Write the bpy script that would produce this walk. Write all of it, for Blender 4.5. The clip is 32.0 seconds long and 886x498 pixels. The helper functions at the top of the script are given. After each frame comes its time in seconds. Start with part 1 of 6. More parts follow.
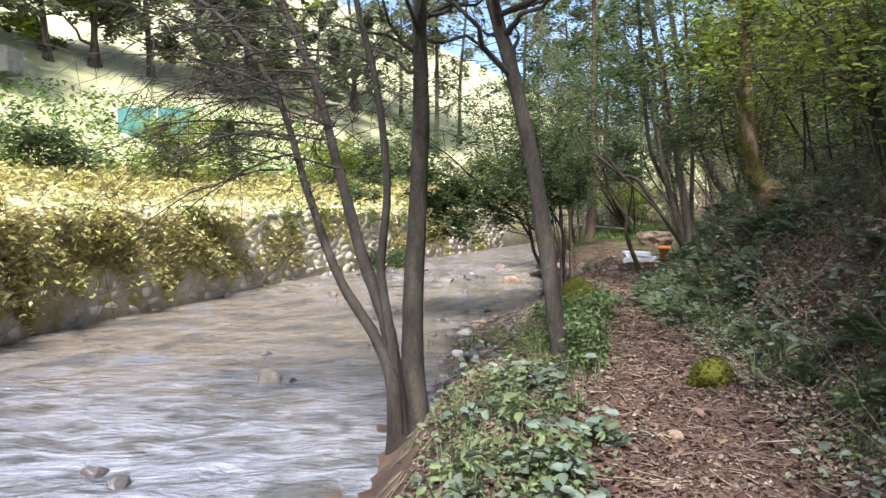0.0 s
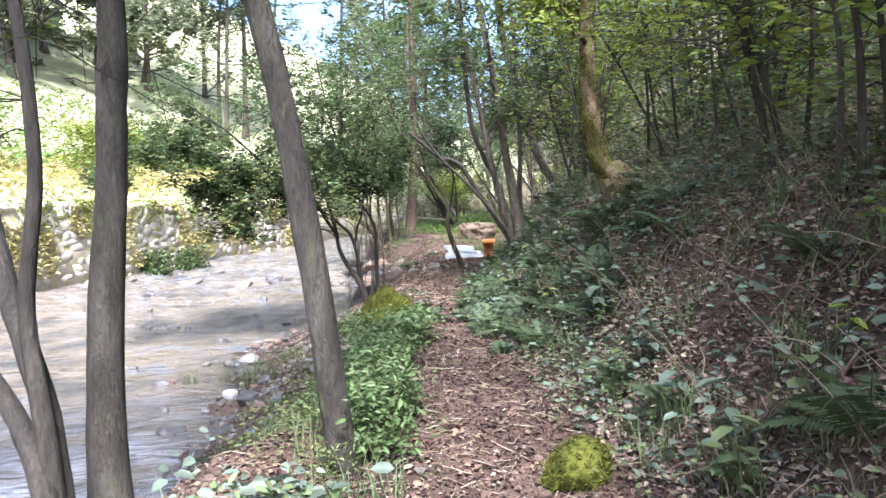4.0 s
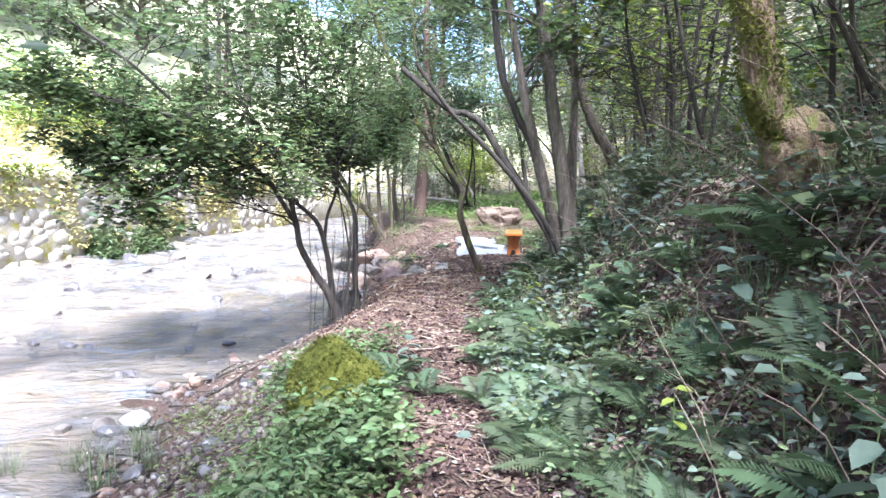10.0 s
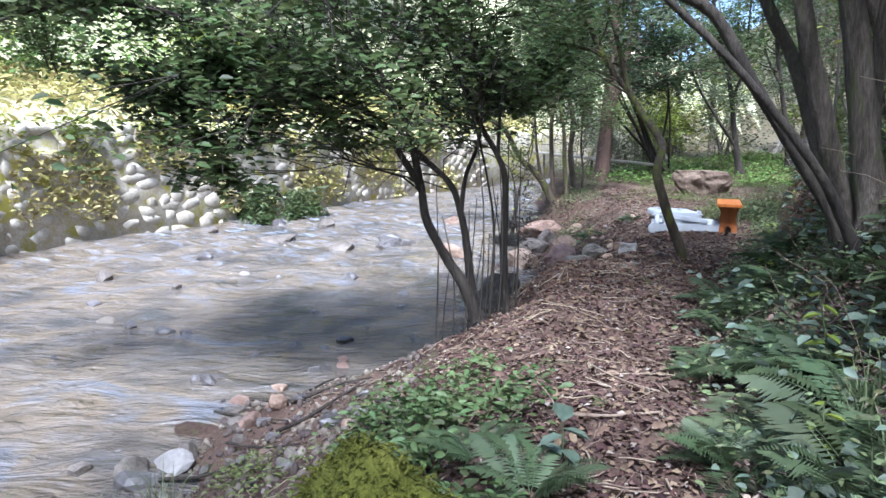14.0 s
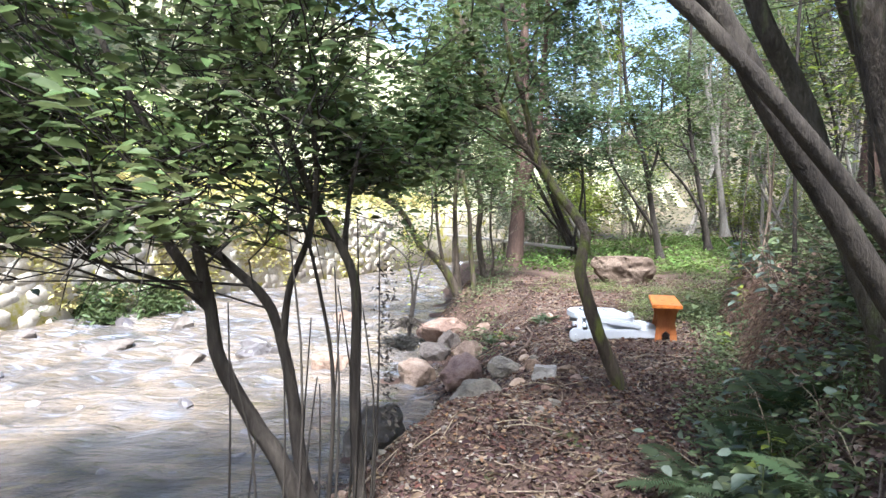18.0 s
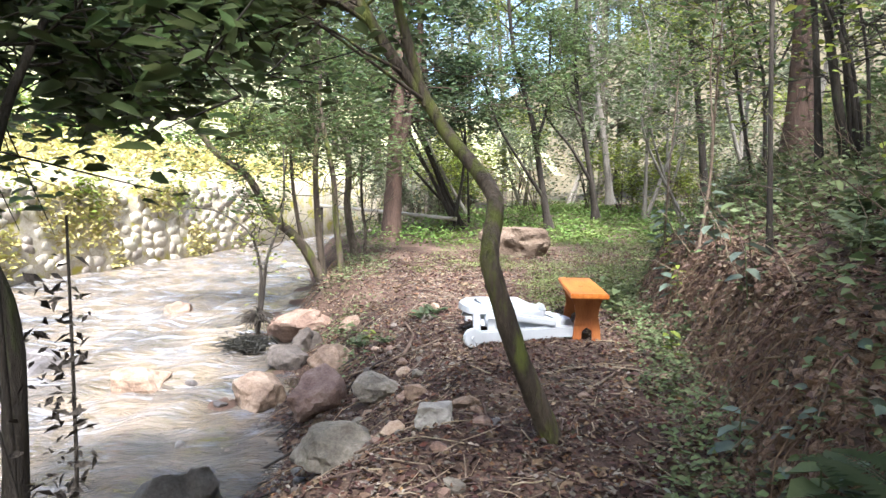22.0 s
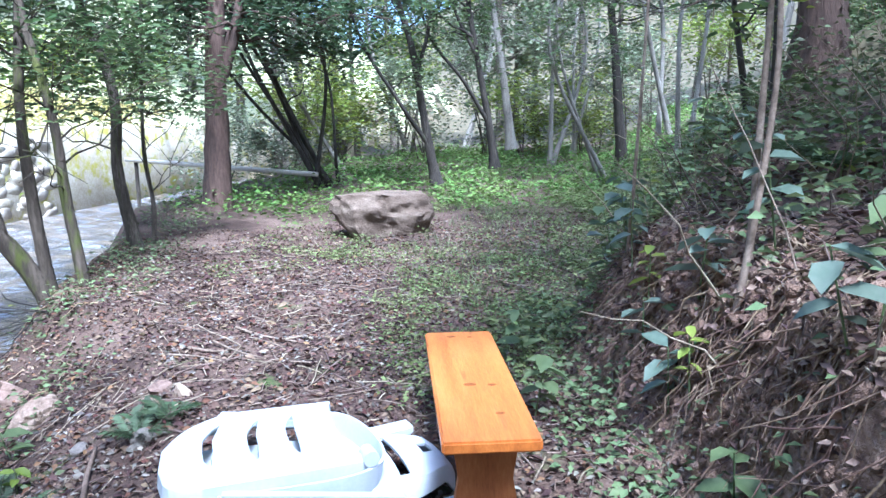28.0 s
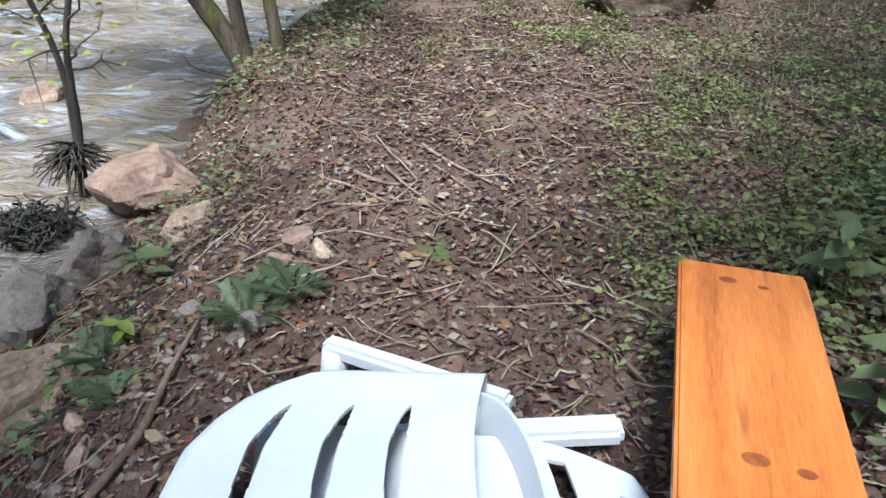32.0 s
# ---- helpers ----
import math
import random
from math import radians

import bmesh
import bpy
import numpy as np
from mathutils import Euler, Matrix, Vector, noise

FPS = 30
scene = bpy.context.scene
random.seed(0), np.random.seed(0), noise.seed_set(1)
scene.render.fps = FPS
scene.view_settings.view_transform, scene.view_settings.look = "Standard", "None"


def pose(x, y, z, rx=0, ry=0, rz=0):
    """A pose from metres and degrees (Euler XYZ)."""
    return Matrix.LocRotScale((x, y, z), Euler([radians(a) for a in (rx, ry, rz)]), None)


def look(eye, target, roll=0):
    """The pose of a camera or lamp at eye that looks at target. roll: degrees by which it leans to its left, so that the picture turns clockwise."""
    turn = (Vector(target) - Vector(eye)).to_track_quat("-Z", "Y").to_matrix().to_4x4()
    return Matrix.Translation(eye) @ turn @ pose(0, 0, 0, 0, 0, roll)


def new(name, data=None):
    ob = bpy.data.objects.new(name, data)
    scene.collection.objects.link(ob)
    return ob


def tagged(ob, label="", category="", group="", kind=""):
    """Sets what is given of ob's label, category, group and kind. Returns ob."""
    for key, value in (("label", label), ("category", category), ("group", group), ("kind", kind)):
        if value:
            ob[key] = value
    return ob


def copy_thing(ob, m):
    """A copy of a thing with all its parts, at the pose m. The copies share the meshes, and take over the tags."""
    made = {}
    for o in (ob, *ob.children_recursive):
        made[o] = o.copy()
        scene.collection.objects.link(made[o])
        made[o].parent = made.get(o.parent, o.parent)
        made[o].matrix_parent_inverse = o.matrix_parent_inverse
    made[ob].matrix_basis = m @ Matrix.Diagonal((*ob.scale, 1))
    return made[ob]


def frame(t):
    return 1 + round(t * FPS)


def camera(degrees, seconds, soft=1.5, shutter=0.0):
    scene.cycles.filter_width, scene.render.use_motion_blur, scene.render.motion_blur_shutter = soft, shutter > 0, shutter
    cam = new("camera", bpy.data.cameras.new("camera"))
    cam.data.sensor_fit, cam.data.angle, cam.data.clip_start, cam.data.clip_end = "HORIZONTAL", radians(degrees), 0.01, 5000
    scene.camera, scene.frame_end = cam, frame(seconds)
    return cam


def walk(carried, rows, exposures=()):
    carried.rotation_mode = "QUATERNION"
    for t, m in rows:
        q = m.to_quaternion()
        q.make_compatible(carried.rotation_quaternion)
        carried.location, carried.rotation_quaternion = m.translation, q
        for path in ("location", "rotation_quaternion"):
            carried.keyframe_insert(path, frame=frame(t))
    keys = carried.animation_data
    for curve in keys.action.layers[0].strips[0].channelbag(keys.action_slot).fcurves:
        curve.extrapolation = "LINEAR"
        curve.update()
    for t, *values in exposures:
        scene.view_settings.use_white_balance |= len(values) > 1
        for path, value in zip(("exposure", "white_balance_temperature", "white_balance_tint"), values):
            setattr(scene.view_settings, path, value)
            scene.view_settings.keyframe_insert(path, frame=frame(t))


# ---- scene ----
cam = camera(66.6, 32.0, soft=1.5)
ROWS = [
    (0.0, -0.0, 0.0, 1.512, -0.01, -2.72, -0.37),
    (0.5, 0.133, 0.395, 1.554, -0.84, -2.22, -0.35),
    (1.0, 0.215, 0.706, 1.563, -1.2, -2.32, -0.43),
    (1.5, 0.334, 1.011, 1.568, -2.4, -1.95, -0.48),
    (2.0, 0.478, 1.328, 1.592, -4.76, -1.89, -0.49),
    (2.5, 0.552, 1.667, 1.563, -7.28, -2.27, -0.57),
    (3.0, 0.584, 2.042, 1.569, -9.81, -2.25, -0.68),
    (3.5, 0.666, 2.424, 1.545, -12.24, -3.24, -0.68),
    (4.0, 0.761, 2.649, 1.533, -14.64, -3.67, -0.84),
    (4.5, 0.843, 3.081, 1.511, -16.88, -5.11, -0.56),
    (6.5, 1.233, 4.486, 1.561, -20.34, -3.86, 0.95),
    (7.0, 1.362, 4.803, 1.569, -20.69, -3.97, 0.91),
    (7.5, 1.485, 5.093, 1.56, -21.19, -3.87, 1.16),
    (8.0, 1.567, 5.447, 1.594, -21.74, -3.15, 1.14),
    (8.5, 1.613, 5.687, 1.587, -22.1, -3.04, 1.05),
    (9.0, 1.715, 6.029, 1.565, -20.96, -3.25, 0.9),
    (9.5, 1.809, 6.247, 1.541, -17.35, -4.24, 0.89),
    (10.0, 1.914, 6.595, 1.55, -13.19, -5.48, 1.08),
    (10.5, 1.982, 6.83, 1.529, -10.72, -5.94, 1.08),
    (11.0, 2.06, 7.156, 1.479, -5.22, -6.41, 1.05),
    (11.5, 2.189, 7.587, 1.424, -1.15, -9.23, 1.3),
    (12.0, 2.236, 7.93, 1.406, -0.66, -9.36, 1.07),
    (12.5, 2.275, 8.253, 1.415, 0.27, -9.11, 0.99),
    (13.0, 2.33, 8.592, 1.373, 1.36, -9.6, 0.91),
    (13.5, 2.379, 8.956, 1.417, 1.76, -9.52, 0.91),
    (14.0, 2.484, 9.273, 1.372, 2.05, -8.56, 0.72),
    (14.5, 2.601, 9.709, 1.454, 3.54, -4.12, 1.26),
    (16.5, 2.97, 10.916, 1.51, 2.35, -0.97, 0.84),
    (17.0, 2.983, 11.204, 1.52, 0.17, -1.04, 0.96),
    (17.5, 3.002, 11.377, 1.486, -2.01, -1.27, 0.88),
    (18.0, 3.052, 11.641, 1.468, -4.62, -1.83, 0.89),
    (18.5, 3.089, 11.902, 1.458, -7.98, -1.94, 0.69),
    (19.0, 3.114, 12.245, 1.419, -10.17, -3.12, 0.83),
    (19.5, 3.198, 12.494, 1.425, -11.38, -3.2, 0.55),
    (20.0, 3.305, 12.761, 1.429, -12.19, -3.61, 0.56),
    (20.5, 3.347, 13.044, 1.383, -12.81, -3.63, 0.77),
    (21.0, 3.391, 13.343, 1.385, -13.47, -3.53, 0.5),
    (21.5, 3.461, 13.645, 1.346, -14.45, -4.11, 0.2),
    (22.0, 3.523, 13.879, 1.433, -14.93, -4.25, 0.41),
    (22.5, 3.645, 14.281, 1.371, -15.26, -4.5, 0.46),
    (23.0, 3.694, 14.515, 1.357, -16.31, -4.14, 0.43),
    (23.5, 3.823, 14.817, 1.361, -18.02, -4.86, 0.39),
    (24.0, 3.869, 15.052, 1.361, -19.58, -6.07, 0.31),
    (24.5, 3.968, 15.402, 1.356, -19.77, -5.9, 0.29),
    (25.0, 4.143, 15.624, 1.32, -20.42, -5.94, 0.36),
    (25.5, 4.472, 15.997, 1.331, -21.6, -5.69, 0.68),
    (26.0, 4.632, 16.157, 1.318, -23.33, -5.97, -0.25),
    (26.5, 4.78, 16.453, 1.334, -24.99, -5.39, 1.15),
    (27.5, 5.2, 17.05, 1.49, -24.2, -8.0, 0.0),
    (28.5, 5.421, 17.743, 1.631, -22.26, -10.94, -0.96),
    (29.0, 5.476, 17.931, 1.585, -20.64, -13.76, -0.92),
    (29.5, 5.575, 18.11, 1.546, -18.31, -16.3, -0.99),
    (30.0, 5.569, 18.209, 1.528, -13.41, -18.63, -0.59),
    (30.5, 5.602, 18.381, 1.492, -5.99, -24.26, -0.26),
    (31.0, 5.678, 18.568, 1.481, -2.15, -29.26, 0.08),
    (31.5, 5.725, 18.669, 1.513, -1.47, -31.15, 0.31),
    (32.0, 5.839, 18.882, 1.586, -2.15, -29.52, 0.53),
]
EXPOSURES = [(0.0, 1.15, 5900, 13), (2.0, 1.42, 5600, 14), (4.0, 2.0, 5450, 15), (7.0, 2.55, 5250, 17), (9.0, 2.55, 5150, 16), (11.0, 2.0, 5150, 16), (12.0, 1.5, 5050, 14), (14.0, 1.4, 5050, 13), (17.0, 1.85, 5350, 13), (21.0, 2.05, 5750, 12), (25.0, 2.0, 5800, 12), (26.5, 2.05, 5650, 11), (28.5, 1.95, 4400, 11), (30.0, 1.85, 4400, 8), (31.0, 1.2, 5100, 5), (32.0, 1.15, 5350, 6)]
walk(cam, [(t, pose(x, y, z, 90 + pitch, 0, yaw) @ pose(0, 0, 0, 0, 0, roll)) for t, x, y, z, yaw, pitch, roll in ROWS], EXPOSURES)

# ---- light ----
SUN_ELEV, SUN_AZ = 58.0, 188.0  # degrees; azimuth clockwise from +y
world = bpy.data.worlds.new("world")
scene.world = world
world.use_nodes = True
sky = world.node_tree.nodes.new("ShaderNodeTexSky")
sky.sky_type, sky.sun_disc = "NISHITA", False
sky.dust_density, sky.ozone_density = 3.0, 0.8
sky.sun_elevation, sky.sun_rotation = radians(SUN_ELEV), radians(SUN_AZ)
back = world.node_tree.nodes["Background"]
back.inputs["Strength"].default_value = 0.15
world.node_tree.links.new(sky.outputs[0], back.inputs["Color"])
sun = new("sun", bpy.data.lights.new("sun", "SUN"))
sun.data.energy, sun.data.angle, sun.data.color = 4.9, radians(14.0), (1.0, 0.95, 0.87)
_a, _e = radians(SUN_AZ), radians(SUN_ELEV)
sun.matrix_world = look((0, 0, 0), (-math.sin(_a) * math.cos(_e), -math.cos(_a) * math.cos(_e), -math.sin(_e)))


# ---- materials ----
def mat(name, colours, scale=4.0, fine=40.0, rough=0.85, bump=0.3, stretch=(1, 1, 1), island=0.0, spec=0.3, translucent=0.0, moss=None, moss_cut=0.55, per_object=0.0, metal=0.0, coat=0.0, relief=0.02, turn=0.0):
    """A surface of several colours mixed by coarse and fine noise, with a fine relief; island or per_object vary its brightness piece by piece."""
    m = bpy.data.materials.new(name)
    m.use_nodes = True
    nt = m.node_tree
    n, link = nt.nodes, nt.links.new
    p = n["Principled BSDF"]
    geo = n.new("ShaderNodeNewGeometry")
    mapping = n.new("ShaderNodeMapping")
    mapping.vector_type = "TEXTURE"
    mapping.inputs["Scale"].default_value = [1 / w for w in stretch]
    mapping.inputs["Rotation"].default_value = (0, 0, radians(turn))
    link(geo.outputs["Position"], mapping.inputs["Vector"])

    def noise_tex(s, detail, rough_=0.6):
        t = n.new("ShaderNodeTexNoise")
        t.inputs["Scale"].default_value, t.inputs["Detail"].default_value, t.inputs["Roughness"].default_value = s, detail, rough_
        link(mapping.outputs[0], t.inputs["Vector"])
        return t.outputs["Fac"]

    big, small = noise_tex(scale, 3), noise_tex(fine, 4, 0.7)
    mixed = n.new("ShaderNodeMath")
    mixed.operation = "MULTIPLY_ADD"
    link(small, mixed.inputs[0])
    mixed.inputs[1].default_value = 0.55
    half = n.new("ShaderNodeMath")
    half.operation = "MULTIPLY_ADD"
    link(big, half.inputs[0])
    half.inputs[1].default_value, half.inputs[2].default_value = 0.75, -0.15
    link(half.outputs[0], mixed.inputs[2])
    ramp = n.new("ShaderNodeValToRGB")
    els = ramp.color_ramp.elements
    while len(els) < len(colours):
        els.new(0.5)
    for k, c in enumerate(colours):
        els[k].position = 0.28 + 0.44 * k / max(1, len(colours) - 1)
        els[k].color = (*c, 1)
    link(mixed.outputs[0], ramp.inputs["Fac"])
    colour = ramp.outputs["Color"]
    vary = island or per_object
    if vary:
        if island:
            src = geo.outputs["Random Per Island"]
        else:
            src = n.new("ShaderNodeObjectInfo").outputs["Random"]
        hsv = n.new("ShaderNodeHueSaturation")
        rng = n.new("ShaderNodeMapRange")
        rng.inputs["To Min"].default_value, rng.inputs["To Max"].default_value = 1 - vary, 1 + vary
        link(src, rng.inputs["Value"])
        link(rng.outputs[0], hsv.inputs["Value"])
        hue = n.new("ShaderNodeMapRange")
        hue.inputs["To Min"].default_value, hue.inputs["To Max"].default_value = 0.5 - vary * 0.07, 0.5 + vary * 0.05
        link(src, hue.inputs["Value"])
        link(hue.outputs[0], hsv.inputs["Hue"])
        link(colour, hsv.inputs["Color"])
        colour = hsv.outputs["Color"]
    if moss:
        cut = n.new("ShaderNodeMapRange")
        cut.inputs["From Min"].default_value, cut.inputs["From Max"].default_value = moss_cut, moss_cut + 0.12
        link(noise_tex(scale * 1.7, 5, 0.65), cut.inputs["Value"])
        mix = n.new("ShaderNodeMix")
        mix.data_type = "RGBA"
        link(cut.outputs[0], mix.inputs["Factor"])
        link(colour, mix.inputs["A"])
        mix.inputs["B"].default_value = (*moss, 1)
        colour = mix.outputs["Result"]
    link(colour, p.inputs["Base Color"])
    p.inputs["Roughness"].default_value, p.inputs["Specular IOR Level"].default_value, p.inputs["Metallic"].default_value = rough, spec, metal
    p.inputs["Coat Weight"].default_value = coat
    if bump:
        b = n.new("ShaderNodeBump")
        b.inputs["Strength"].default_value, b.inputs["Distance"].default_value = bump, relief
        link(mixed.outputs[0], b.inputs["Height"])
        link(b.outputs[0], p.inputs["Normal"])
    if translucent:
        tr = n.new("ShaderNodeBsdfTranslucent")
        link(colour, tr.inputs["Color"])
        mixs = n.new("ShaderNodeMixShader")
        mixs.inputs["Fac"].default_value = translucent
        link(p.outputs[0], mixs.inputs[1])
        link(tr.outputs[0], mixs.inputs[2])
        link(mixs.outputs[0], n["Material Output"].inputs["Surface"])
    return m


SOIL = mat("soil", [(0.02, 0.012, 0.009), (0.05, 0.03, 0.021), (0.095, 0.06, 0.043), (0.15, 0.105, 0.078)], 1.2, 40, 0.95, 1.0, moss=(0.06, 0.085, 0.02), moss_cut=0.6)
BANK = mat("bank_soil", [(0.085, 0.047, 0.031), (0.235, 0.145, 0.098), (0.38, 0.265, 0.19)], 3.5, 24, 0.95, 1.0, relief=0.12)
BARK = mat("bark", [(0.022, 0.017, 0.012), (0.085, 0.068, 0.05), (0.2, 0.165, 0.13)], 9, 70, 0.9, 1.0, stretch=(1, 1, 0.16), relief=0.09, moss=(0.075, 0.09, 0.025), moss_cut=0.55)
BARK_GREY = mat("grey_bark", [(0.02, 0.017, 0.014), (0.06, 0.05, 0.038), (0.123, 0.108, 0.085)], 5, 60, 0.85, 1.0, stretch=(1, 1, 0.3), relief=0.05, moss=(0.09, 0.1, 0.04), moss_cut=0.58)
BARK_ROT = mat("rotten_bark", [(0.05, 0.032, 0.02), (0.15, 0.1, 0.06), (0.25, 0.18, 0.11)], 5, 26, 0.95, 1.0, stretch=(1, 1, 0.4), relief=0.12, moss=(0.12, 0.13, 0.025), moss_cut=0.5)
BARK_MOSS = mat("mossy_bark", [(0.025, 0.019, 0.014), (0.07, 0.054, 0.038), (0.14, 0.11, 0.08)], 4, 28, 0.95, 1.0, stretch=(1, 1, 0.25), relief=0.06, moss=(0.1, 0.11, 0.025), moss_cut=0.5)
BARK_RED = mat("red_bark", [(0.03, 0.02, 0.015), (0.08, 0.05, 0.037), (0.14, 0.09, 0.068)], 4, 30, 0.9, 0.9, stretch=(1, 1, 0.25), relief=0.06)
BARK_DARK = mat("dark_bark", [(0.014, 0.011, 0.009), (0.038, 0.031, 0.024), (0.076, 0.064, 0.049)], 5, 34, 0.9, 0.7, stretch=(1, 1, 0.25), relief=0.06, moss=(0.05, 0.06, 0.018), moss_cut=0.63)
RAW_BARK = mat("pale_bark", [(0.09, 0.08, 0.065), (0.19, 0.17, 0.14), (0.3, 0.28, 0.24)], 5, 50, 0.9, 0.8, stretch=(1, 1, 0.25), relief=0.05)
TWIG = mat("twig", [(0.08, 0.058, 0.04), (0.17, 0.125, 0.09), (0.28, 0.22, 0.165)], 8, 60, 0.9, 0.4, island=0.5)
LEAF = mat("leaf", [(0.05, 0.075, 0.027), (0.088, 0.122, 0.044), (0.143, 0.174, 0.068)], 0.7, 6, 0.5, 0, island=0.45, spec=0.4, translucent=0.52)
LEAF_DARK = mat("dark_leaf", [(0.033, 0.056, 0.025), (0.061, 0.094, 0.042), (0.105, 0.136, 0.062)], 0.7, 6, 0.45, 0, island=0.4, spec=0.45, translucent=0.42)
LEAF_YELLOW = mat("yellow_leaf", [(0.116, 0.152, 0.022), (0.189, 0.232, 0.036), (0.290, 0.304, 0.058)], 0.7, 6, 0.55, 0, island=0.4, translucent=0.4)
# background foliage: green leaf lightened and greyed to paint in distant haze
LEAF_HAZED = mat("hazed_leaf", [(0.12, 0.145, 0.08), (0.19, 0.215, 0.13), (0.27, 0.29, 0.19)], 0.5, 4, 0.6, 0, island=0.4, translucent=0.4)
LEAF_BLUE = mat("blue_green_leaf", [(0.061, 0.088, 0.058), (0.108, 0.139, 0.097), (0.178, 0.2, 0.155)], 0.9, 8, 0.5, 0, island=0.4, spec=0.4, translucent=0.25)
WEED = mat("weed_leaf", [(0.064, 0.088, 0.035), (0.116, 0.146, 0.06), (0.182, 0.207, 0.094)], 1.3, 9, 0.55, 0, island=0.45, translucent=0.3)
FERN = mat("fern_leaf", [(0.036, 0.057, 0.025), (0.065, 0.093, 0.041), (0.108, 0.133, 0.066)], 1.5, 9, 0.55, 0, per_object=0.3, translucent=0.3)
GRASS = mat("grass", [(0.064, 0.116, 0.023), (0.128, 0.204, 0.045), (0.223, 0.286, 0.075)], 1, 9, 0.6, 0, island=0.4, translucent=0.3)
STRAW = mat("sunny_weeds", [(0.26, 0.24, 0.07), (0.43, 0.385, 0.14), (0.56, 0.5, 0.27)], 0.5, 5, 0.7, 0, island=0.4, translucent=0.3)
LITTER = mat("dead_leaf", [(0.045, 0.026, 0.018), (0.1, 0.06, 0.042), (0.2, 0.135, 0.1)], 2, 15, 0.8, 0, island=0.75, translucent=0.1)
MOSS = mat("moss", [(0.045, 0.05, 0.01), (0.1, 0.105, 0.018), (0.17, 0.165, 0.034)], 5, 60, 1.0, 1.2, spec=0.1)
STONE = mat("stone", [(0.065, 0.054, 0.042), (0.14, 0.12, 0.097), (0.25, 0.218, 0.18)], 3.5, 40, 0.8, 1.0, per_object=0.25)
STONE_RED = mat("red_stone", [(0.08, 0.05, 0.034), (0.22, 0.15, 0.108), (0.36, 0.275, 0.21)], 3.5, 40, 0.8, 1.0, per_object=0.2)
STONE_WET = mat("wet_stone", [(0.04, 0.035, 0.032), (0.09, 0.08, 0.075), (0.16, 0.15, 0.14)], 3, 30, 0.35, 0.6, per_object=0.3, spec=0.5)
WALL_STONE = mat("wall_stone", [(0.27, 0.23, 0.16), (0.43, 0.385, 0.3), (0.56, 0.52, 0.44)], 2, 18, 0.85, 0.8, island=0.3, moss=(0.26, 0.24, 0.06), moss_cut=0.62)
STONE_WHITE = mat("pale_stone", [(0.2, 0.185, 0.165), (0.31, 0.29, 0.26), (0.44, 0.42, 0.385)], 3, 30, 0.75, 0.5, per_object=0.2)
MORTAR = mat("wall_mortar", [(0.24, 0.2, 0.13), (0.4, 0.35, 0.26), (0.54, 0.5, 0.41)], 1.5, 20, 0.95, 0.9, moss=(0.3, 0.27, 0.05), moss_cut=0.5)
PLASTIC = mat("white_plastic", [(0.4, 0.425, 0.45), (0.45, 0.47, 0.49), (0.49, 0.505, 0.52)], 3, 60, 0.38, 0.03, spec=0.5)
MEADOW = mat("meadow", [(0.26, 0.26, 0.12), (0.4, 0.39, 0.21), (0.52, 0.5, 0.32)], 0.25, 3, 0.95, 0.8)
WOODFLOOR = mat("wood_floor", [(0.045, 0.04, 0.02), (0.09, 0.075, 0.04), (0.15, 0.115, 0.07)], 0.8, 9, 0.95, 0.9)


# ---- helpers for meshes ----
rs = np.random.RandomState(7)


def curve(table):
    ys, vs = zip(*table)
    return lambda y: np.interp(y, ys, vs)


def mesh(name, verts, faces, material, smooth=False):
    me = bpy.data.meshes.new(name)
    verts = np.asarray(verts, np.float32)
    if isinstance(faces, np.ndarray):
        n, k = faces.shape
        me.vertices.add(len(verts))
        me.vertices.foreach_set("co", verts.ravel())
        me.loops.add(n * k)
        me.loops.foreach_set("vertex_index", faces.astype(np.int32).ravel())
        me.polygons.add(n)
        me.polygons.foreach_set("loop_start", np.arange(0, n * k, k, dtype=np.int32))
        me.update(calc_edges=True)
    else:
        me.from_pydata(verts.tolist(), [], faces)
    if smooth:
        me.polygons.foreach_set("use_smooth", np.ones(len(me.polygons), bool))
    me.materials.append(material)
    return me


def part(name, data, parent, label=""):
    """A mesh, or a bmesh with its material, as one object under its thing."""
    ob = new(name, data)
    ob.parent = parent
    if label:
        ob["label"] = label
    return ob


def thing(name, at, label, category, group="", kind=""):
    ob = new(name)
    ob.empty_display_size = 0.1
    ob.matrix_basis = at if isinstance(at, Matrix) else Matrix.Translation(at)
    return tagged(ob, label, category, group, kind)


def bm_mesh(name, bm, material, smooth=True):
    me = bpy.data.meshes.new(name)
    bm.to_mesh(me)
    bm.free()
    me.materials.append(material)
    if smooth:
        me.polygons.foreach_set("use_smooth", np.ones(len(me.polygons), bool))
        me.set_sharp_from_angle(angle=0.6)
    return me


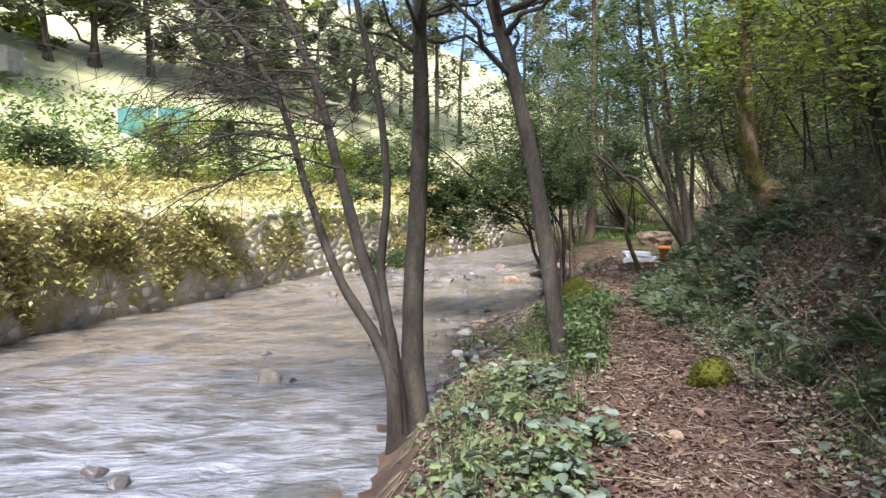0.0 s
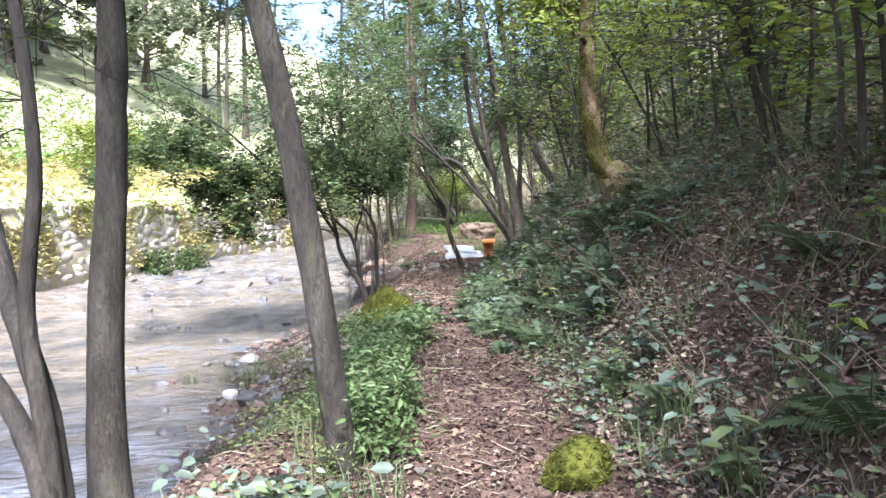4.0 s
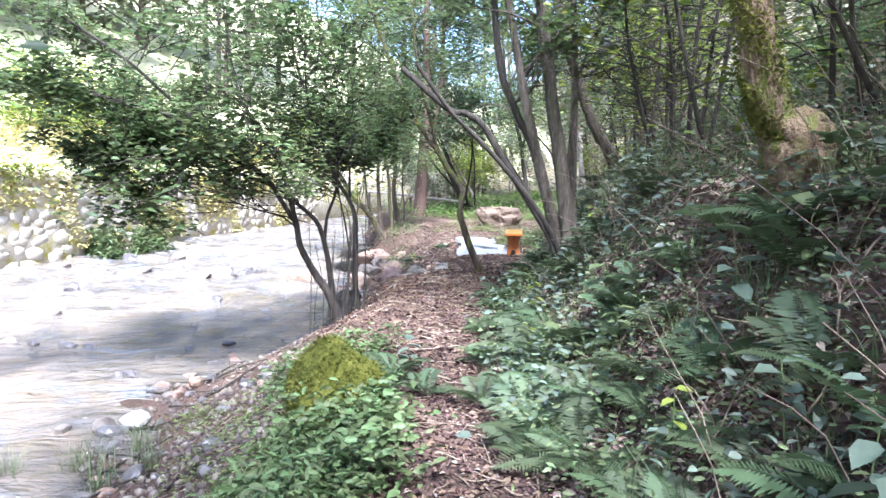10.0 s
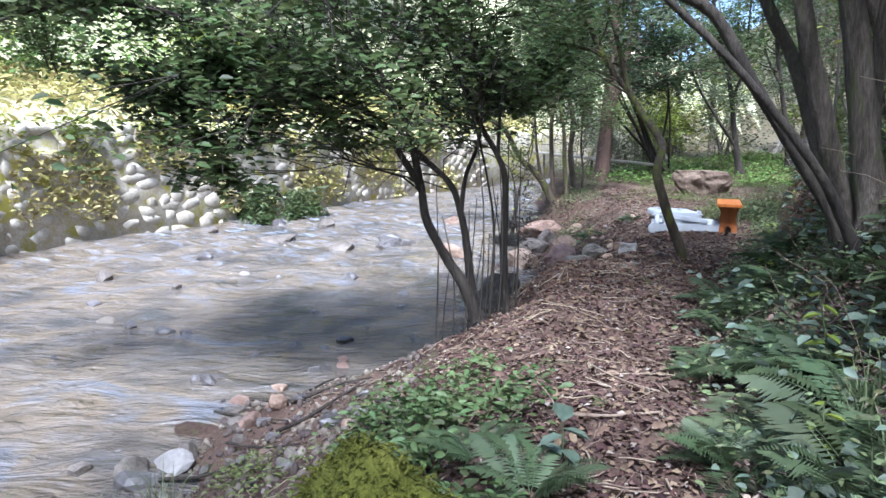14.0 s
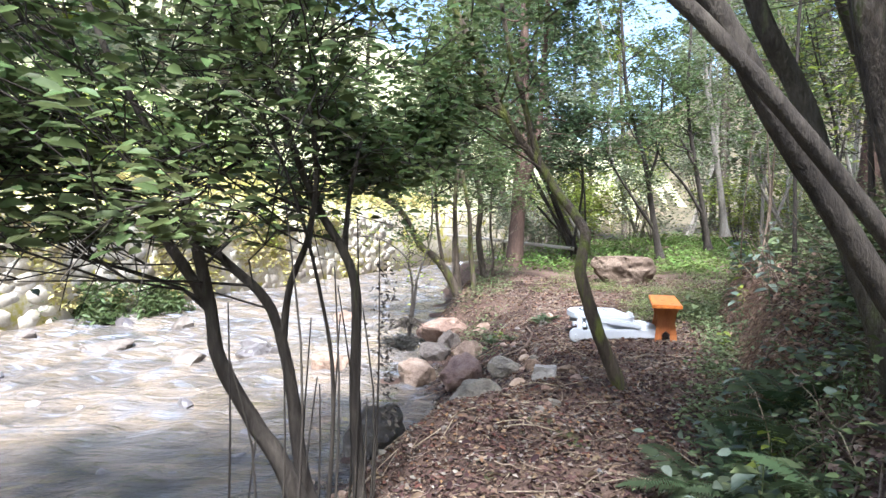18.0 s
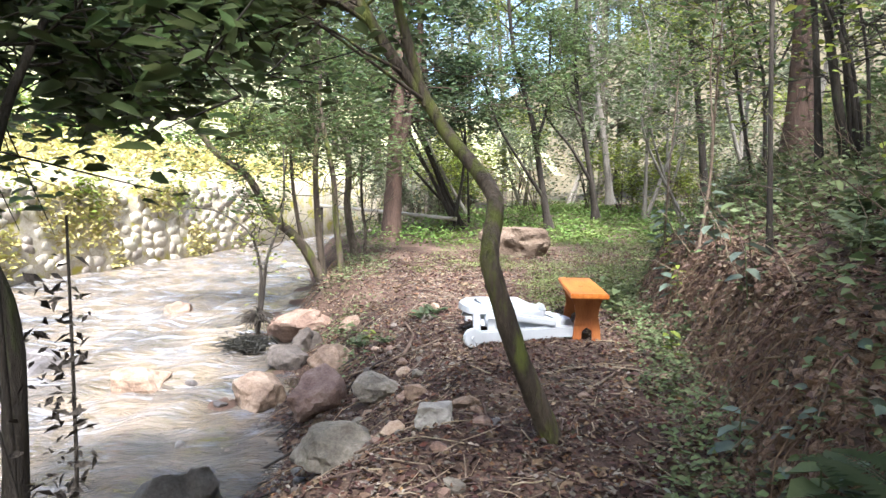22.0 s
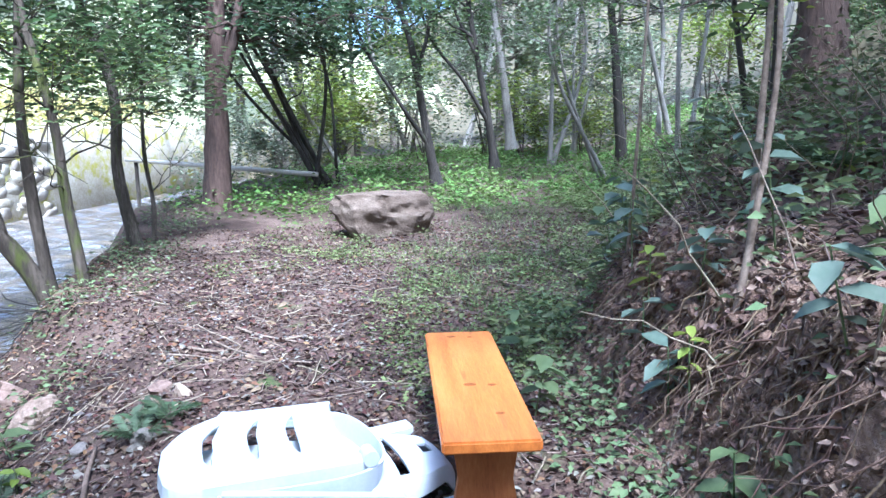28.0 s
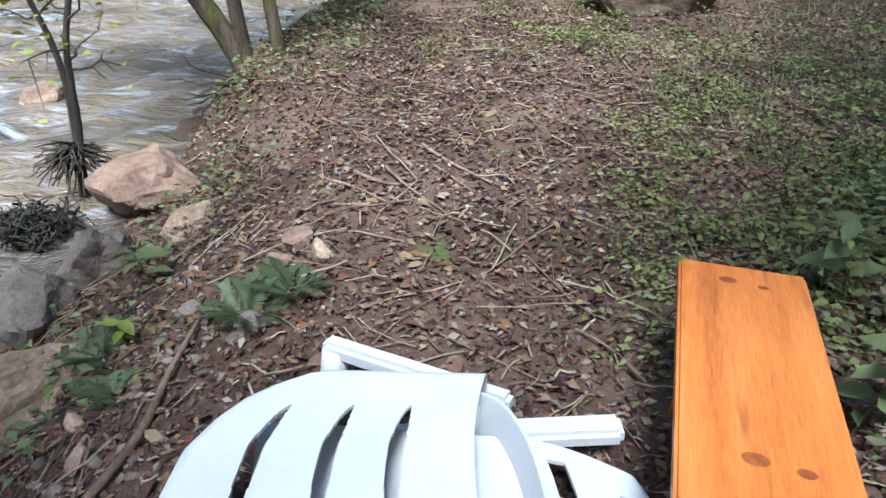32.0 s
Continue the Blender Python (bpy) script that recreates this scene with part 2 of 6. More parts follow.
def tube(points, radii, sides=8, wobble=0.0, cap=True):
    """A round limb along points, with a radius at each."""
    p = np.asarray(points, float)
    n = len(p)
    d = np.gradient(p, axis=0)
    d /= np.linalg.norm(d, axis=1)[:, None] + 1e-9
    ref = np.array([0.31, 0.95, 0.05]) if abs(d[0, 2]) > 0.6 else np.array([0.05, 0.1, 0.99])
    u = np.cross(d, ref)
    u /= np.linalg.norm(u, axis=1)[:, None] + 1e-9
    v = np.cross(d, u)
    a = np.arange(sides) * 2 * np.pi / sides
    r = np.asarray(radii, float)[:, None] * (1 + wobble * rs.uniform(-1, 1, (n, sides)))
    ring = p[:, None] + r[..., None] * (np.cos(a)[None, :, None] * u[:, None] + np.sin(a)[None, :, None] * v[:, None])
    k = np.arange(n - 1)[:, None] * sides + np.arange(sides)[None]
    nx = np.arange(n - 1)[:, None] * sides + (np.arange(sides)[None] + 1) % sides
    f = np.stack([k, nx, nx + sides, k + sides], -1).reshape(-1, 4)
    return ring.reshape(-1, 3), f


def rod(points, radii, sides=8):
    """A limb with closed ends."""
    p, r = np.asarray(points, float), np.asarray(radii, float)
    a, b = p[0] + (p[0] - p[1]) * 1e-3, p[-1] + (p[-1] - p[-2]) * 1e-3
    return tube(np.vstack([a, p, b]), np.r_[r[0] * 0.02, r, r[-1] * 0.02], sides)


def spline(points, count):
    """A smooth line through a few points."""
    p = np.asarray(points, float)
    if len(p) < 3:
        return p[0] + (p[-1] - p[0]) * np.linspace(0, 1, count)[:, None]
    q = np.vstack([2 * p[0] - p[1], p, 2 * p[-1] - p[-2]])
    out = []
    for s in np.linspace(0, len(p) - 1 - 1e-6, count):
        i, t = int(s), s - int(s)
        a, b, c, d = q[i : i + 4]
        out.append(0.5 * (2 * b + (c - a) * t + (2 * a - 5 * b + 4 * c - d) * t**2 + (3 * b - a - 3 * c + d) * t**3))
    return np.array(out)


def joined(pieces):
    vs, fs, off = [], [], 0
    for v, f in pieces:
        vs.append(v)
        fs.append(f + off)
        off += len(v)
    return np.concatenate(vs), np.concatenate(fs)


def leaf_cloud(centres, size, spread=0.0, flat=0.5, droop=0.3, aspect=0.55, vary=0.45, fine=False):
    """Many small pointed leaves, each two folded halves, one at every centre."""
    c = np.asarray(centres, float)
    n = len(c)
    if spread:
        c = c + rs.normal(0, spread, (n, 3))
    yaw = rs.uniform(0, 2 * np.pi, n)
    along = np.stack([np.cos(yaw), np.sin(yaw), rs.uniform(-1, 0.6, n) * droop], -1)
    along /= np.linalg.norm(along, axis=1)[:, None]
    up = np.stack([rs.normal(0, flat, n), rs.normal(0, flat, n), np.ones(n)], -1)
    side = np.cross(along, up)
    side /= np.linalg.norm(side, axis=1)[:, None] + 1e-9
    up = np.cross(side, along)
    L = size * (1 + vary * rs.uniform(-1, 1, n))[:, None]
    W = L * aspect * 0.5
    base, tip, mid = c - along * L * 0.5, c + along * L * 0.5 - up * L * 0.12, c - along * L * 0.05
    if fine:
        low, high = c - along * L * 0.24, c + along * L * 0.16 - up * L * 0.03
        lift = up * W * 0.3
        v = np.stack([base, low + side * W * 0.85 + lift, high + side * W * 0.8 + lift, tip, high - side * W * 0.8 + lift, low - side * W * 0.85 + lift], 1).reshape(-1, 3)
        k = np.arange(n)[:, None] * 6
        return v, np.concatenate([k + [[0, 1, 2]], k + [[0, 2, 3]], k + [[0, 3, 4]], k + [[0, 4, 5]]], 1).reshape(-1, 3)
    v = np.stack([base, mid + side * W + up * W * 0.35, tip, mid - side * W + up * W * 0.35], 1).reshape(-1, 3)
    k = np.arange(n)[:, None] * 4
    f = np.concatenate([k + [[0, 1, 2]], k + [[0, 2, 3]]], 1).reshape(-1, 3)
    return v, f


# ---- the lie of the land ----
WATER = curve([(-40, -1.25), (0, -1.08), (12, -0.96), (16, -0.86), (19, -0.76), (22, -0.56), (26, -0.42), (32, -0.2), (45, 0.1), (90, 0.8)])
FLAT = curve([(-40, 0.0), (10, 0.0), (13, 0.02), (16.5, 0.09), (20, 0.15), (24, 0.24), (28, 0.42), (34, 0.75), (45, 1.3), (90, 2.2)])
EDGE = curve([(-40, -3.0), (0, -1.2), (4, -0.95), (6, -0.75), (7.2, -0.62), (9, -0.4), (10.8, 0.1), (12.8, 0.4), (13.9, 0.5), (15.0, 0.62), (15.4, 1.3), (16.0, 1.95), (16.6, 2.3), (17.6, 2.75), (18.5, 3.0), (19.2, 3.4), (20.4, 3.5), (22, 3.6), (23.5, 3.85), (25, 4.05), (27, 4.5), (30, 4.6), (32, 6.0), (38, 10.0), (50, 20.0), (90, 55.0)])
PATH = curve([(-5, 0.2), (1, 0.8), (3, 1.25), (4.3, 1.5), (6.5, 2.05), (9.5, 2.55), (10.5, 2.85), (12.5, 3.4), (14.5, 4.05), (16, 4.75), (17.5, 5.4), (19, 5.9), (21, 6.4), (24, 7.2), (30, 10.0), (40, 17.0)])
FOOT = curve([(-5, 1.1), (1, 1.7), (3, 2.1), (6, 2.75), (8, 3.05), (11, 3.5), (13, 3.95), (15, 4.75), (16, 5.35), (17.2, 6.1), (19, 7.0), (21, 7.7), (22.5, 8.8), (25, 10.8), (30, 14.5), (40, 22.0), (90, 60.0)])
WALL = curve([(-40, -9.6), (0, -9.2), (12, -8.95), (14.7, -8.5), (17.2, -7.4), (20.7, -5.85), (22.8, -4.85), (24.75, -3.4), (29.3, -1.0), (32.2, 0.9), (38, 4.4), (50, 11.8), (90, 40.0)])
WALL_TOP = 1.72


def smooth(t):
    t = np.clip(t, 0, 1)
    return t * t * (3 - 2 * t)


def bumps(x, y):
    return (np.sin(x * 3.1 + 1.3 * np.sin(y * 2.3)) * np.cos(y * 2.7 + np.sin(x * 1.9)) * 0.5 + np.sin(x * 7.3 + y * 5.1 + 2 * np.sin(y * 3.7)) * np.sin(y * 6.7 - x * 4.1) * 0.3 + np.sin(x * 15.1 - y * 9.3) * np.sin(y * 17.7 + x * 5.0) * 0.12)


def ground(x, y):
    """The height of the ground at a place."""
    x, y = np.asarray(x, float), np.asarray(y, float)
    w, g, e, f, wl = WATER(y), FLAT(y), EDGE(y), FOOT(y), WALL(y)
    bed = w - 0.04 - 0.3 * smooth((e - x) / 2.5) + 0.1 * bumps(x * 0.8, y * 0.8)
    shore = smooth((y - 6.6) / 2) * (1 - smooth((y - 15) / 2))
    ramp = np.clip((x - e + 0.15) / (1.25 + 1.4 * shore + 0.9 * smooth((y - 16.5) / 1.5) * (1 - smooth((y - 22) / 2)) - 0.5 * smooth((y - 22.5) / 2)), 0, 1)
    ramp = smooth(ramp) * (1 - 0.6 * shore) + ramp**1.7 * 0.6 * shore
    z = bed * (1 - ramp) + (g + 0.05 * bumps(x, y)) * ramp
    s = np.maximum(0, x - f)
    cut = smooth((y - 15.2) / 1.2) * (1 - smooth((y - 20.4) / 1.2))
    rise = 1.25 * smooth(s / 1.5) + np.maximum(0, s - 1.0) * 0.55
    steep = 0.86 * smooth(s / 0.42) + np.maximum(0, s - 0.4) * 0.42
    open_ = smooth((y - 21) / 4)
    gentle = np.maximum(0, s) * 0.3 + 0.5 * smooth(s / 4)
    up = (rise * (1 - cut) + steep * cut) * (1 - open_) + gentle * open_
    z = z + up + np.where(s > 0, 0.09 * bumps(x * 1.3, y * 1.3) * np.minimum(1, s * 2), 0) + np.maximum(0, s - 14) * 0.25
    b = wl - 0.45 - x
    far = WALL_TOP - 0.12 + np.maximum(0, y - 24) * 0.02 + 0.2 * smooth(b / 0.8) + 0.16 * np.maximum(0, b) + np.maximum(0, b - 9) * 0.3 + 0.15 * bumps(x * 0.6, y * 0.6) * smooth(b)
    return np.where(b > 0, far, z) + np.maximum(0, y - 48) * 0.12


def on(x, y, dz=0.0):
    return (float(x), float(y), float(ground(x, y)) + dz)


def axis(*spans):
    return np.unique(np.round(np.concatenate([np.arange(a, b, s) for a, b, s in spans]), 4))


gx = axis((-160, -30, 10), (-30, -10, 1.0), (-10, -2, 0.3), (-2, 9, 0.1), (9, 20, 0.4), (20, 50, 2), (50, 171, 10))
gy = axis((-60, -6, 4), (-6, 0, 0.5), (0, 27, 0.12), (27, 45, 0.5), (45, 80, 2), (80, 241, 10))
GX, GY = np.meshgrid(gx, gy)
GZ = ground(GX, GY)
nx, ny = len(gx), len(gy)
i = (np.arange(ny - 1)[:, None] * nx + np.arange(nx - 1)[None]).ravel()
gm = mesh("ground", np.stack([GX, GY, GZ], -1).reshape(-1, 3), np.stack([i, i + 1, i + nx + 1, i + nx], -1), SOIL, True)
gm.materials.append(MEADOW)
gm.materials.append(WOODFLOOR)
gm.materials.append(BANK)
cx, cy = GX.ravel()[i], GY.ravel()[i]
gm.polygons.foreach_set("material_index", np.where(cx < WALL(cy) - 0.2, 1, np.where((cx > FOOT(cy) + 2.2) | (cy > 44), 2, np.where((cx > FOOT(cy)) & (cx < FOOT(cy) + 0.7) & (cy > 15.8) & (cy < 21.2), 3, 0))).astype(np.int32))
tagged(new("ground", gm), "brown leaf-strewn forest soil with a trodden path and stream bed", "ground", kind="structure")

# ---- the stream ----
def water_material():
    m = bpy.data.materials.new("stream_water")
    m.use_nodes = True
    nt = m.node_tree
    n, link = nt.nodes, nt.links.new
    p = n["Principled BSDF"]
    geo = n.new("ShaderNodeNewGeometry")

    def tex(scale, stretch, detail=4, distort=0.0):
        mp = n.new("ShaderNodeMapping")
        mp.inputs["Scale"].default_value = stretch
        mp.inputs["Rotation"].default_value = (0, 0, radians(-12))
        link(geo.outputs["Position"], mp.inputs["Vector"])
        t = n.new("ShaderNodeTexNoise")
        t.inputs["Scale"].default_value, t.inputs["Detail"].default_value, t.inputs["Distortion"].default_value = scale, detail, distort
        link(mp.outputs[0], t.inputs["Vector"])
        return t.outputs["Fac"]

    ramp = n.new("ShaderNodeValToRGB")
    e = ramp.color_ramp.elements
    e.new(0.5)
    e.new(0.6)
    # brown water tones; the last, blue-grey stop is painted sky sheen
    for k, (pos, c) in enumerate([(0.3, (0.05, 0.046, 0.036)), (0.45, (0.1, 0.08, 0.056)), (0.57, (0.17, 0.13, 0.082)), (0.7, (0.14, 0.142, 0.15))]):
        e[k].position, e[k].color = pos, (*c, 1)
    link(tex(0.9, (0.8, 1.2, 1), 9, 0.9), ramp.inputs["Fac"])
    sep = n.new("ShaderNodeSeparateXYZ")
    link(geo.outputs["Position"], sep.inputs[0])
    # downstream, blue-grey streaks of reflected sky are painted into the base colour
    sheen_by_y = n.new("ShaderNodeMapRange")
    sheen_by_y.inputs["From Min"].default_value, sheen_by_y.inputs["From Max"].default_value, sheen_by_y.inputs["To Min"].default_value, sheen_by_y.inputs["To Max"].default_value = 7.0, 13.0, 0.85, 0.12
    link(sep.outputs["Y"], sheen_by_y.inputs["Value"])
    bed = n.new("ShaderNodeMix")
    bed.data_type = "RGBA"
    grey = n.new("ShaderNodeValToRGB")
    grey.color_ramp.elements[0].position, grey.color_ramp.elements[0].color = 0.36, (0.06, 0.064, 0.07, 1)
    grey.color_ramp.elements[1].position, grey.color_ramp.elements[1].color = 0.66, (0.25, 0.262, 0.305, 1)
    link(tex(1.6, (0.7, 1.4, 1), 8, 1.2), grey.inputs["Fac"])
    link(sheen_by_y.outputs[0], bed.inputs["Factor"])
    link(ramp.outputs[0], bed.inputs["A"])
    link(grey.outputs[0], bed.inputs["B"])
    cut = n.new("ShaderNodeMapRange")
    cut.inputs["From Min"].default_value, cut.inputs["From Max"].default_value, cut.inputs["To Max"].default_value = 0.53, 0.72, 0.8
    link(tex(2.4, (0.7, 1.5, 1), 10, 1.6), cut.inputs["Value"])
    rapids = n.new("ShaderNodeMapRange")
    rapids.inputs["From Min"].default_value, rapids.inputs["From Max"].default_value, rapids.inputs["To Min"].default_value, rapids.inputs["To Max"].default_value = 18.5, 24.0, 0.12, 1.0
    link(sep.outputs["Y"], rapids.inputs["Value"])
    foam_sheen = n.new("ShaderNodeMath")
    foam_sheen.operation, foam_sheen.use_clamp = "MULTIPLY", True
    link(cut.outputs[0], foam_sheen.inputs[0])
    link(rapids.outputs[0], foam_sheen.inputs[1])
    mix = n.new("ShaderNodeMix")
    mix.data_type = "RGBA"
    link(foam_sheen.outputs[0], mix.inputs["Factor"])
    link(bed.outputs["Result"], mix.inputs["A"])
    # pale foam of the rapids, tinted blue to carry sky reflection as well
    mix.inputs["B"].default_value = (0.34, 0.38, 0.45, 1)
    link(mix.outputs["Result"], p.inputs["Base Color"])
    p.inputs["Roughness"].default_value, p.inputs["IOR"].default_value, p.inputs["Specular IOR Level"].default_value = 0.07, 1.33, 0.8
    add = n.new("ShaderNodeMath")
    add.operation = "MULTIPLY_ADD"
    link(tex(10.0, (0.7, 1.5, 1), 5, 1.0), add.inputs[0])
    add.inputs[1].default_value = 0.3
    link(tex(2.2, (0.6, 1.6, 1), 4, 1.4), add.inputs[2])
    b = n.new("ShaderNodeBump")
    b.inputs["Strength"].default_value, b.inputs["Distance"].default_value = 1.0, 0.17
    link(add.outputs[0], b.inputs["Height"])
    link(b.outputs[0], p.inputs["Normal"])
    return m


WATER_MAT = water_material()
wy = axis((-40, 0, 1.0), (0, 32, 0.15), (32, 90, 1.0))
wu = np.linspace(0, 1, 90)
WX = WALL(wy)[:, None] - 0.3 + (EDGE(wy) + 0.9 - WALL(wy))[:, None] * wu[None]
WY = np.repeat(wy[:, None], len(wu), 1)
riffle = 0.35 + 0.65 * smooth((WY - 18) / 3)
WZ = WATER(WY) + riffle * 0.035 * (np.sin(WX * 4.1 + WY * 1.7) * np.sin(WY * 2.6 - WX) + 0.6 * np.sin(WX * 8.3 - WY * 5.2))
i = (np.arange(len(wy) - 1)[:, None] * len(wu) + np.arange(len(wu) - 1)[None]).ravel()
n_ = len(wu)
tagged(new("water", mesh("water", np.stack([WX, WY, WZ], -1).reshape(-1, 3), np.stack([i, i + 1, i + n_ + 1, i + n_], -1), WATER_MAT, True)), "shallow brown stream over stones, sky sheen painted into its pale ripples", "water", kind="structure")


# ---- trees ----
WALKWAY = curve([(-1, -0.2), (0, 0.0), (1.3, 0.48), (3.1, 0.84), (4.8, 1.36), (6.2, 1.8), (7.6, 2.2), (9.0, 2.4), (9.7, 2.6), (11.2, 2.98), (12.5, 3.2), (13.9, 3.52), (15.0, 3.87), (16.1, 4.63), (17.7, 5.42), (18.9, 5.84), (20.0, 6.2)])


def clear_of_path(p, wide=0.62):
    """Whether places keep out of the head room over the trodden line."""
    return (np.abs(p[..., 0] - WALKWAY(p[..., 1])) > wide) | (p[..., 2] > (2.6 if wide < 0.8 else 3.3)) | (p[..., 1] > 20) | (p[..., 1] < -1)


def tree(name, label, stems, bark, leaves=None, branches=14, reach=(0.8, 1.8), start=0.35, up=0.35, count=3000, size=0.08, spread=0.13, twigs=5, group="", side=None, leafless=0.0, lift=0.0, base=None, sides=9, crown_min=-9.0, thick=1.0):
    """A tree or bush: stems as (points, radius at foot, radius at top), boughs from them, twigs, and a crown of leaves on the twigs."""
    foot = base or stems[0][0][0]
    root = thing(name, foot, label, "tree" if "tree" in name else "bush", group)
    off = np.array(foot)
    limbs, tips = [], []
    for pts, r0, r1 in stems:
        line = spline(pts, max(10, 5 * len(pts)))
        t = np.linspace(0, 1, len(line))
        radius = r0 + (r1 - r0) * t**0.8
        if abs(pts[0][2] - foot[2]) < 0.5:
            radius = radius * (1 + 0.55 * np.exp(-t * 22))
        v, f = tube(line - off, radius, sides, 0.07)
        part("trunk", mesh("trunk", v, f, bark, True), root)
        for _ in range(branches):
            s = start + (1 - start) * rs.uniform() ** 0.8
            k = min(len(line) - 2, int(s * (len(line) - 1)))
            origin, r = line[k], radius[k] * rs.uniform(0.3, 0.55) * thick
            a = rs.uniform(0, 2 * np.pi)
            d = np.array([np.cos(a), np.sin(a), up + rs.uniform(-0.3, 0.5)])
            if side is not None:
                d = d + np.array(side)
            d /= np.linalg.norm(d)
            length = rs.uniform(*reach) * (1.15 - 0.5 * s)
            bend = rs.normal(0, 0.22, 3)
            tt = np.linspace(0, 1, 7)[:, None]
            bough = origin + d * length * tt + bend * length * tt**2 + rs.normal(0, 0.025 * length, (7, 3)) * (tt > 0.1)
            if not clear_of_path(bough, 0.8).all():
                continue
            limbs.append(tube(bough - off, np.linspace(max(r, 0.006), 0.003, 7), 5))
            for _ in range(twigs):
                q = rs.uniform(0.3, 1)
                o = bough[min(6, int(q * 6.99))]
                e = d + rs.normal(0, 0.75, 3)
                e /= np.linalg.norm(e)
                tl = length * rs.uniform(0.2, 0.5)
                tw = o + e * tl * np.linspace(0, 1, 4)[:, None] + np.array([0, 0, lift]) * np.linspace(0, 1, 4)[:, None] ** 2
                if not clear_of_path(tw, 0.85).all():
                    continue
                limbs.append(tube(tw - off, [0.0055, 0.0045, 0.0035, 0.002], 3))
                if rs.uniform() >= leafless:
                    tips.append(tw)
    if limbs:
        v, f = joined(limbs)
        part("branching", mesh("branching", v, f, bark, True), root)["kind"] = "stuff"
    if leaves is not None and tips:
        tips = np.array(tips)
        pick = rs.randint(0, len(tips), count)
        q = rs.uniform(0.15, 1.1, count)[:, None]
        c = tips[pick, 0] + (tips[pick, 3] - tips[pick, 0]) * q + rs.normal(0, spread, (count, 3))
        c = c[clear_of_path(c, 1.0) & (c[:, 2] > (crown_min(c) if callable(crown_min) else crown_min))]
        v, f = leaf_cloud(c - off, size, fine=size < 0.1)
        part("crown", mesh("crown", v, f, leaves), root)["kind"] = "stuff"
    return root


def arc(x, y, lean, height, bend=(0.0, 0.0), z=None):
    """A trunk's line from the ground up, leaning by so much at its top."""
    b = np.array((x, y, float(ground(x, y)) - 0.1 if z is None else z))
    return [tuple(b), tuple(b + (lean[0] * 0.3 + bend[0], lean[1] * 0.3 + bend[1], height * 0.4)), tuple(b + (lean[0] * 0.65, lean[1] * 0.65, height * 0.72)), tuple(b + (lean[0], lean[1], height))]


# ---- trees beside the stream ----
alder = tree("alder_tree", "slender grey-brown stream-side tree with bare drooping branches",
     [([(-0.50, 7.00, -1.00), (-0.55, 7.02, -0.20), (-0.76, 7.27, 0.25), (-1.18, 7.58, 0.85), (-1.60, 8.04, 1.81), (-2.08, 8.57, 3.05), (-2.94, 9.00, 4.19), (-4.28, 8.95, 5.02)], 0.085, 0.025),
      ([(-0.47, 7.02, -1.00), (-0.58, 7.25, 0.19), (-0.93, 7.70, 1.10), (-1.25, 8.16, 2.09), (-1.59, 8.62, 3.19), (-2.14, 9.10, 4.52), (-2.52, 9.20, 6.41)], 0.095, 0.035),
      ([(-0.45, 7.05, -1.0), (-0.56, 7.1, 0.23), (-0.67, 7.25, 0.95), (-0.6, 7.3, 1.84), (-0.71, 7.4, 2.95), (-0.94, 7.5, 3.98), (-1.05, 7.6, 5.7)], 0.065, 0.028)],
     BARK_DARK, LEAF_DARK, branches=26, reach=(0.8, 2.0), start=0.5, up=0.1, count=500, size=0.07, twigs=8, side=(-0.5, -0.1, 0.0), leafless=0.8, lift=-0.08, thick=0.35)
pieces = []
for k in range(34):
    o = np.array((-1.15 - 0.95 * rs.uniform(), 7.9 + rs.uniform(-0.3, 0.5), rs.uniform(2.0, 3.9)))
    d = np.array((-1.0, rs.uniform(-0.5, 0.4), rs.uniform(-0.1, 0.55)))
    l, sag, q = rs.uniform(1.0, 2.7), rs.uniform(0.15, 0.6), np.linspace(0, 1, 9)[:, None]
    bough = o + d * l * q + np.array((0, 0, -sag * l)) * q**2 + np.cumsum(rs.normal(0, 0.018, (9, 3)), 0)
    pieces.append(tube(bough, np.linspace(0.014, 0.003, 9), 5))
    for _ in range(9):
        j = rs.randint(2, 9)
        e = d * 0.6 + rs.normal(0, 0.6, 3) + (0, 0, -0.3)
        w = np.linspace(0, 1, 6)[:, None]
        pieces.append(tube(bough[j] + e * rs.uniform(0.25, 0.8) * w + np.array((0, 0, -0.2)) * w**2 + np.cumsum(rs.normal(0, 0.012, (6, 3)), 0), np.linspace(0.0055, 0.002, 6), 4))
v, f = joined(pieces)
part("bare_branching", mesh("bare_branching", v - np.array(alder.location), f, BARK_DARK, True), alder, "bare drooping twigs")["kind"] = "stuff"
tree("alder_tree", "straight grey-brown tree with a flared mossy foot", [([(-0.33, 7.7, -1.0), (-0.36, 7.74, 0.37), (-0.28, 7.82, 1.74), (-0.24, 7.87, 2.85), (-0.25, 7.93, 4.02), (-0.1, 8.0, 6.5), (0.1, 8.0, 9.0)], 0.14, 0.06)],
     BARK_GREY, LEAF, branches=30, reach=(1.4, 3.4), start=0.52, count=5000, size=0.11, twigs=6, crown_min=4.6)
tree("alder_tree", "leaning smooth grey tree trunk beside the path", [([(1.2, 6.55, -0.25), (1.16, 6.57, 0.0), (1.04, 6.58, 0.99), (0.86, 6.62, 2.15), (0.66, 6.67, 3.03), (0.5, 6.7, 3.62), (0.1, 6.8, 5.4), (0.0, 6.9, 8.6)], 0.1, 0.055)],
     BARK_GREY, LEAF, branches=34, reach=(1.4, 3.6), start=0.56, count=5500, size=0.11, twigs=6, crown_min=4.3, side=(0.3, 0.0, 0.1))
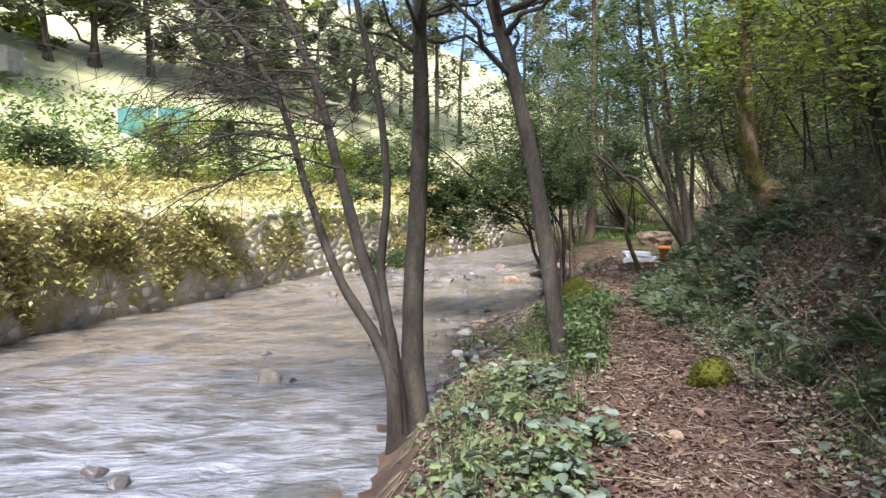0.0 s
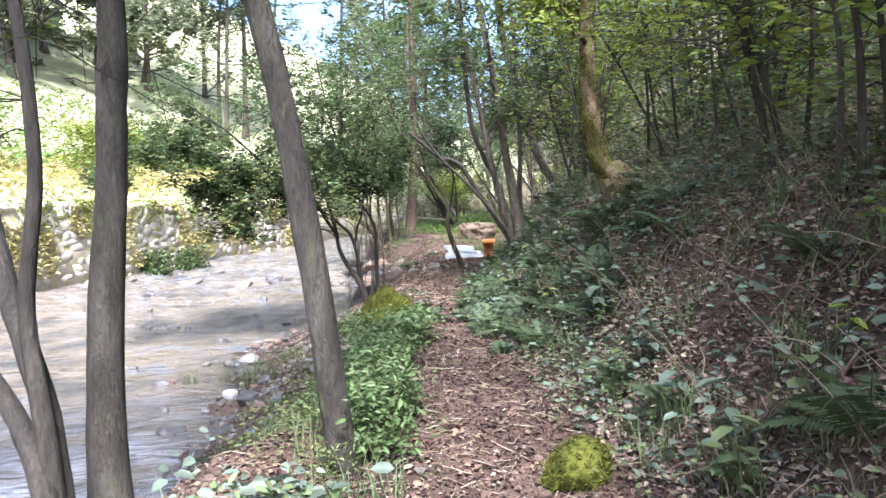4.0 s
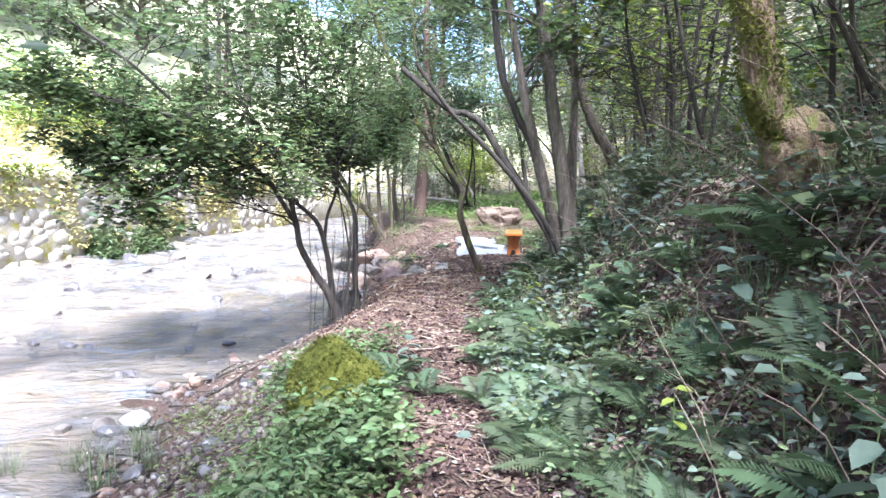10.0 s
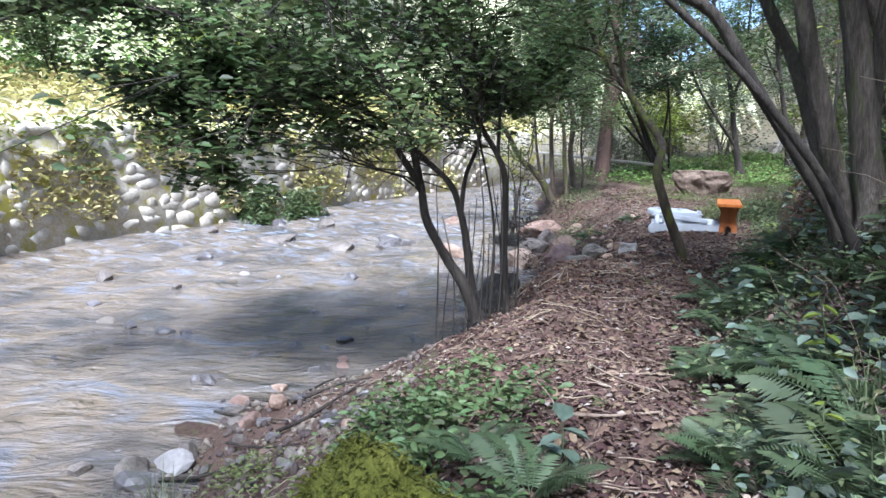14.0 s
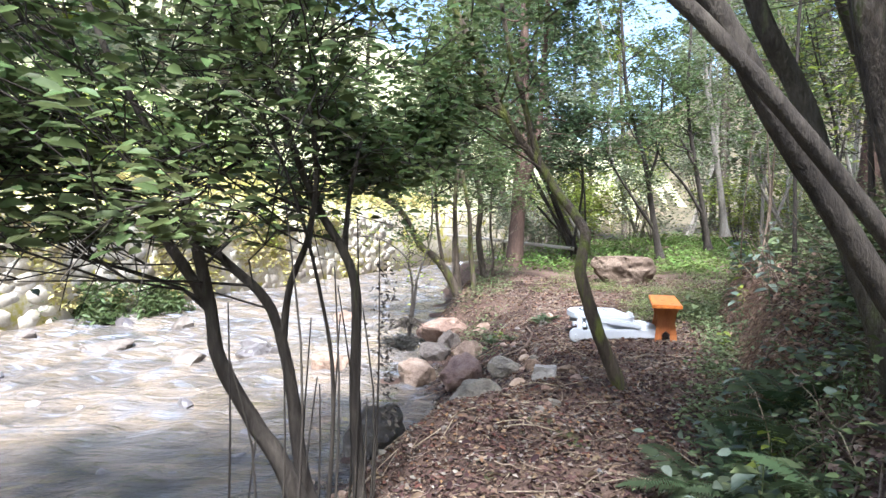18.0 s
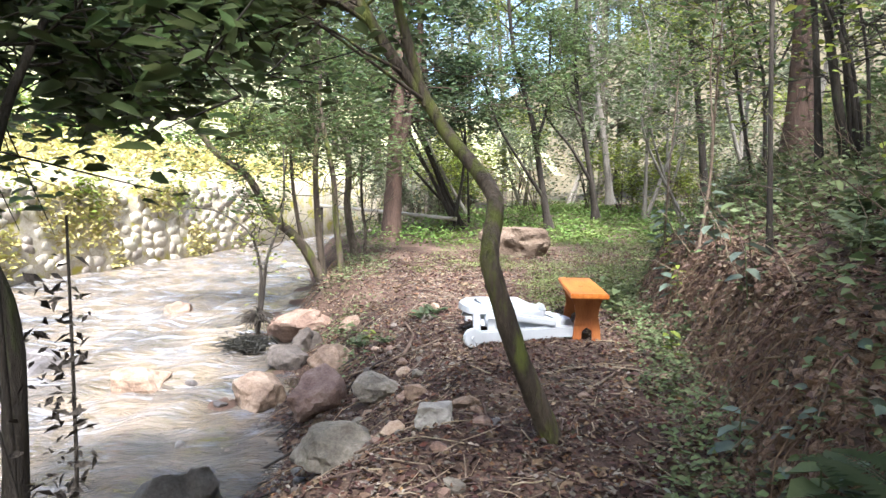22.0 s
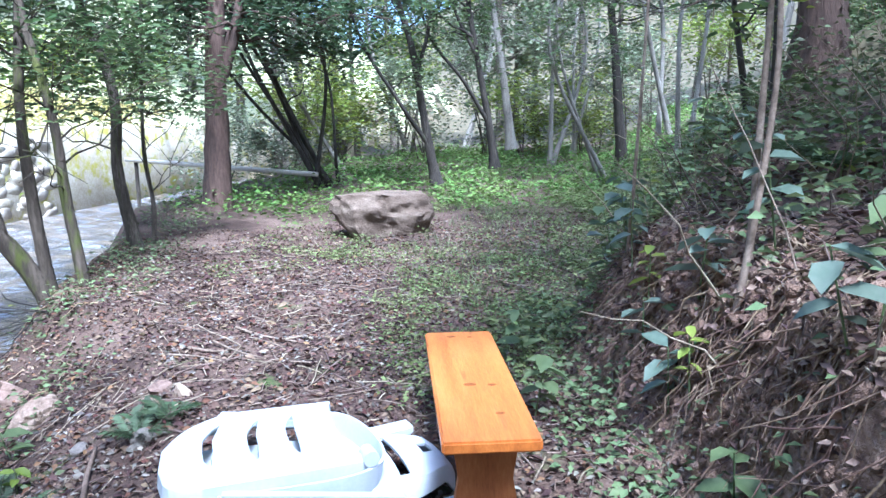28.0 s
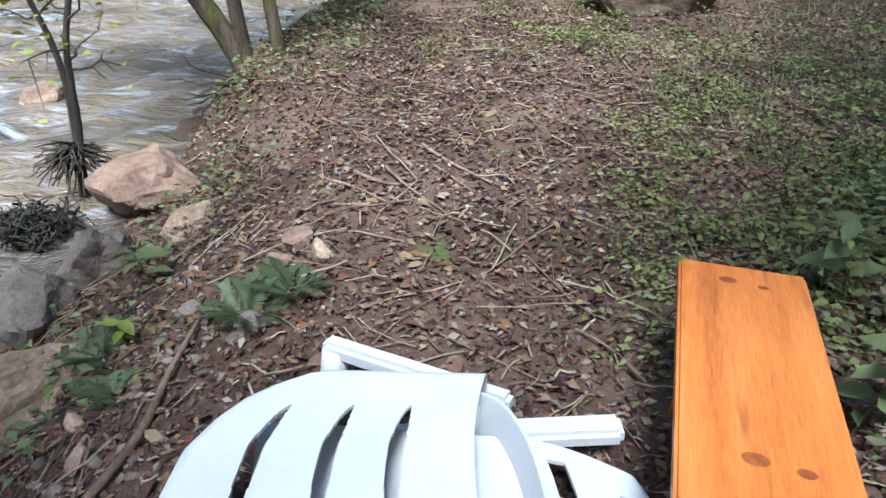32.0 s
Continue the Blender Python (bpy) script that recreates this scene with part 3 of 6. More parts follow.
# ---- the leafy bush at the bend ----
bush = tree("riverside_bush", "many-stemmed dark green bush overhanging the stream",
     [([(2.66, 15.6, -0.5), (2.48, 15.55, 0.04), (2.28, 15.55, 0.36), (2.1, 15.54, 0.71), (2.05, 15.54, 1.0), (1.96, 15.55, 1.38), (1.85, 15.55, 1.76), (1.66, 15.6, 2.05), (1.3, 15.7, 2.8), (1.1, 15.8, 4.2)], 0.062, 0.014),
      ([(2.05, 15.54, 1.0), (1.84, 15.53, 1.33), (1.66, 15.5, 1.6), (1.1, 15.45, 2.05), (0.58, 15.36, 2.5), (0.08, 15.29, 2.95), (-0.6, 15.2, 3.4)], 0.036, 0.014),
      ([(2.7, 15.75, -0.5), (2.55, 15.75, -0.05), (2.49, 15.77, 0.37), (2.44, 15.78, 0.66), (2.33, 15.76, 1.0), (2.11, 15.75, 1.22), (1.94, 15.74, 1.38), (1.66, 15.7, 1.52), (1.2, 15.65, 1.68), (0.5, 15.63, 1.85)], 0.052, 0.012),
      ([(2.42, 15.77, 0.75), (2.46, 15.77, 1.1), (2.57, 15.78, 1.42), (2.6, 15.85, 1.9), (2.45, 15.95, 2.8), (2.3, 16.1, 4.2)], 0.026, 0.01),
      ([(2.92, 15.9, -0.45), (2.88, 15.92, -0.15), (2.85, 15.93, 0.42), (2.85, 15.95, 1.03), (2.77, 15.95, 1.3), (2.61, 15.98, 1.57), (2.45, 16.0, 1.94), (2.29, 16.05, 2.48), (2.05, 16.15, 3.2), (1.8, 16.2, 4.4)], 0.045, 0.014),
      ([(2.7, 15.62, -0.5), (2.74, 15.6, 0.5), (2.66, 15.55, 1.1), (2.5, 15.5, 1.7), (2.2, 15.4, 2.5), (2.15, 15.3, 3.4)], 0.014, 0.007)],
     BARK_DARK, LEAF, branches=26, reach=(0.9, 2.6), start=0.42, up=0.25, count=15000, size=0.085, spread=0.09, twigs=8, thick=0.6, side=(-0.45, -0.15, 0.1), crown_min=lambda c: np.where(c[:, 0] < 0.9, 0.75, 1.35))
boughs = tree("bough", "",
     [([(1.66, 15.5, 1.6), (1.4, 15.45, 1.75), (1.0, 15.35, 1.88), (0.6, 15.25, 1.75), (0.35, 15.2, 1.35), (0.25, 15.2, 1.0)], 0.02, 0.008),
      ([(1.1, 15.45, 2.05), (0.4, 15.1, 2.35), (-0.5, 14.9, 2.5), (-1.3, 14.8, 2.35), (-1.9, 14.7, 1.95)], 0.02, 0.008),
      ([(1.2, 15.65, 1.68), (0.7, 15.4, 1.95), (0.0, 15.35, 2.0), (-0.5, 15.3, 1.7)], 0.018, 0.008),
      ([(2.77, 15.95, 1.3), (2.8, 16.2, 1.75), (2.9, 16.6, 2.2), (3.05, 17.0, 2.1), (3.1, 17.3, 1.8)], 0.018, 0.008)],
     BARK_DARK, LEAF, branches=22, reach=(0.35, 0.9), start=0.3, up=0.0, count=8500, size=0.09, spread=0.06, twigs=7, thick=0.5, crown_min=lambda c: np.where(c[:, 0] < 0.9, 0.8, 1.3), side=(-0.3, 0.0, -0.15))
for ob in list(boughs.children):
    ob.parent, ob.location = bush, boughs.location - bush.location
bpy.data.objects.remove(boughs)
q = np.linspace(0, 1, 260)[:, None]
q = np.array((0.36, 0.1, 1.75)) + np.array((0.06, 0.0, -1.0)) * q + rs.normal(0, 0.035, (260, 3))
part("dead_leaves", mesh("dead_leaves", *leaf_cloud(q, 0.036, flat=1.2, droop=1.2, aspect=0.4), BARK_DARK), bush, "withered dark leaves hanging from a stem")["kind"] = "stuff"
for dx, dy, hgt in [(0.12, 0.0, 1.3), (0.3, 0.1, 1.0), (0.42, -0.1, 1.5), (0.2, 0.3, 1.1), (-0.1, 0.1, 0.9), (0.55, 0.2, 0.8), (0.35, 0.4, 1.4), (0.0, -0.2, 1.2), (0.5, 0.5, 1.9), (0.62, 0.6, 1.7), (0.45, 0.75, 1.5), (0.25, -0.3, 1.8), (-0.15, -0.1, 1.6), (0.6, 0.35, 1.3), (0.15, 0.55, 1.5)]:
    x, y = 2.35 + dx, 15.35 + dy
    v, f = tube(spline([(0, 0, -0.15), (0.03, 0, hgt * 0.5), (rs.uniform(-0.1, 0.1), rs.uniform(-0.1, 0.1), hgt)], 6), np.linspace(0.009, 0.004, 6), 5)
    sh = thing("shoot", on(x, y), "thin upright brown shoot at the foot of the bush", "shoot", "shoots at the bush")
    part("stalk", mesh("stalk", v, f, BARK_DARK, True), sh)
# ---- the bent sapling before the clearing ----
tree("bent_tree", "crooked dark tree trunk with a kink and a hooked bough",
     [([(5.16, 17.26, -0.25), (5.09, 17.24, 0.0), (4.98, 17.22, 0.26), (4.82, 17.2, 0.62), (4.71, 17.21, 0.95), (4.68, 17.26, 1.14), (4.75, 17.39, 1.33), (4.78, 17.49, 1.45), (4.74, 17.72, 1.62), (4.64, 17.97, 1.83), (4.52, 18.1, 2.07), (4.34, 18.15, 2.3), (4.17, 18.2, 2.58), (3.98, 18.25, 2.95), (3.6, 18.3, 3.8), (3.1, 18.4, 5.2)], 0.066, 0.03),
      ([(4.54, 18.08, 2.02), (4.46, 18.12, 2.25), (4.32, 18.16, 2.8), (4.18, 18.2, 3.3), (4.05, 18.3, 4.4), (4.1, 18.4, 6.0)], 0.042, 0.015),
      ([(4.2, 18.19, 2.54), (3.98, 18.19, 2.64), (3.76, 18.19, 2.57), (3.64, 18.19, 2.45), (3.5, 18.19, 2.3), (3.38, 18.19, 2.2), (3.2, 18.19, 2.2)], 0.034, 0.01)],
     BARK_MOSS, LEAF, branches=13, reach=(0.7, 2.0), start=0.66, up=0.35, count=5500, size=0.08, twigs=5, side=(-0.2, 0.1, 0.1), crown_min=2.0, sides=16)
# ---- the leaning clump on the slope ----
tree("leaning_tree", "dark leaning tree arching over the path from the slope",
     [([(4.85, 13.5, 0.75), (4.75, 13.55, 1.0), (4.5, 13.6, 1.4), (4.22, 13.6, 1.8), (3.98, 13.6, 2.17), (3.77, 13.6, 2.3), (3.58, 13.6, 2.34), (3.1, 13.7, 2.75)], 0.047, 0.03),
      ([(4.82, 13.38, 0.8), (4.62, 13.36, 1.15), (4.45, 13.35, 1.38), (4.15, 13.35, 1.72), (3.87, 13.35, 2.0), (3.55, 13.38, 2.3), (3.2, 13.4, 2.75)], 0.032, 0.02)],
     BARK_DARK, LEAF, branches=16, reach=(0.9, 2.2), start=0.65, up=0.6, count=4500, size=0.085, twigs=6, crown_min=2.4, sides=14)
tree("slope_tree", "tall grey many-stemmed tree rooted on the slope",
     [([(5.02, 13.5, 0.85), (4.94, 13.55, 1.28), (4.84, 13.6, 1.97), (4.75, 13.6, 2.4), (4.66, 13.65, 3.16), (4.3, 13.7, 5.0), (3.6, 13.9, 8.0)], 0.1, 0.045), ([(4.92, 13.65, 0.85), (4.78, 13.65, 1.3), (4.6, 13.65, 1.9), (4.45, 13.65, 2.5), (4.36, 13.7, 3.0), (4.0, 14.0, 5.2)], 0.08, 0.035),
      ([(5.1, 13.75, 0.85), (5.08, 13.8, 1.8), (5.1, 13.85, 3.0), (5.0, 14.2, 6.5)], 0.06, 0.03)],
     BARK, LEAF, branches=18, reach=(1.2, 3.0), start=0.5, up=0.3, count=6500, size=0.092, crown_min=2.9, side=(-0.45, 0.0, 0.1), thick=0.7, sides=14)
tree("slope_tree", "pale furrowed trunk leaning out of the slope", [([(7.4, 16.1, 0.8), (6.98, 16.1, 1.6), (6.72, 16.1, 2.05), (6.48, 16.1, 2.4), (6.23, 16.1, 2.95), (5.8, 16.1, 4.2), (5.3, 16.2, 7.0)], 0.12, 0.06)],
     BARK, LEAF, branches=12, reach=(1.0, 2.4), start=0.6, count=2200, size=0.09, crown_min=3.0, sides=14)
tree("slope_tree", "upright grey trunk behind the leaning tree", [([(5.3, 14.4, 0.8), (5.1, 14.45, 1.35), (4.98, 14.5, 1.75), (4.84, 14.5, 2.1), (4.62, 14.5, 2.5), (4.4, 14.6, 3.4), (4.2, 14.8, 7.0)], 0.058, 0.04)],
     BARK_GREY, LEAF, branches=10, reach=(0.9, 2.0), start=0.65, count=1500, size=0.09, crown_min=3.0, sides=12)
# ---- the mossy broken trunk on the slope ----
mossy = tree("mossy_tree", "old rotten tree trunk furred with yellow-green moss",
     [([(4.92, 10.1, 1.1), (4.86, 10.1, 1.6), (4.74, 10.1, 1.95), (4.63, 10.12, 2.3), (4.58, 10.15, 2.75), (4.56, 10.2, 3.3), (4.6, 10.3, 5.0)], 0.12, 0.085)], BARK_ROT, LEAF_YELLOW, branches=8, reach=(0.8, 1.6), start=0.85, count=1800, size=0.09, sides=18, crown_min=3.4)
v, f = tube(spline([(0.04, -0.02, -0.1), (0.03, -0.03, 0.25), (0.0, -0.03, 0.55), (-0.05, -0.02, 0.78), (-0.1, 0.0, 0.92)], 22), np.interp(np.linspace(0, 1, 22), [0, 0.3, 0.65, 0.85, 1], [0.17, 0.2, 0.21, 0.17, 0.1]), 22, 0.16)
part("rotten_base", mesh("rotten_base", v, f, BARK_ROT, False), mossy, "crumbling orange-brown rotten wood")
line = spline([(0.0, 0.0, 0.55), (-0.18, 0.0, 0.85), (-0.29, 0.02, 1.2), (-0.34, 0.05, 1.65), (-0.36, 0.1, 2.2)], 200)[rs.randint(0, 200, 7000)]
a = rs.normal(3.6, 1.1, 7000)
q = line + np.stack([np.cos(a), np.sin(a), np.zeros(7000)], -1) * (0.12 + 0.02 * rs.uniform(0, 1, (7000, 1)))
q = q[np.sin(q[:, 2] * 9 + a[:] * 2) + rs.normal(0, 0.6, 7000) > 0]
part("moss", mesh("moss", *leaf_cloud(q, 0.03, flat=1.3, droop=1.2, aspect=0.35), MOSS), mossy, "shaggy yellow-green moss")
# ---- the big conifer and the trees round the clearing ----
tree("conifer_tree", "stout red-brown conifer trunk with dead lower boughs",
     [([(6.3, 29.0, 0.2), (6.36, 29.0, 1.2), (6.42, 29.0, 2.6), (6.5, 29.0, 4.4), (6.5, 29.1, 7.0), (6.5, 29.2, 12.0)], 0.26, 0.08), ([(6.42, 29.0, 2.4), (6.7, 28.95, 3.2), (6.9, 28.9, 4.2), (7.1, 28.9, 8.0)], 0.14, 0.05)],
     BARK_RED, LEAF_DARK, branches=34, thick=0.5, reach=(1.2, 3.2), start=0.4, up=0.0, count=18000, size=0.12, twigs=8, leafless=0.1)
tree("stream_tree", "mossy many-stemmed tree at the water's edge with bared roots",
     [([(4.55, 24.4, -0.35), (4.42, 24.5, 0.1), (4.2, 24.5, 0.55), (3.95, 24.5, 0.88), (3.64, 24.55, 1.15), (3.3, 24.6, 1.75), (2.8, 24.65, 2.15), (2.2, 24.8, 3.0), (1.2, 25.0, 4.0)], 0.11, 0.03), ([(4.12, 24.5, 0.68), (4.02, 24.5, 1.2), (3.96, 24.5, 1.7), (3.9, 24.6, 2.6), (3.6, 24.7, 4.4)], 0.04, 0.018), ([(4.5, 24.45, -0.3), (4.4, 24.52, 0.45), (4.34, 24.55, 1.15), (4.32, 24.6, 2.0), (4.4, 24.7, 3.4), (4.3, 24.8, 5.8)], 0.07, 0.03),
      ([(4.74, 24.5, -0.2), (4.7, 24.5, 0.27), (4.62, 24.5, 1.1), (4.58, 24.5, 1.78), (4.4, 24.6, 2.8), (4.2, 24.8, 4.6)], 0.066, 0.03)],
     BARK_MOSS, LEAF, branches=20, thick=0.5, reach=(0.8, 2.2), start=0.4, up=0.3, count=11000, size=0.08, twigs=7, side=(-0.35, 0, 0.1), crown_min=lambda c: np.where(c[:, 0] < 3.9, 1.2, 1.75))
tree("stream_tree", "thin pale-barked tree leaning over the stream", [([(5.18, 26.15, 0.1), (5.08, 26.2, 0.7), (5.0, 26.2, 1.3), (5.02, 26.25, 2.2), (4.7, 26.4, 3.4), (4.5, 26.6, 5.0)], 0.09, 0.04), ([(5.3, 26.35, 0.1), (5.36, 26.4, 0.8), (5.3, 26.5, 1.6), (5.4, 26.7, 3.4)], 0.035, 0.02)],
     BARK, LEAF, branches=14, thick=0.5, reach=(0.8, 1.8), start=0.4, count=4500, size=0.08, side=(-0.35, 0, 0.1), crown_min=1.9)


# ---- the wooded slope and the clearing's edge ----
def wood(name, label, x, y, height, radius, lean=(0, 0), leaves=LEAF, bark=BARK, count=5000, size=0.11, branches=16, reach=(1.0, 2.4), start=0.3, stems=1, up=0.25, leafless=0.0, group="trees of the wood", sway=0.15):
    made = []
    for k in range(stems):
        dx, dy = (rs.uniform(-0.25, 0.25), rs.uniform(-0.25, 0.25)) if k else (0, 0)
        l = (lean[0] + rs.uniform(-0.9, 0.9) * (stems > 1), lean[1] + rs.uniform(-0.6, 0.6) * (stems > 1))
        made.append((arc(x + dx, y + dy, l, height * rs.uniform(0.85, 1.1), (rs.uniform(-sway, sway), rs.uniform(-0.1, 0.1))), radius * rs.uniform(0.75, 1.1), radius * 0.35))
    return tree(name, label, made, bark, leaves, branches, reach, start, up, count, size, 0.16, 5, group, leafless=leafless, sides=7)


UNDER = [(3.9, 4.4), (4.3, 6.0), (5.0, 7.4), (5.6, 8.6), (5.9, 10.6), (5.7, 12.2), (6.1, 13.6), (7.0, 14.8), (3.5, 2.2), (4.6, 3.2), (7.9, 16.4), (8.9, 17.9), (9.4, 19.4), (9.9, 21.4), (6.6, 9.4), (7.2, 11.6), (3.0, 0.2), (6.3, 5.2), (8.2, 13.2), (10.4, 17.0)]
for k, (x, y) in enumerate(UNDER):
    wood("hillside_bush", "tangled leafy bush on the wooded slope", x, y, rs.uniform(2.2, 3.4), 0.028, (rs.uniform(-0.9, 0.1), rs.uniform(-0.3, 0.3)), (LEAF, LEAF_YELLOW, LEAF_YELLOW)[k % 3], BARK_DARK, 3000 if y < 8 else 1900 if y < 11 else 1000, 0.08, 16, (0.6, 1.6), 0.2, 4, 0.15, group="bushes of the slope")
# entries with y below 1 are unseen trees, added to shade the near slope
TALL = [(6.2, 2.6, 8, 0.13), (7.0, 6.2, 9, 0.15), (8.0, 9.0, 9, 0.16), (8.2, 12.3, 9, 0.14), (9.5, 15.2, 9, 0.15), (10.6, 18.9, 9, 0.15), (5.0, -1.5, 8, 0.14), (9.5, 3.5, 10, 0.17), (11.0, 11.0, 10, 0.17), (12.5, 16.5, 10, 0.18), (4.2, -5.0, 8, 0.14), (12.5, 6.5, 11, 0.18), (13.5, 20.5, 10, 0.16), (3.6, 0.3, 9, 0.13), (2.6, -2.6, 9, 0.13)]
for k, (x, y, hgt, r) in enumerate(TALL):
    x += 1.0
    # crowns at y below 3 are out of view, thickened to block sun
    wood("hillside_tree", "tall leafy tree on the wooded slope, at the path's start an unseen shade tree", x, y, hgt, r, (rs.uniform(-1.0, 0.2), rs.uniform(-0.4, 0.4)), (LEAF, LEAF_YELLOW, LEAF)[k % 3], BARK, 5000 if y < 3 else 1700, 0.13, 24, (1.4, 3.2), 0.4)
wood("hillside_tree", "red-brown trunk among bushes above the earth bank", 10.4, 21.4, 8.5, 0.2, (0.1, 0.2), LEAF, BARK_RED, 3000, 0.13, 22, (1.2, 2.8), 0.55)
wood("hillside_tree", "slim leafy tree on top of the earth bank", 9.3, 19.5, 5.5, 0.05, (-0.3, 0.2), LEAF, BARK_DARK, 1800, 0.09, 18, (0.8, 2.0), 0.4, 2)
wood("hillside_tree", "thin dark trunk above the earth bank", 7.0, 17.9, 5.5, 0.024, (0.15, 0.1), LEAF_YELLOW, BARK_DARK, 2500, 0.09, 14, (0.8, 1.6), 0.5, sway=0.05)
wood("hillside_tree", "dark tree on the slope above the clearing", 16.8, 32.0, 9.0, 0.14, (-1.2, 0.1), LEAF, BARK_DARK, 3500, 0.11, 18, (1.2, 2.8), 0.3, sway=0.3)
tree("woodland_tree", "slim dark forked tree at the edge of the clearing", [([(10.6, 29.9, 0.7), (10.35, 29.9, 2.0), (10.1, 29.9, 3.4), (9.6, 30.0, 5.2), (9.4, 30.2, 8.0)], 0.1, 0.04), ([(10.42, 29.9, 1.5), (9.8, 29.8, 2.3), (9.1, 29.7, 3.3), (8.6, 29.6, 4.6)], 0.05, 0.02), ([(10.2, 29.9, 2.8), (10.5, 29.9, 3.9), (10.6, 30.0, 6.0)], 0.05, 0.02)],
     BARK_DARK, LEAF, branches=16, reach=(0.9, 2.4), start=0.4, up=0.4, count=5500, size=0.1, leafless=0.1)
tree("woodland_tree", "dark crooked tree with bare lower limbs in the clearing", [([(12.95, 31.85, 0.9), (12.75, 31.85, 2.1), (12.45, 31.85, 3.6), (12.2, 31.9, 5.4), (12.3, 32.0, 8.5)], 0.105, 0.04), ([(12.8, 31.85, 1.9), (12.1, 31.8, 2.9), (11.2, 31.7, 3.9), (10.9, 31.7, 5.4)], 0.055, 0.02), ([(12.5, 31.85, 3.4), (11.9, 31.9, 4.6), (11.7, 32.0, 6.4)], 0.05, 0.02)],
     BARK_DARK, LEAF, branches=16, reach=(0.9, 2.4), start=0.4, up=0.4, count=5500, size=0.1, leafless=0.1)
tree("woodland_tree", "pale bare trunk among the thickets", [([(14.6, 34.0, 1.3), (14.3, 34.0, 3.4), (13.9, 34.1, 6.0), (13.7, 34.2, 8.5)], 0.13, 0.05)], RAW_BARK, LEAF_HAZED, branches=14, reach=(0.9, 2.2), start=0.4, up=0.2, count=1800, size=0.11, leafless=0.5)
CLEAR = [(8.7, 31.6, 5.5, 0.1, -1.6), (9.2, 32.4, 5, 0.09, -1.9), (16.2, 34.5, 7, 0.14, 0.3), (15.0, 30.5, 6, 0.1, -0.3), (18.5, 37.0, 8, 0.16, 0.2), (13.5, 39.0, 8, 0.15, -0.4), (17.0, 42.0, 9, 0.17, 0.3), (10.2, 35.5, 6, 0.1, -1.0), (14.8, 27.5, 6.5, 0.1, -0.2), (17.5, 31.0, 7, 0.13, -0.4), (13.2, 24.4, 6, 0.09, 0.0), (16.0, 24.5, 8, 0.15, -0.4)]
for k, (x, y, hgt, r, l) in enumerate(CLEAR):
    wood("woodland_tree", "slim grey-barked tree at the edge of the clearing", x, y, hgt + 2.0, r * 0.5, (l * 2.0 + (-1) ** k * 0.8, 0.1), (LEAF, LEAF_HAZED, LEAF_YELLOW)[k % 3], (RAW_BARK, BARK_DARK)[k < 2], 3000, 0.11, 20, (1.0, 2.8), 0.25, (2, 4)[k < 2], sway=1.0)
# far woods, behind the clearing and above the far bank; most leaf colours paled for haze
for k in range(26):
    a = k / 25
    x, y = -6 + 44 * a + rs.uniform(-2, 2), 52 - 10 * a + rs.uniform(-3, 8)
    wood("woodland_tree", "tall tree in the wood beyond the clearing", x, y, rs.uniform(13, 19), 0.2, (rs.uniform(-1, 1), 0), (LEAF_HAZED, LEAF, LEAF_HAZED)[k % 3], BARK, 3000, 0.3, 22, (2.0, 4.5), 0.15, group="trees of the far wood")
for k in range(30):
    a = k / 29
    y = -2 + 56 * a + rs.uniform(-1.5, 1.5)
    x = float(WALL(y)) - rs.uniform(17, 27)
    wood("far_bank_tree", "broad green tree on the hillside across the stream", x, y, rs.uniform(7, 11), 0.2, (rs.uniform(-1, 1), 0), (LEAF_HAZED, LEAF_YELLOW, LEAF_HAZED)[k % 3], BARK, 5500, 0.36, 22, (2.2, 4.4), 0.08, group="trees across the stream")
for k in range(10):
    y = 20 + 3.2 * k
    x = float(WALL(y)) - rs.uniform(4, 9)
    wood("far_bank_bush", "sunlit bush on the grassy slope across the stream", x, y, rs.uniform(1.5, 2.6), 0.03, (0, 0), (LEAF, LEAF_YELLOW)[k % 2], BARK, 2600, 0.16, 9, (0.8, 1.6), 0.1, 3, group="bushes across the stream")

# ---- the dead sapling in the shallows and the bared roots ----
tree("dead_sapling", "bare dead sapling with a clot of roots in the shallows", [([(3.38, 23.4, -0.75), (3.45, 23.4, -0.25), (3.5, 23.4, 0.04), (3.53, 23.4, 0.35), (3.57, 23.4, 0.61), (3.7, 23.4, 1.0), (3.8, 23.4, 1.4), (3.8, 23.5, 2.2)], 0.036, 0.012), ([(3.4, 23.42, -0.7), (3.46, 23.42, 0.0), (3.48, 23.42, 0.4), (3.42, 23.42, 0.75), (3.3, 23.42, 1.0), (2.9, 23.45, 1.25), (2.5, 23.5, 1.3)], 0.03, 0.01)], BARK_GREY, LEAF_YELLOW, branches=9, reach=(0.3, 0.8), start=0.45, twigs=4, up=0.3, count=260, size=0.06)
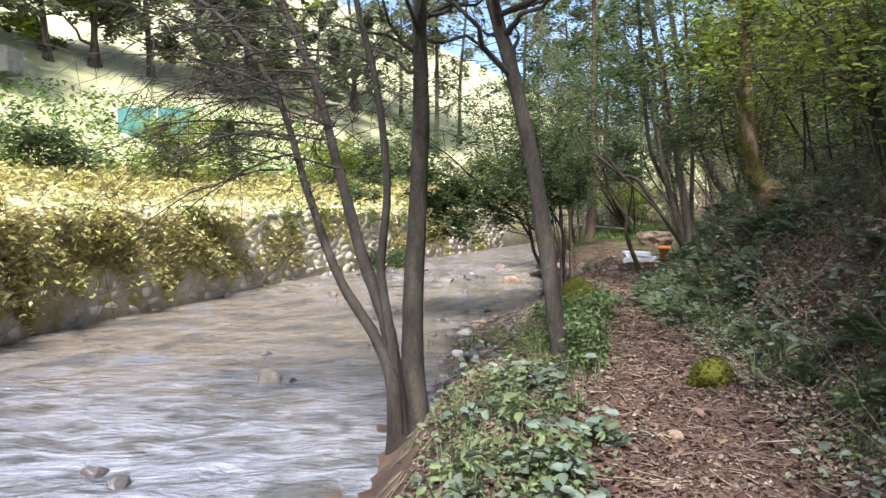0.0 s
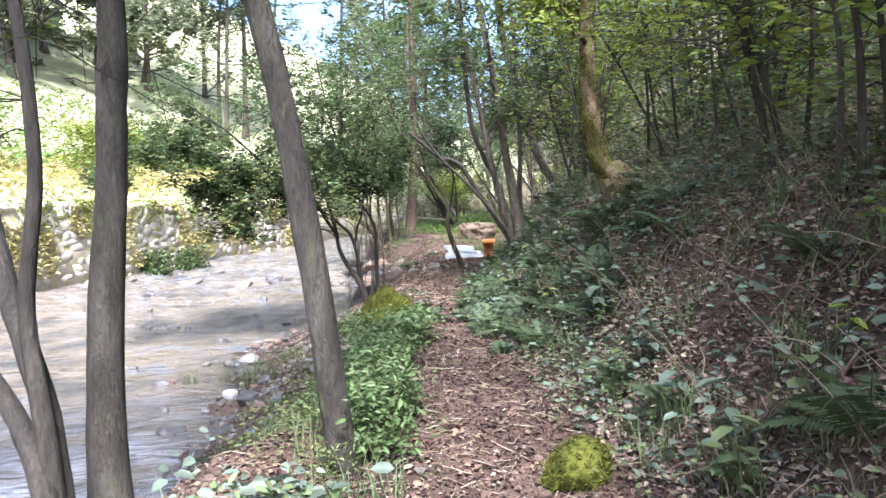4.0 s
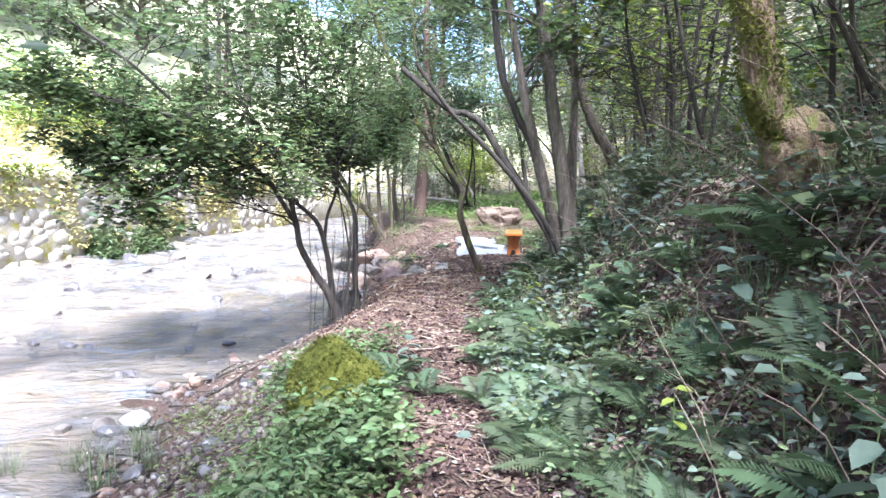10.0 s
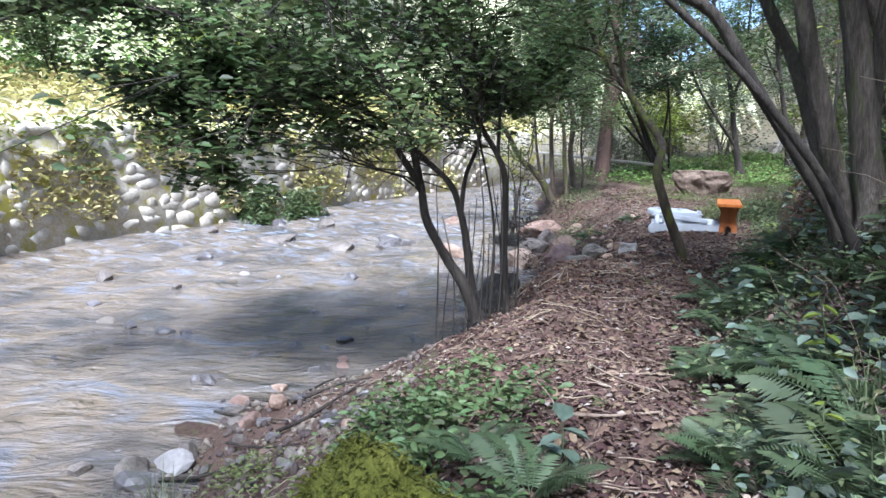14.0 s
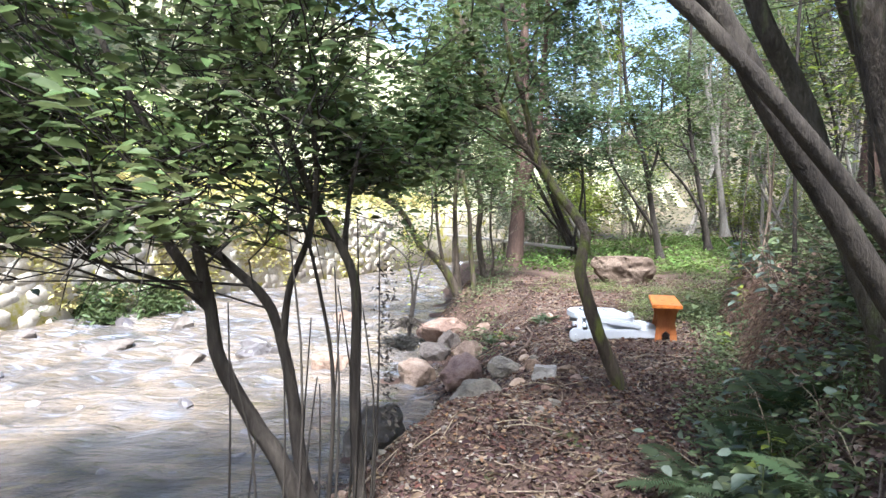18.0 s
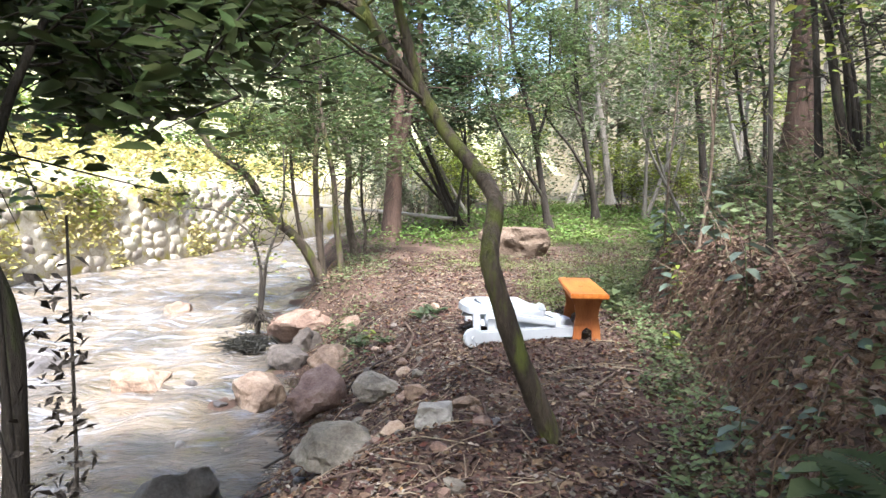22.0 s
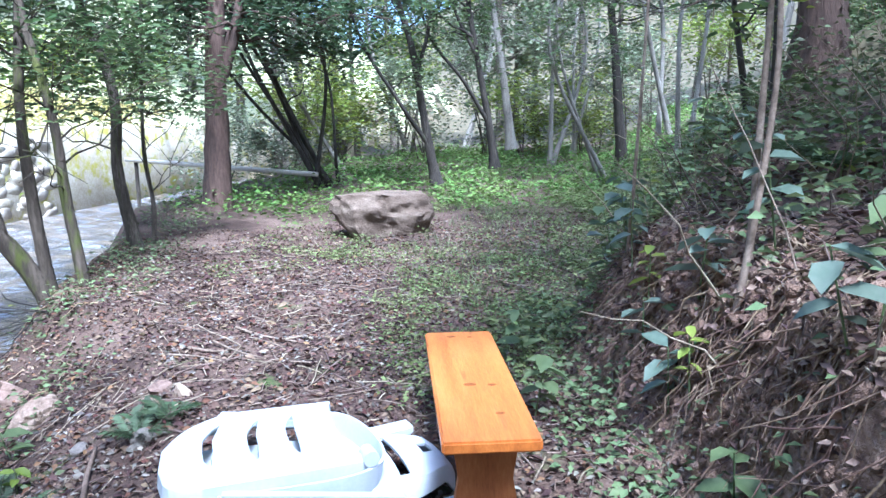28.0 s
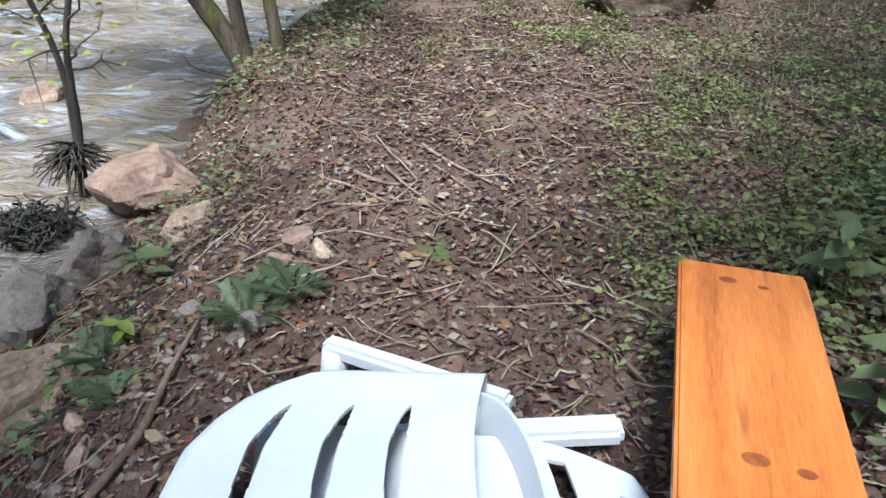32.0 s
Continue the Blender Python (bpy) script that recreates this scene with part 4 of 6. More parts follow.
for cx, cy, cz, n_r, span, lab in ((3.44, 23.4, -0.12, 120, 0.3, "tangle of roots at the foot of a dead sapling"), (4.55, 24.1, 0.12, 110, 0.55, "bared roots under the tree at the water's edge"), (2.65, 15.6, -0.25, 40, 0.35, "dry stems tangled round the foot of the bush")):
    pieces = []
    for _ in range(n_r):
        d = rs.normal(0, 1, 3) * [1, 1, 0.5] + [-0.2, -0.3, -0.7]
        d *= span * rs.uniform(0.5, 1.3) / np.linalg.norm(d)
        q = np.linspace(0, 1, 6)[:, None]
        pieces.append(tube(d * q + rs.normal(0, 0.12 * span, 3) * q * (1 - q) * 2 + rs.normal(0, 0.01, (6, 3)), np.linspace(rs.uniform(0.006, 0.016), 0.003, 6), 5))
    rt = thing("root_tangle", (cx, cy, cz), lab, "roots")
    part("rootwork", mesh("rootwork", *joined(pieces), BARK_DARK, True), rt)["kind"] = "stuff"
for x, y, hgt in ((7.42, 19.35, 2.6), (7.6, 19.45, 2.9), (7.9, 20.6, 2.2)):
    wood("young_tree", "thin pale young stem on top of the earth bank", x, y, hgt, 0.016, (0.15, 0.0), LEAF, TWIG, 260, 0.07, 7, (0.3, 0.8), 0.35, 1, group="young stems on the bank")
for k in range(16):
    a = k / 15
    x, y = 7.5 + 19 * a + rs.uniform(-0.8, 0.8), 38.5 - 3 * a + rs.uniform(-2, 3)
    # every other thicket has haze painted into its leaf colour
    wood("woodland_bush", "pale green thicket beyond the clearing", x, y, rs.uniform(2.2, 3.8), 0.03, (rs.uniform(-0.5, 0.5), 0), (LEAF_HAZED, LEAF_YELLOW)[k % 2], BARK, 2000, 0.14, 9, (0.8, 1.9), 0.15, 4, group="thickets of the far wood")


# ---- stones ----
def stone(name, label, x, y, z, size, material, turn=0.0, rough=0.12, seed=0, detail=3, category="rock", group="", flat=False):
    r = np.random.RandomState(seed + int(abs(x) * 131 + abs(y) * 17))
    bm = bmesh.new()
    bmesh.ops.create_icosphere(bm, subdivisions=detail, radius=1.0)
    ph = Vector(r.uniform(-50, 50, 3))
    cuts = [(Vector(r.normal(0, 1, 3)).normalized(), r.uniform(0.55, 0.85)) for _ in range(14)]
    for v in bm.verts:
        p = v.co.copy()
        for nrm, d in cuts:
            k = p.dot(nrm)
            if k > d:
                p -= nrm * (k - d) * 0.85
        p *= 1 + rough * noise.noise(p * 1.6 + ph) + rough * 0.5 * noise.noise(p * 4.5 + ph)
        if flat and p.z > 0.55:
            p.z = 0.55 + (p.z - 0.55) * 0.25
        v.co = Vector((p.x * size[0], p.y * size[1], p.z * size[2]))
    ob = new(name, bm_mesh(name, bm, material, False))
    ob.matrix_basis = pose(x, y, z, 0, 0, turn)
    return tagged(ob, label, category, group)


def top(x, y):
    """What a stone rests on: the ground or the stream's bed."""
    return float(ground(x, y))


def rock_slab(x, y, z, size, material, turn, label):
    """A flat layered rock: an uneven block with an overhanging top layer and a broken front."""
    bm = bmesh.new()
    bmesh.ops.create_cube(bm, size=2.0)
    bmesh.ops.subdivide_edges(bm, edges=bm.edges[:], cuts=17, use_grid_fill=True)
    r = np.random.RandomState(11)
    cuts = [(Vector((math.cos(a), math.sin(a), r.uniform(-0.35, 0.5))).normalized(), r.uniform(0.86, 1.12)) for a in np.linspace(0, 6.1, 17)]
    for v in bm.verts:
        p = v.co.copy()
        for nrm, d in cuts:
            k = p.dot(nrm)
            if k > d:
                p -= nrm * (k - d) * 0.95
        q = Vector((p.x * size[0], p.y * size[1], p.z * size[2]))
        side = Vector((p.x, p.y, 0)) * (max(abs(p.x), abs(p.y)) ** 2)
        crack = -0.05 if abs(q.x + 0.12 + 0.3 * q.z) < 0.035 else 0.0
        q += side * (0.09 * noise.noise(Vector((q.x * 3, q.y * 3, q.z * 6))) + 0.04 * noise.noise(q * 11) + crack)
        q.z += 0.03 * noise.noise(q * 2.2) + 0.014 * noise.noise(q * 9) - 0.05 * max(0, abs(p.x) - 0.5)
        v.co = q
    ob = new("boulder", bm_mesh("boulder", bm, material, False))
    ob.matrix_basis = pose(x, y, z, 0, 0, turn)
    return tagged(ob, label, "rock")


rock_slab(8.2, 25.95, 0.6, (0.7, 0.4, 0.3), mat("layered_stone", [(0.06, 0.038, 0.024), (0.13, 0.092, 0.064), (0.22, 0.17, 0.125)], 2.5, 34, 0.85, 1.0, stretch=(1, 1, 3), relief=0.04), 6, "flat-topped layered brown boulder in the clearing")
BOULDERS = [(4.02, 20.05, 0.42, 0.34, 0.32, STONE_RED, "angular reddish boulder at the water's edge"), (3.45, 20.85, 0.36, 0.32, 0.28, STONE_RED, "round reddish boulder in the shallows"),
            (4.0, 18.2, 0.36, 0.28, 0.22, STONE, "pale angular boulder on the bank"), (2.95, 18.4, 0.4, 0.34, 0.42, STONE, "grey-green boulder at the water's edge"),
            (4.02, 23.15, 0.52, 0.42, 0.32, STONE_RED, "pinkish boulder beside the stream"), (4.0, 22.25, 0.25, 0.22, 0.26, STONE, "round grey boulder beside the stream"), (2.2, 21.6, 0.4, 0.34, 0.3, STONE_RED, "dark red boulder in midstream"),
            (1.0, 22.5, 0.55, 0.32, 0.22, STONE_WET, "wet boulder in the rapids"), (0.1, 22.0, 0.55, 0.35, 0.22, STONE, "low boulder in the rapids"), (2.16, 25.5, 0.26, 0.22, 0.26, STONE_RED, "ochre stone standing in the stream"),
            (-1.4, 22.8, 0.5, 0.35, 0.2, STONE, "pale boulder in the rapids"), (4.45, 19.5, 0.26, 0.2, 0.17, STONE, "mossy grey stone on the bank"), (4.5, 17.7, 0.17, 0.14, 0.12, STONE_WHITE, "pale stone on the bank"),
            (4.2, 20.98, 0.4, 0.32, 0.24, STONE_RED, "jagged brown rock on the bank"), (3.78, 21.85, 0.38, 0.27, 0.24, STONE, "rounded grey rock by the water"), (4.55, 22.25, 0.2, 0.16, 0.12, STONE_RED, "small brown rock on the bank")]
for k, (x, y, a, b, c, m, lab) in enumerate(BOULDERS):
    stone("boulder", lab, x, y, max(top(x, y), float(WATER(y)) - 0.12) + c * 0.36, (a * 0.98, b * 0.94, c * 0.92), m, rs.uniform(0, 180), 0.2, k, 4, group="boulders by the stream")
boulder_moss = tagged(stone("mossy_boulder", "boulder thickly covered in yellow-green moss", 2.2, 11.15, 0.08, (0.42, 0.36, 0.42), MOSS, 30, 0.12, 5, 4))
low_moss = stone("mossy_boulder", "low stone covered in yellow-green moss beside the path", 2.42, 6.05, 0.05, (0.24, 0.2, 0.16), MOSS, 10, 0.12, 6, 3)


for _ob, _n in [(o, n) for o, n in ((boulder_moss, 14000), (low_moss, 5000))]:
    p = np.array([v.co for v in _ob.data.vertices])
    q = p[rs.randint(0, len(p), _n)] * rs.uniform(0.98, 1.05, (_n, 1)) + rs.normal(0, 0.012, (_n, 3))
    tuft = part("moss", mesh("moss", *leaf_cloud(q, 0.022, flat=1.2, droop=1.0, aspect=0.35), MOSS), _ob, "tufted yellow-green moss")

# ---- bench and lounger ----
def block(bm, size, centre, bevel=0.006, m=None):
    b = bmesh.ops.create_cube(bm, size=1.0)["verts"]
    bmesh.ops.scale(bm, vec=size, verts=b)
    bmesh.ops.translate(bm, vec=centre, verts=b)
    if bevel:
        es = list({e for v in b for e in v.link_edges})
        bmesh.ops.bevel(bm, geom=es, offset=bevel, segments=2, affect="EDGES")
    return b


ORANGE = mat("orange_wood", [(0.27, 0.075, 0.012), (0.45, 0.14, 0.022), (0.56, 0.205, 0.045)], 5, 70, 0.36, 0.12, stretch=(2.4, 0.22, 1), turn=-19.5, spec=0.5, moss=(0.3, 0.085, 0.016), moss_cut=0.58)
ORANGE_DULL = mat("dull_orange_wood", [(0.2, 0.06, 0.018), (0.34, 0.11, 0.03), (0.44, 0.17, 0.05)], 4, 50, 0.6, 0.2, stretch=(2, 2, 0.4))
bench = thing("bench", pose(6.54, 19.9, float(FLAT(19.9)) - 0.02, 0, 0, -19.5), "orange varnished wooden bench with slab legs on the leaf litter", "bench")
bm = bmesh.new()
block(bm, (0.34, 1.3, 0.045), (0, 0, 0.445), 0.008)
plank = part("seat", bm_mesh("seat", bm, ORANGE, False), bench, "orange plank seat with dark knots")
KNOT = mat("knot", [(0.1, 0.03, 0.01), (0.2, 0.06, 0.015), (0.3, 0.1, 0.02)], 20, 90, 0.5, 0.1)
for kx, ky, kr in ((-0.04, 0.56, 0.016), (0.05, 0.545, 0.01), (-0.02, -0.12, 0.018), (0.07, -0.13, 0.013), (0.06, -0.42, 0.012)):
    bm = bmesh.new()
    bmesh.ops.create_circle(bm, cap_ends=True, segments=14, radius=kr)
    bmesh.ops.scale(bm, vec=(1.5, 1, 1), verts=bm.verts)
    bmesh.ops.translate(bm, vec=(kx, ky, 0.4685), verts=bm.verts)
    part("knot", bm_mesh("knot", bm, KNOT, False), plank, "dark knot in the wood")
for sy in (-0.45, 0.45):
    bm = bmesh.new()
    outline = [(-0.13, 0), (-0.05, 0), (-0.045, 0.1), (0.0, 0.14), (0.045, 0.1), (0.05, 0), (0.13, 0), (0.12, 0.12), (0.1, 0.24), (0.115, 0.34), (0.15, 0.42), (-0.15, 0.42), (-0.115, 0.34), (-0.1, 0.24), (-0.12, 0.12)]
    vs = [bm.verts.new((x, sy - 0.02, z)) for x, z in outline]
    face = bm.faces.new(vs)
    ext = bmesh.ops.extrude_face_region(bm, geom=[face])
    bmesh.ops.translate(bm, vec=(0, 0.04, 0), verts=[v for v in ext["geom"] if isinstance(v, bmesh.types.BMVert)])
    bmesh.ops.recalc_face_normals(bm, faces=bm.faces)
    part("leg", bm_mesh("leg", bm, ORANGE_DULL, False), bench)

def panel(columns, rows, shape, slots, thickness):
    """A moulded plastic shell: a curved sheet with slots through it and a thickness of its own."""
    bm = bmesh.new()
    grid = [[bm.verts.new(shape(u, v)) for v in rows] for u in columns]
    for a in range(len(columns) - 1):
        for b in range(len(rows) - 1):
            um, vm = (columns[a] + columns[a + 1]) / 2, (rows[b] + rows[b + 1]) / 2
            if not any(s0 < um < s1 and v0 < vm < v1 for s0, s1, v0, v1 in slots):
                bm.faces.new((grid[a][b], grid[a + 1][b], grid[a + 1][b + 1], grid[a][b + 1]))
    bmesh.ops.recalc_face_normals(bm, faces=bm.faces)
    bmesh.ops.solidify(bm, geom=bm.faces[:], thickness=thickness)
    return bm


GZ0 = float(FLAT(20)) - 0.02
lounger = thing("lounger", (5.66, 19.98, GZ0), "folded white plastic garden lounger lying on the ground", "lounger")
BACK_LEFT = curve([(-0.33, -0.27), (-0.31, -0.325), (-0.26, -0.352), (-0.16, -0.365), (0.0, -0.35), (0.1, -0.305), (0.16, -0.262), (0.21, -0.2), (0.25, -0.125), (0.28, -0.02)])


def back_shape(u, v):
    """The backrest's shell: u from its rounded end to the hinge, v from front to back; past 0 and 1 lies its down-turned rim."""
    uu, vv = min(1, max(0, u)), min(1, max(0, v))
    y = -0.33 + 0.61 * vv
    left = float(BACK_LEFT(y))
    right = 0.29 + 0.06 * max(0, (y + 0.1) / 0.38) ** 2 + 0.05 * max(0, (-y - 0.2) / 0.13) ** 2
    rim = 0.055 if (u < 0 or v < 0 or v > 1) else 0.0
    edge = 0.018 * (max(0, (0.06 - uu) / 0.06) ** 2 + max(0, (0.05 - vv) / 0.05) ** 2 + max(0, (vv - 0.95) / 0.05) ** 2)
    return (left + (right - left) * uu - (0.006 if u < 0 else 0), y - (0.006 if v < 0 else -0.006 if v > 1 else 0), 0.335 - 0.02 * uu + 0.012 * math.cos((vv - 0.45) * 3) - edge - rim)


slots = []
for us in (0.25, 0.5, 0.73):
    for k in range(7):
        a_ = (k + 0.5) / 7
        h_ = 0.29 * math.sqrt(1 - a_**2 * 0.94)
        slots.append((us - 0.03 * a_, us + 0.03 * a_, 0.47 - h_, 0.47 + h_))
cols = sorted(set([-0.01] + [round(0.025 * k, 4) for k in range(41)] + [round(w, 4) for sl in slots for w in sl[:2]]))
rws = sorted(set([-0.01, 1.01] + [round(0.025 * k, 4) for k in range(41)] + [round(w, 4) for sl in slots for w in sl[2:]]))
part("backrest", bm_mesh("backrest", panel(cols, rws, back_shape, slots, 0.01), PLASTIC), lounger, "white plastic backrest with three curved slots")


def seat_shape(u, v):
    end = smooth((u - 0.36) / 0.34)
    half = 0.29 * math.sqrt(max(0.02, 1 - float(end) ** 2 * 0.74))
    drop = 0.06 * smooth((abs(v) - 0.25) / 0.03) + 0.06 * smooth((u - 0.65) / 0.05)
    return (u * (1.0 + 0.09 * float(end)) - 0.4 * v * v, v / 0.28 * half - 0.06 - 0.06 * u, 0.205 - 0.05 * u - float(drop))


cols2 = sorted(set([round(-0.22 + 0.03 * k, 3) for k in range(18)] + [round(0.31 + 0.012 * k, 3) for k in range(33)] + [0.485, 0.52, 0.6, 0.635]))
part("seat", bm_mesh("seat", panel(cols2, [round(-0.28 + 0.02 * k, 3) for k in range(29)], seat_shape, [(0.485, 0.52, -0.18, 0.18), (0.6, 0.635, -0.02, 0.1)], 0.012), PLASTIC), lounger, "white plastic seat with a rounded end and two slots")
ring = spline([(0.24, 0.24, 0), (0.36, 0.22, 0), (0.43, 0.08, 0), (0.45, -0.14, 0), (0.41, -0.3, 0), (0.28, -0.37, 0), (0.06, -0.36, 0), (-0.12, -0.33, 0)], 34)
shell = panel(list(range(34)), [0, 1, 2, 3, 4], lambda u, v: (ring[u][0] * (1 - 0.02 * (4 - v)), ring[u][1], 0.13 + 0.04 * v - 0.015 * (v == 4)), [(26, 28, 1, 2), (30, 31, 1, 3)], 0.012)
part("hinge_shell", bm_mesh("hinge_shell", shell, PLASTIC), lounger, "curved white shell round the folded hinge")


def beam(a, b, width, height, bevel=0.014):
    a, b = Vector(a), Vector(b)
    d = b - a
    bm = bmesh.new()
    block(bm, (d.length, width, height), (0, 0, 0), bevel)
    bmesh.ops.transform(bm, matrix=pose(*((a + b) / 2), 0, math.degrees(-math.asin(d.z / d.length)), math.degrees(math.atan2(d.y, d.x))), verts=bm.verts)
    return bm


for name, a_, b_, w_, h_ in (("armrest", (-0.19, -0.34, 0.265), (0.44, -0.47, 0.18), 0.062, 0.07), ("armrest", (-0.11, 0.54, 0.2), (0.42, 0.28, 0.19), 0.06, 0.06), ("side_rail", (-0.34, -0.5, 0.085), (0.66, -0.44, 0.09), 0.05, 0.115), ("side_rail", (-0.12, 0.25, 0.09), (0.72, 0.24, 0.13), 0.085, 0.055)):
    part(name, bm_mesh(name, beam(a_, b_, w_, h_), PLASTIC), lounger)
def inner_shape(u, v):
    """The folded inner panel, seen between the armrest and the lower rail."""
    return (-0.2 + 0.66 * u, -0.44 + 0.02 * math.sin(v * 3.1) + 0.05 * u, 0.1 + (0.14 - 0.06 * u) * v)


part("inner_panel", bm_mesh("inner_panel", panel([round(0.02 * k, 3) for k in range(51)], [round(0.1 * k, 2) for k in range(11)], inner_shape, [(0.08, 0.18, 0.15, 0.75), (0.5, 0.56, 0.2, 0.5), (0.7, 0.76, 0.2, 0.5)], 0.01), PLASTIC), lounger, "white inner panel with small square holes")
for p0, p1, r0 in (((-0.17, -0.35, 0.25), (-0.12, -0.4, 0.02), 0.042), ((0.4, -0.44, 0.19), (0.42, -0.43, 0.03), 0.035), ((-0.08, 0.52, 0.2), (-0.1, 0.5, 0.01), 0.04), ((-0.26, -0.26, 0.3), (-0.3, -0.42, 0.1), 0.035), ((0.3, 0.24, 0.24), (0.32, 0.25, 0.05), 0.035)):
    v, f = rod(np.linspace(p0, p1, 4), [r0, r0 * 1.05, r0 * 1.02, r0], 10)
    part("leg", mesh("leg", v, f, PLASTIC, True), lounger)
bm = bmesh.new()
bmesh.ops.create_cone(bm, cap_ends=True, segments=28, radius1=0.085, radius2=0.085, depth=0.05, matrix=pose(-0.37, -0.51, 0.085, 90, 0, 6))
bmesh.ops.bevel(bm, geom=[e for e in bm.edges if len(e.link_faces) == 2 and abs(e.calc_face_angle(0)) > 1], offset=0.008, segments=2, affect="EDGES")
wheel = part("wheel", bm_mesh("wheel", bm, PLASTIC, False), lounger)
bm = bmesh.new()
bmesh.ops.create_cone(bm, cap_ends=True, segments=16, radius1=0.018, radius2=0.016, depth=0.012, matrix=pose(-0.373, -0.54, 0.085, 90, 0, 6))
part("hub", bm_mesh("hub", bm, PLASTIC, False), wheel)
bm = bmesh.new()
bmesh.ops.create_cone(bm, cap_ends=True, segments=20, radius1=0.03, radius2=0.03, depth=0.07, matrix=pose(0.35, -0.31, 0.31, 90, 0, 0))
part("hinge", bm_mesh("hinge", bm, PLASTIC, False), lounger)


# ---- ground cover ----
def stuff(name, label, category, v, f, material):
    return tagged(new(name, mesh(name, v, f, material)), label, category, kind="stuff")


def scatter(n, y0, y1, left, right, power=1.0):
    y = y0 + (y1 - y0) * rs.uniform(0, 1, n) ** power
    a, b = left(y), right(y)
    return a + (b - a) * rs.uniform(0, 1, n), y


def clumps(n, x, y, per, radius, height):
    """Leaf places in low clumps about given feet."""
    k = rs.randint(0, len(x), n)
    h = height * rs.uniform(0.3, 1.0, len(x))[k]
    px, py = x[k] + rs.normal(0, radius, n), y[k] + rs.normal(0, radius, n)
    return np.stack([px, py, ground(px, py) + h * rs.uniform(0.05, 1, n)], -1)


# dead leaves on path, flat and slope
x, y = scatter(120000, 0.8, 27, lambda y: EDGE(y) + np.where(y > 17, 0.15, np.where((y > 9.5) & (y < 15.5), 1.7, 0.6)), lambda y: FOOT(y) + 1.6, 0.9)
c = np.stack([x, y, ground(x, y) + rs.uniform(0.004, 0.025, len(x))], -1)
stuff("leaf_litter", "brown dead leaves strewn over the path and bank", "leaf litter", *leaf_cloud(c, 0.03, flat=0.7, droop=0.35, aspect=0.55, vary=0.8), LITTER)
x, y = scatter(9000, 0.8, 27, lambda y: EDGE(y) + 0.6, lambda y: FOOT(y) + 0.9)
c = np.stack([x, y, ground(x, y) + rs.uniform(0.005, 0.02, len(x))], -1)
stuff("pale_leaf_litter", "pale grey curled dead leaves on the soil", "leaf litter", *leaf_cloud(c, 0.04, flat=0.4, droop=0.1, aspect=0.5), mat("pale_dead_leaf", [(0.12, 0.09, 0.07), (0.2, 0.165, 0.135), (0.3, 0.265, 0.23)], 2, 15, 0.8, 0, island=0.4))
x, y = scatter(11000, 15.5, 26, lambda y: EDGE(y) + 0.1, lambda y: FOOT(y) + 0.3)
c = np.stack([x, y, ground(x, y) + rs.uniform(0.01, 0.035, len(x))], -1)
stuff("grey_leaf_scraps", "grey and olive leaf scraps on the clearing's floor", "leaf litter", *leaf_cloud(c, 0.029, flat=0.8, droop=0.3, aspect=0.5, vary=0.8), mat("grey_scrap", [(0.055, 0.045, 0.035), (0.115, 0.098, 0.078), (0.2, 0.178, 0.15)], 2, 15, 0.8, 0, island=0.5))
x, y = scatter(9000, 15.5, 26, lambda y: EDGE(y) + 0.1, lambda y: FOOT(y) + 0.3)
c = np.stack([x, y, ground(x, y) + rs.uniform(0.01, 0.035, len(x))], -1)
stuff("rusty_leaf_scraps", "rust-brown leaf scraps on the clearing's floor", "leaf litter", *leaf_cloud(c, 0.031, flat=0.8, droop=0.4, aspect=0.55, vary=0.8), mat("rusty_scrap", [(0.055, 0.024, 0.013), (0.11, 0.053, 0.028), (0.19, 0.105, 0.056)], 2, 15, 0.85, 0, island=0.5))
# twigs on the ground
pieces = []
for _ in range(8500):
    y0 = rs.uniform(1, 26)
    x0 = rs.uniform(float(EDGE(y0)) + (0.3 if y0 < 17 else 0.9), float(FOOT(y0)) + 2.2)
    a, l = rs.uniform(0, 6.28), rs.uniform(0.04, 0.22) * (1 if rs.uniform() < 0.88 else 3)
    q = np.linspace(-0.5, 0.5, 4)
    px, py = x0 + np.cos(a) * l * q, y0 + np.sin(a) * l * q + rs.normal(0, 0.012, 4)
    pieces.append(tube(np.stack([px, py, ground(px, py) + 0.012 + rs.uniform(0, 0.02)], -1), np.full(4, rs.uniform(0.0015, 0.0055)), 4))
stuff("fallen_twigs", "dry fallen twigs on the forest floor", "twigs", *joined(pieces), TWIG)

# crumbs of soil and big curled leaves
x, y = scatter(26000, 0.8, 26, lambda y: EDGE(y) + np.where(y > 16, 0.2, 1.2), lambda y: FOOT(y) + 0.8)
n_c = len(x)
octa = np.array([(1, 0, 0), (-1, 0, 0), (0, 1, 0), (0, -1, 0), (0, 0, 1), (0, 0, -1)], float)
oface = np.array([(0, 2, 4), (2, 1, 4), (1, 3, 4), (3, 0, 4), (2, 0, 5), (1, 2, 5), (3, 1, 5), (0, 3, 5)])
cv = octa[None] * (0.004 + 0.016 * rs.uniform(0, 1, (n_c, 1, 1)) ** 2) * rs.uniform(0.6, 1.4, (n_c, 6, 1)) + np.stack([x, y, ground(x, y) + 0.003], -1)[:, None]
stuff("soil_crumbs", "crumbs of brown soil and grit on the forest floor", "soil", cv.reshape(-1, 3), (oface[None] + (np.arange(n_c) * 6)[:, None, None]).reshape(-1, 3), mat("crumb", [(0.03, 0.018, 0.013), (0.075, 0.046, 0.033), (0.14, 0.1, 0.075)], 3, 30, 0.95, 0, island=0.6))
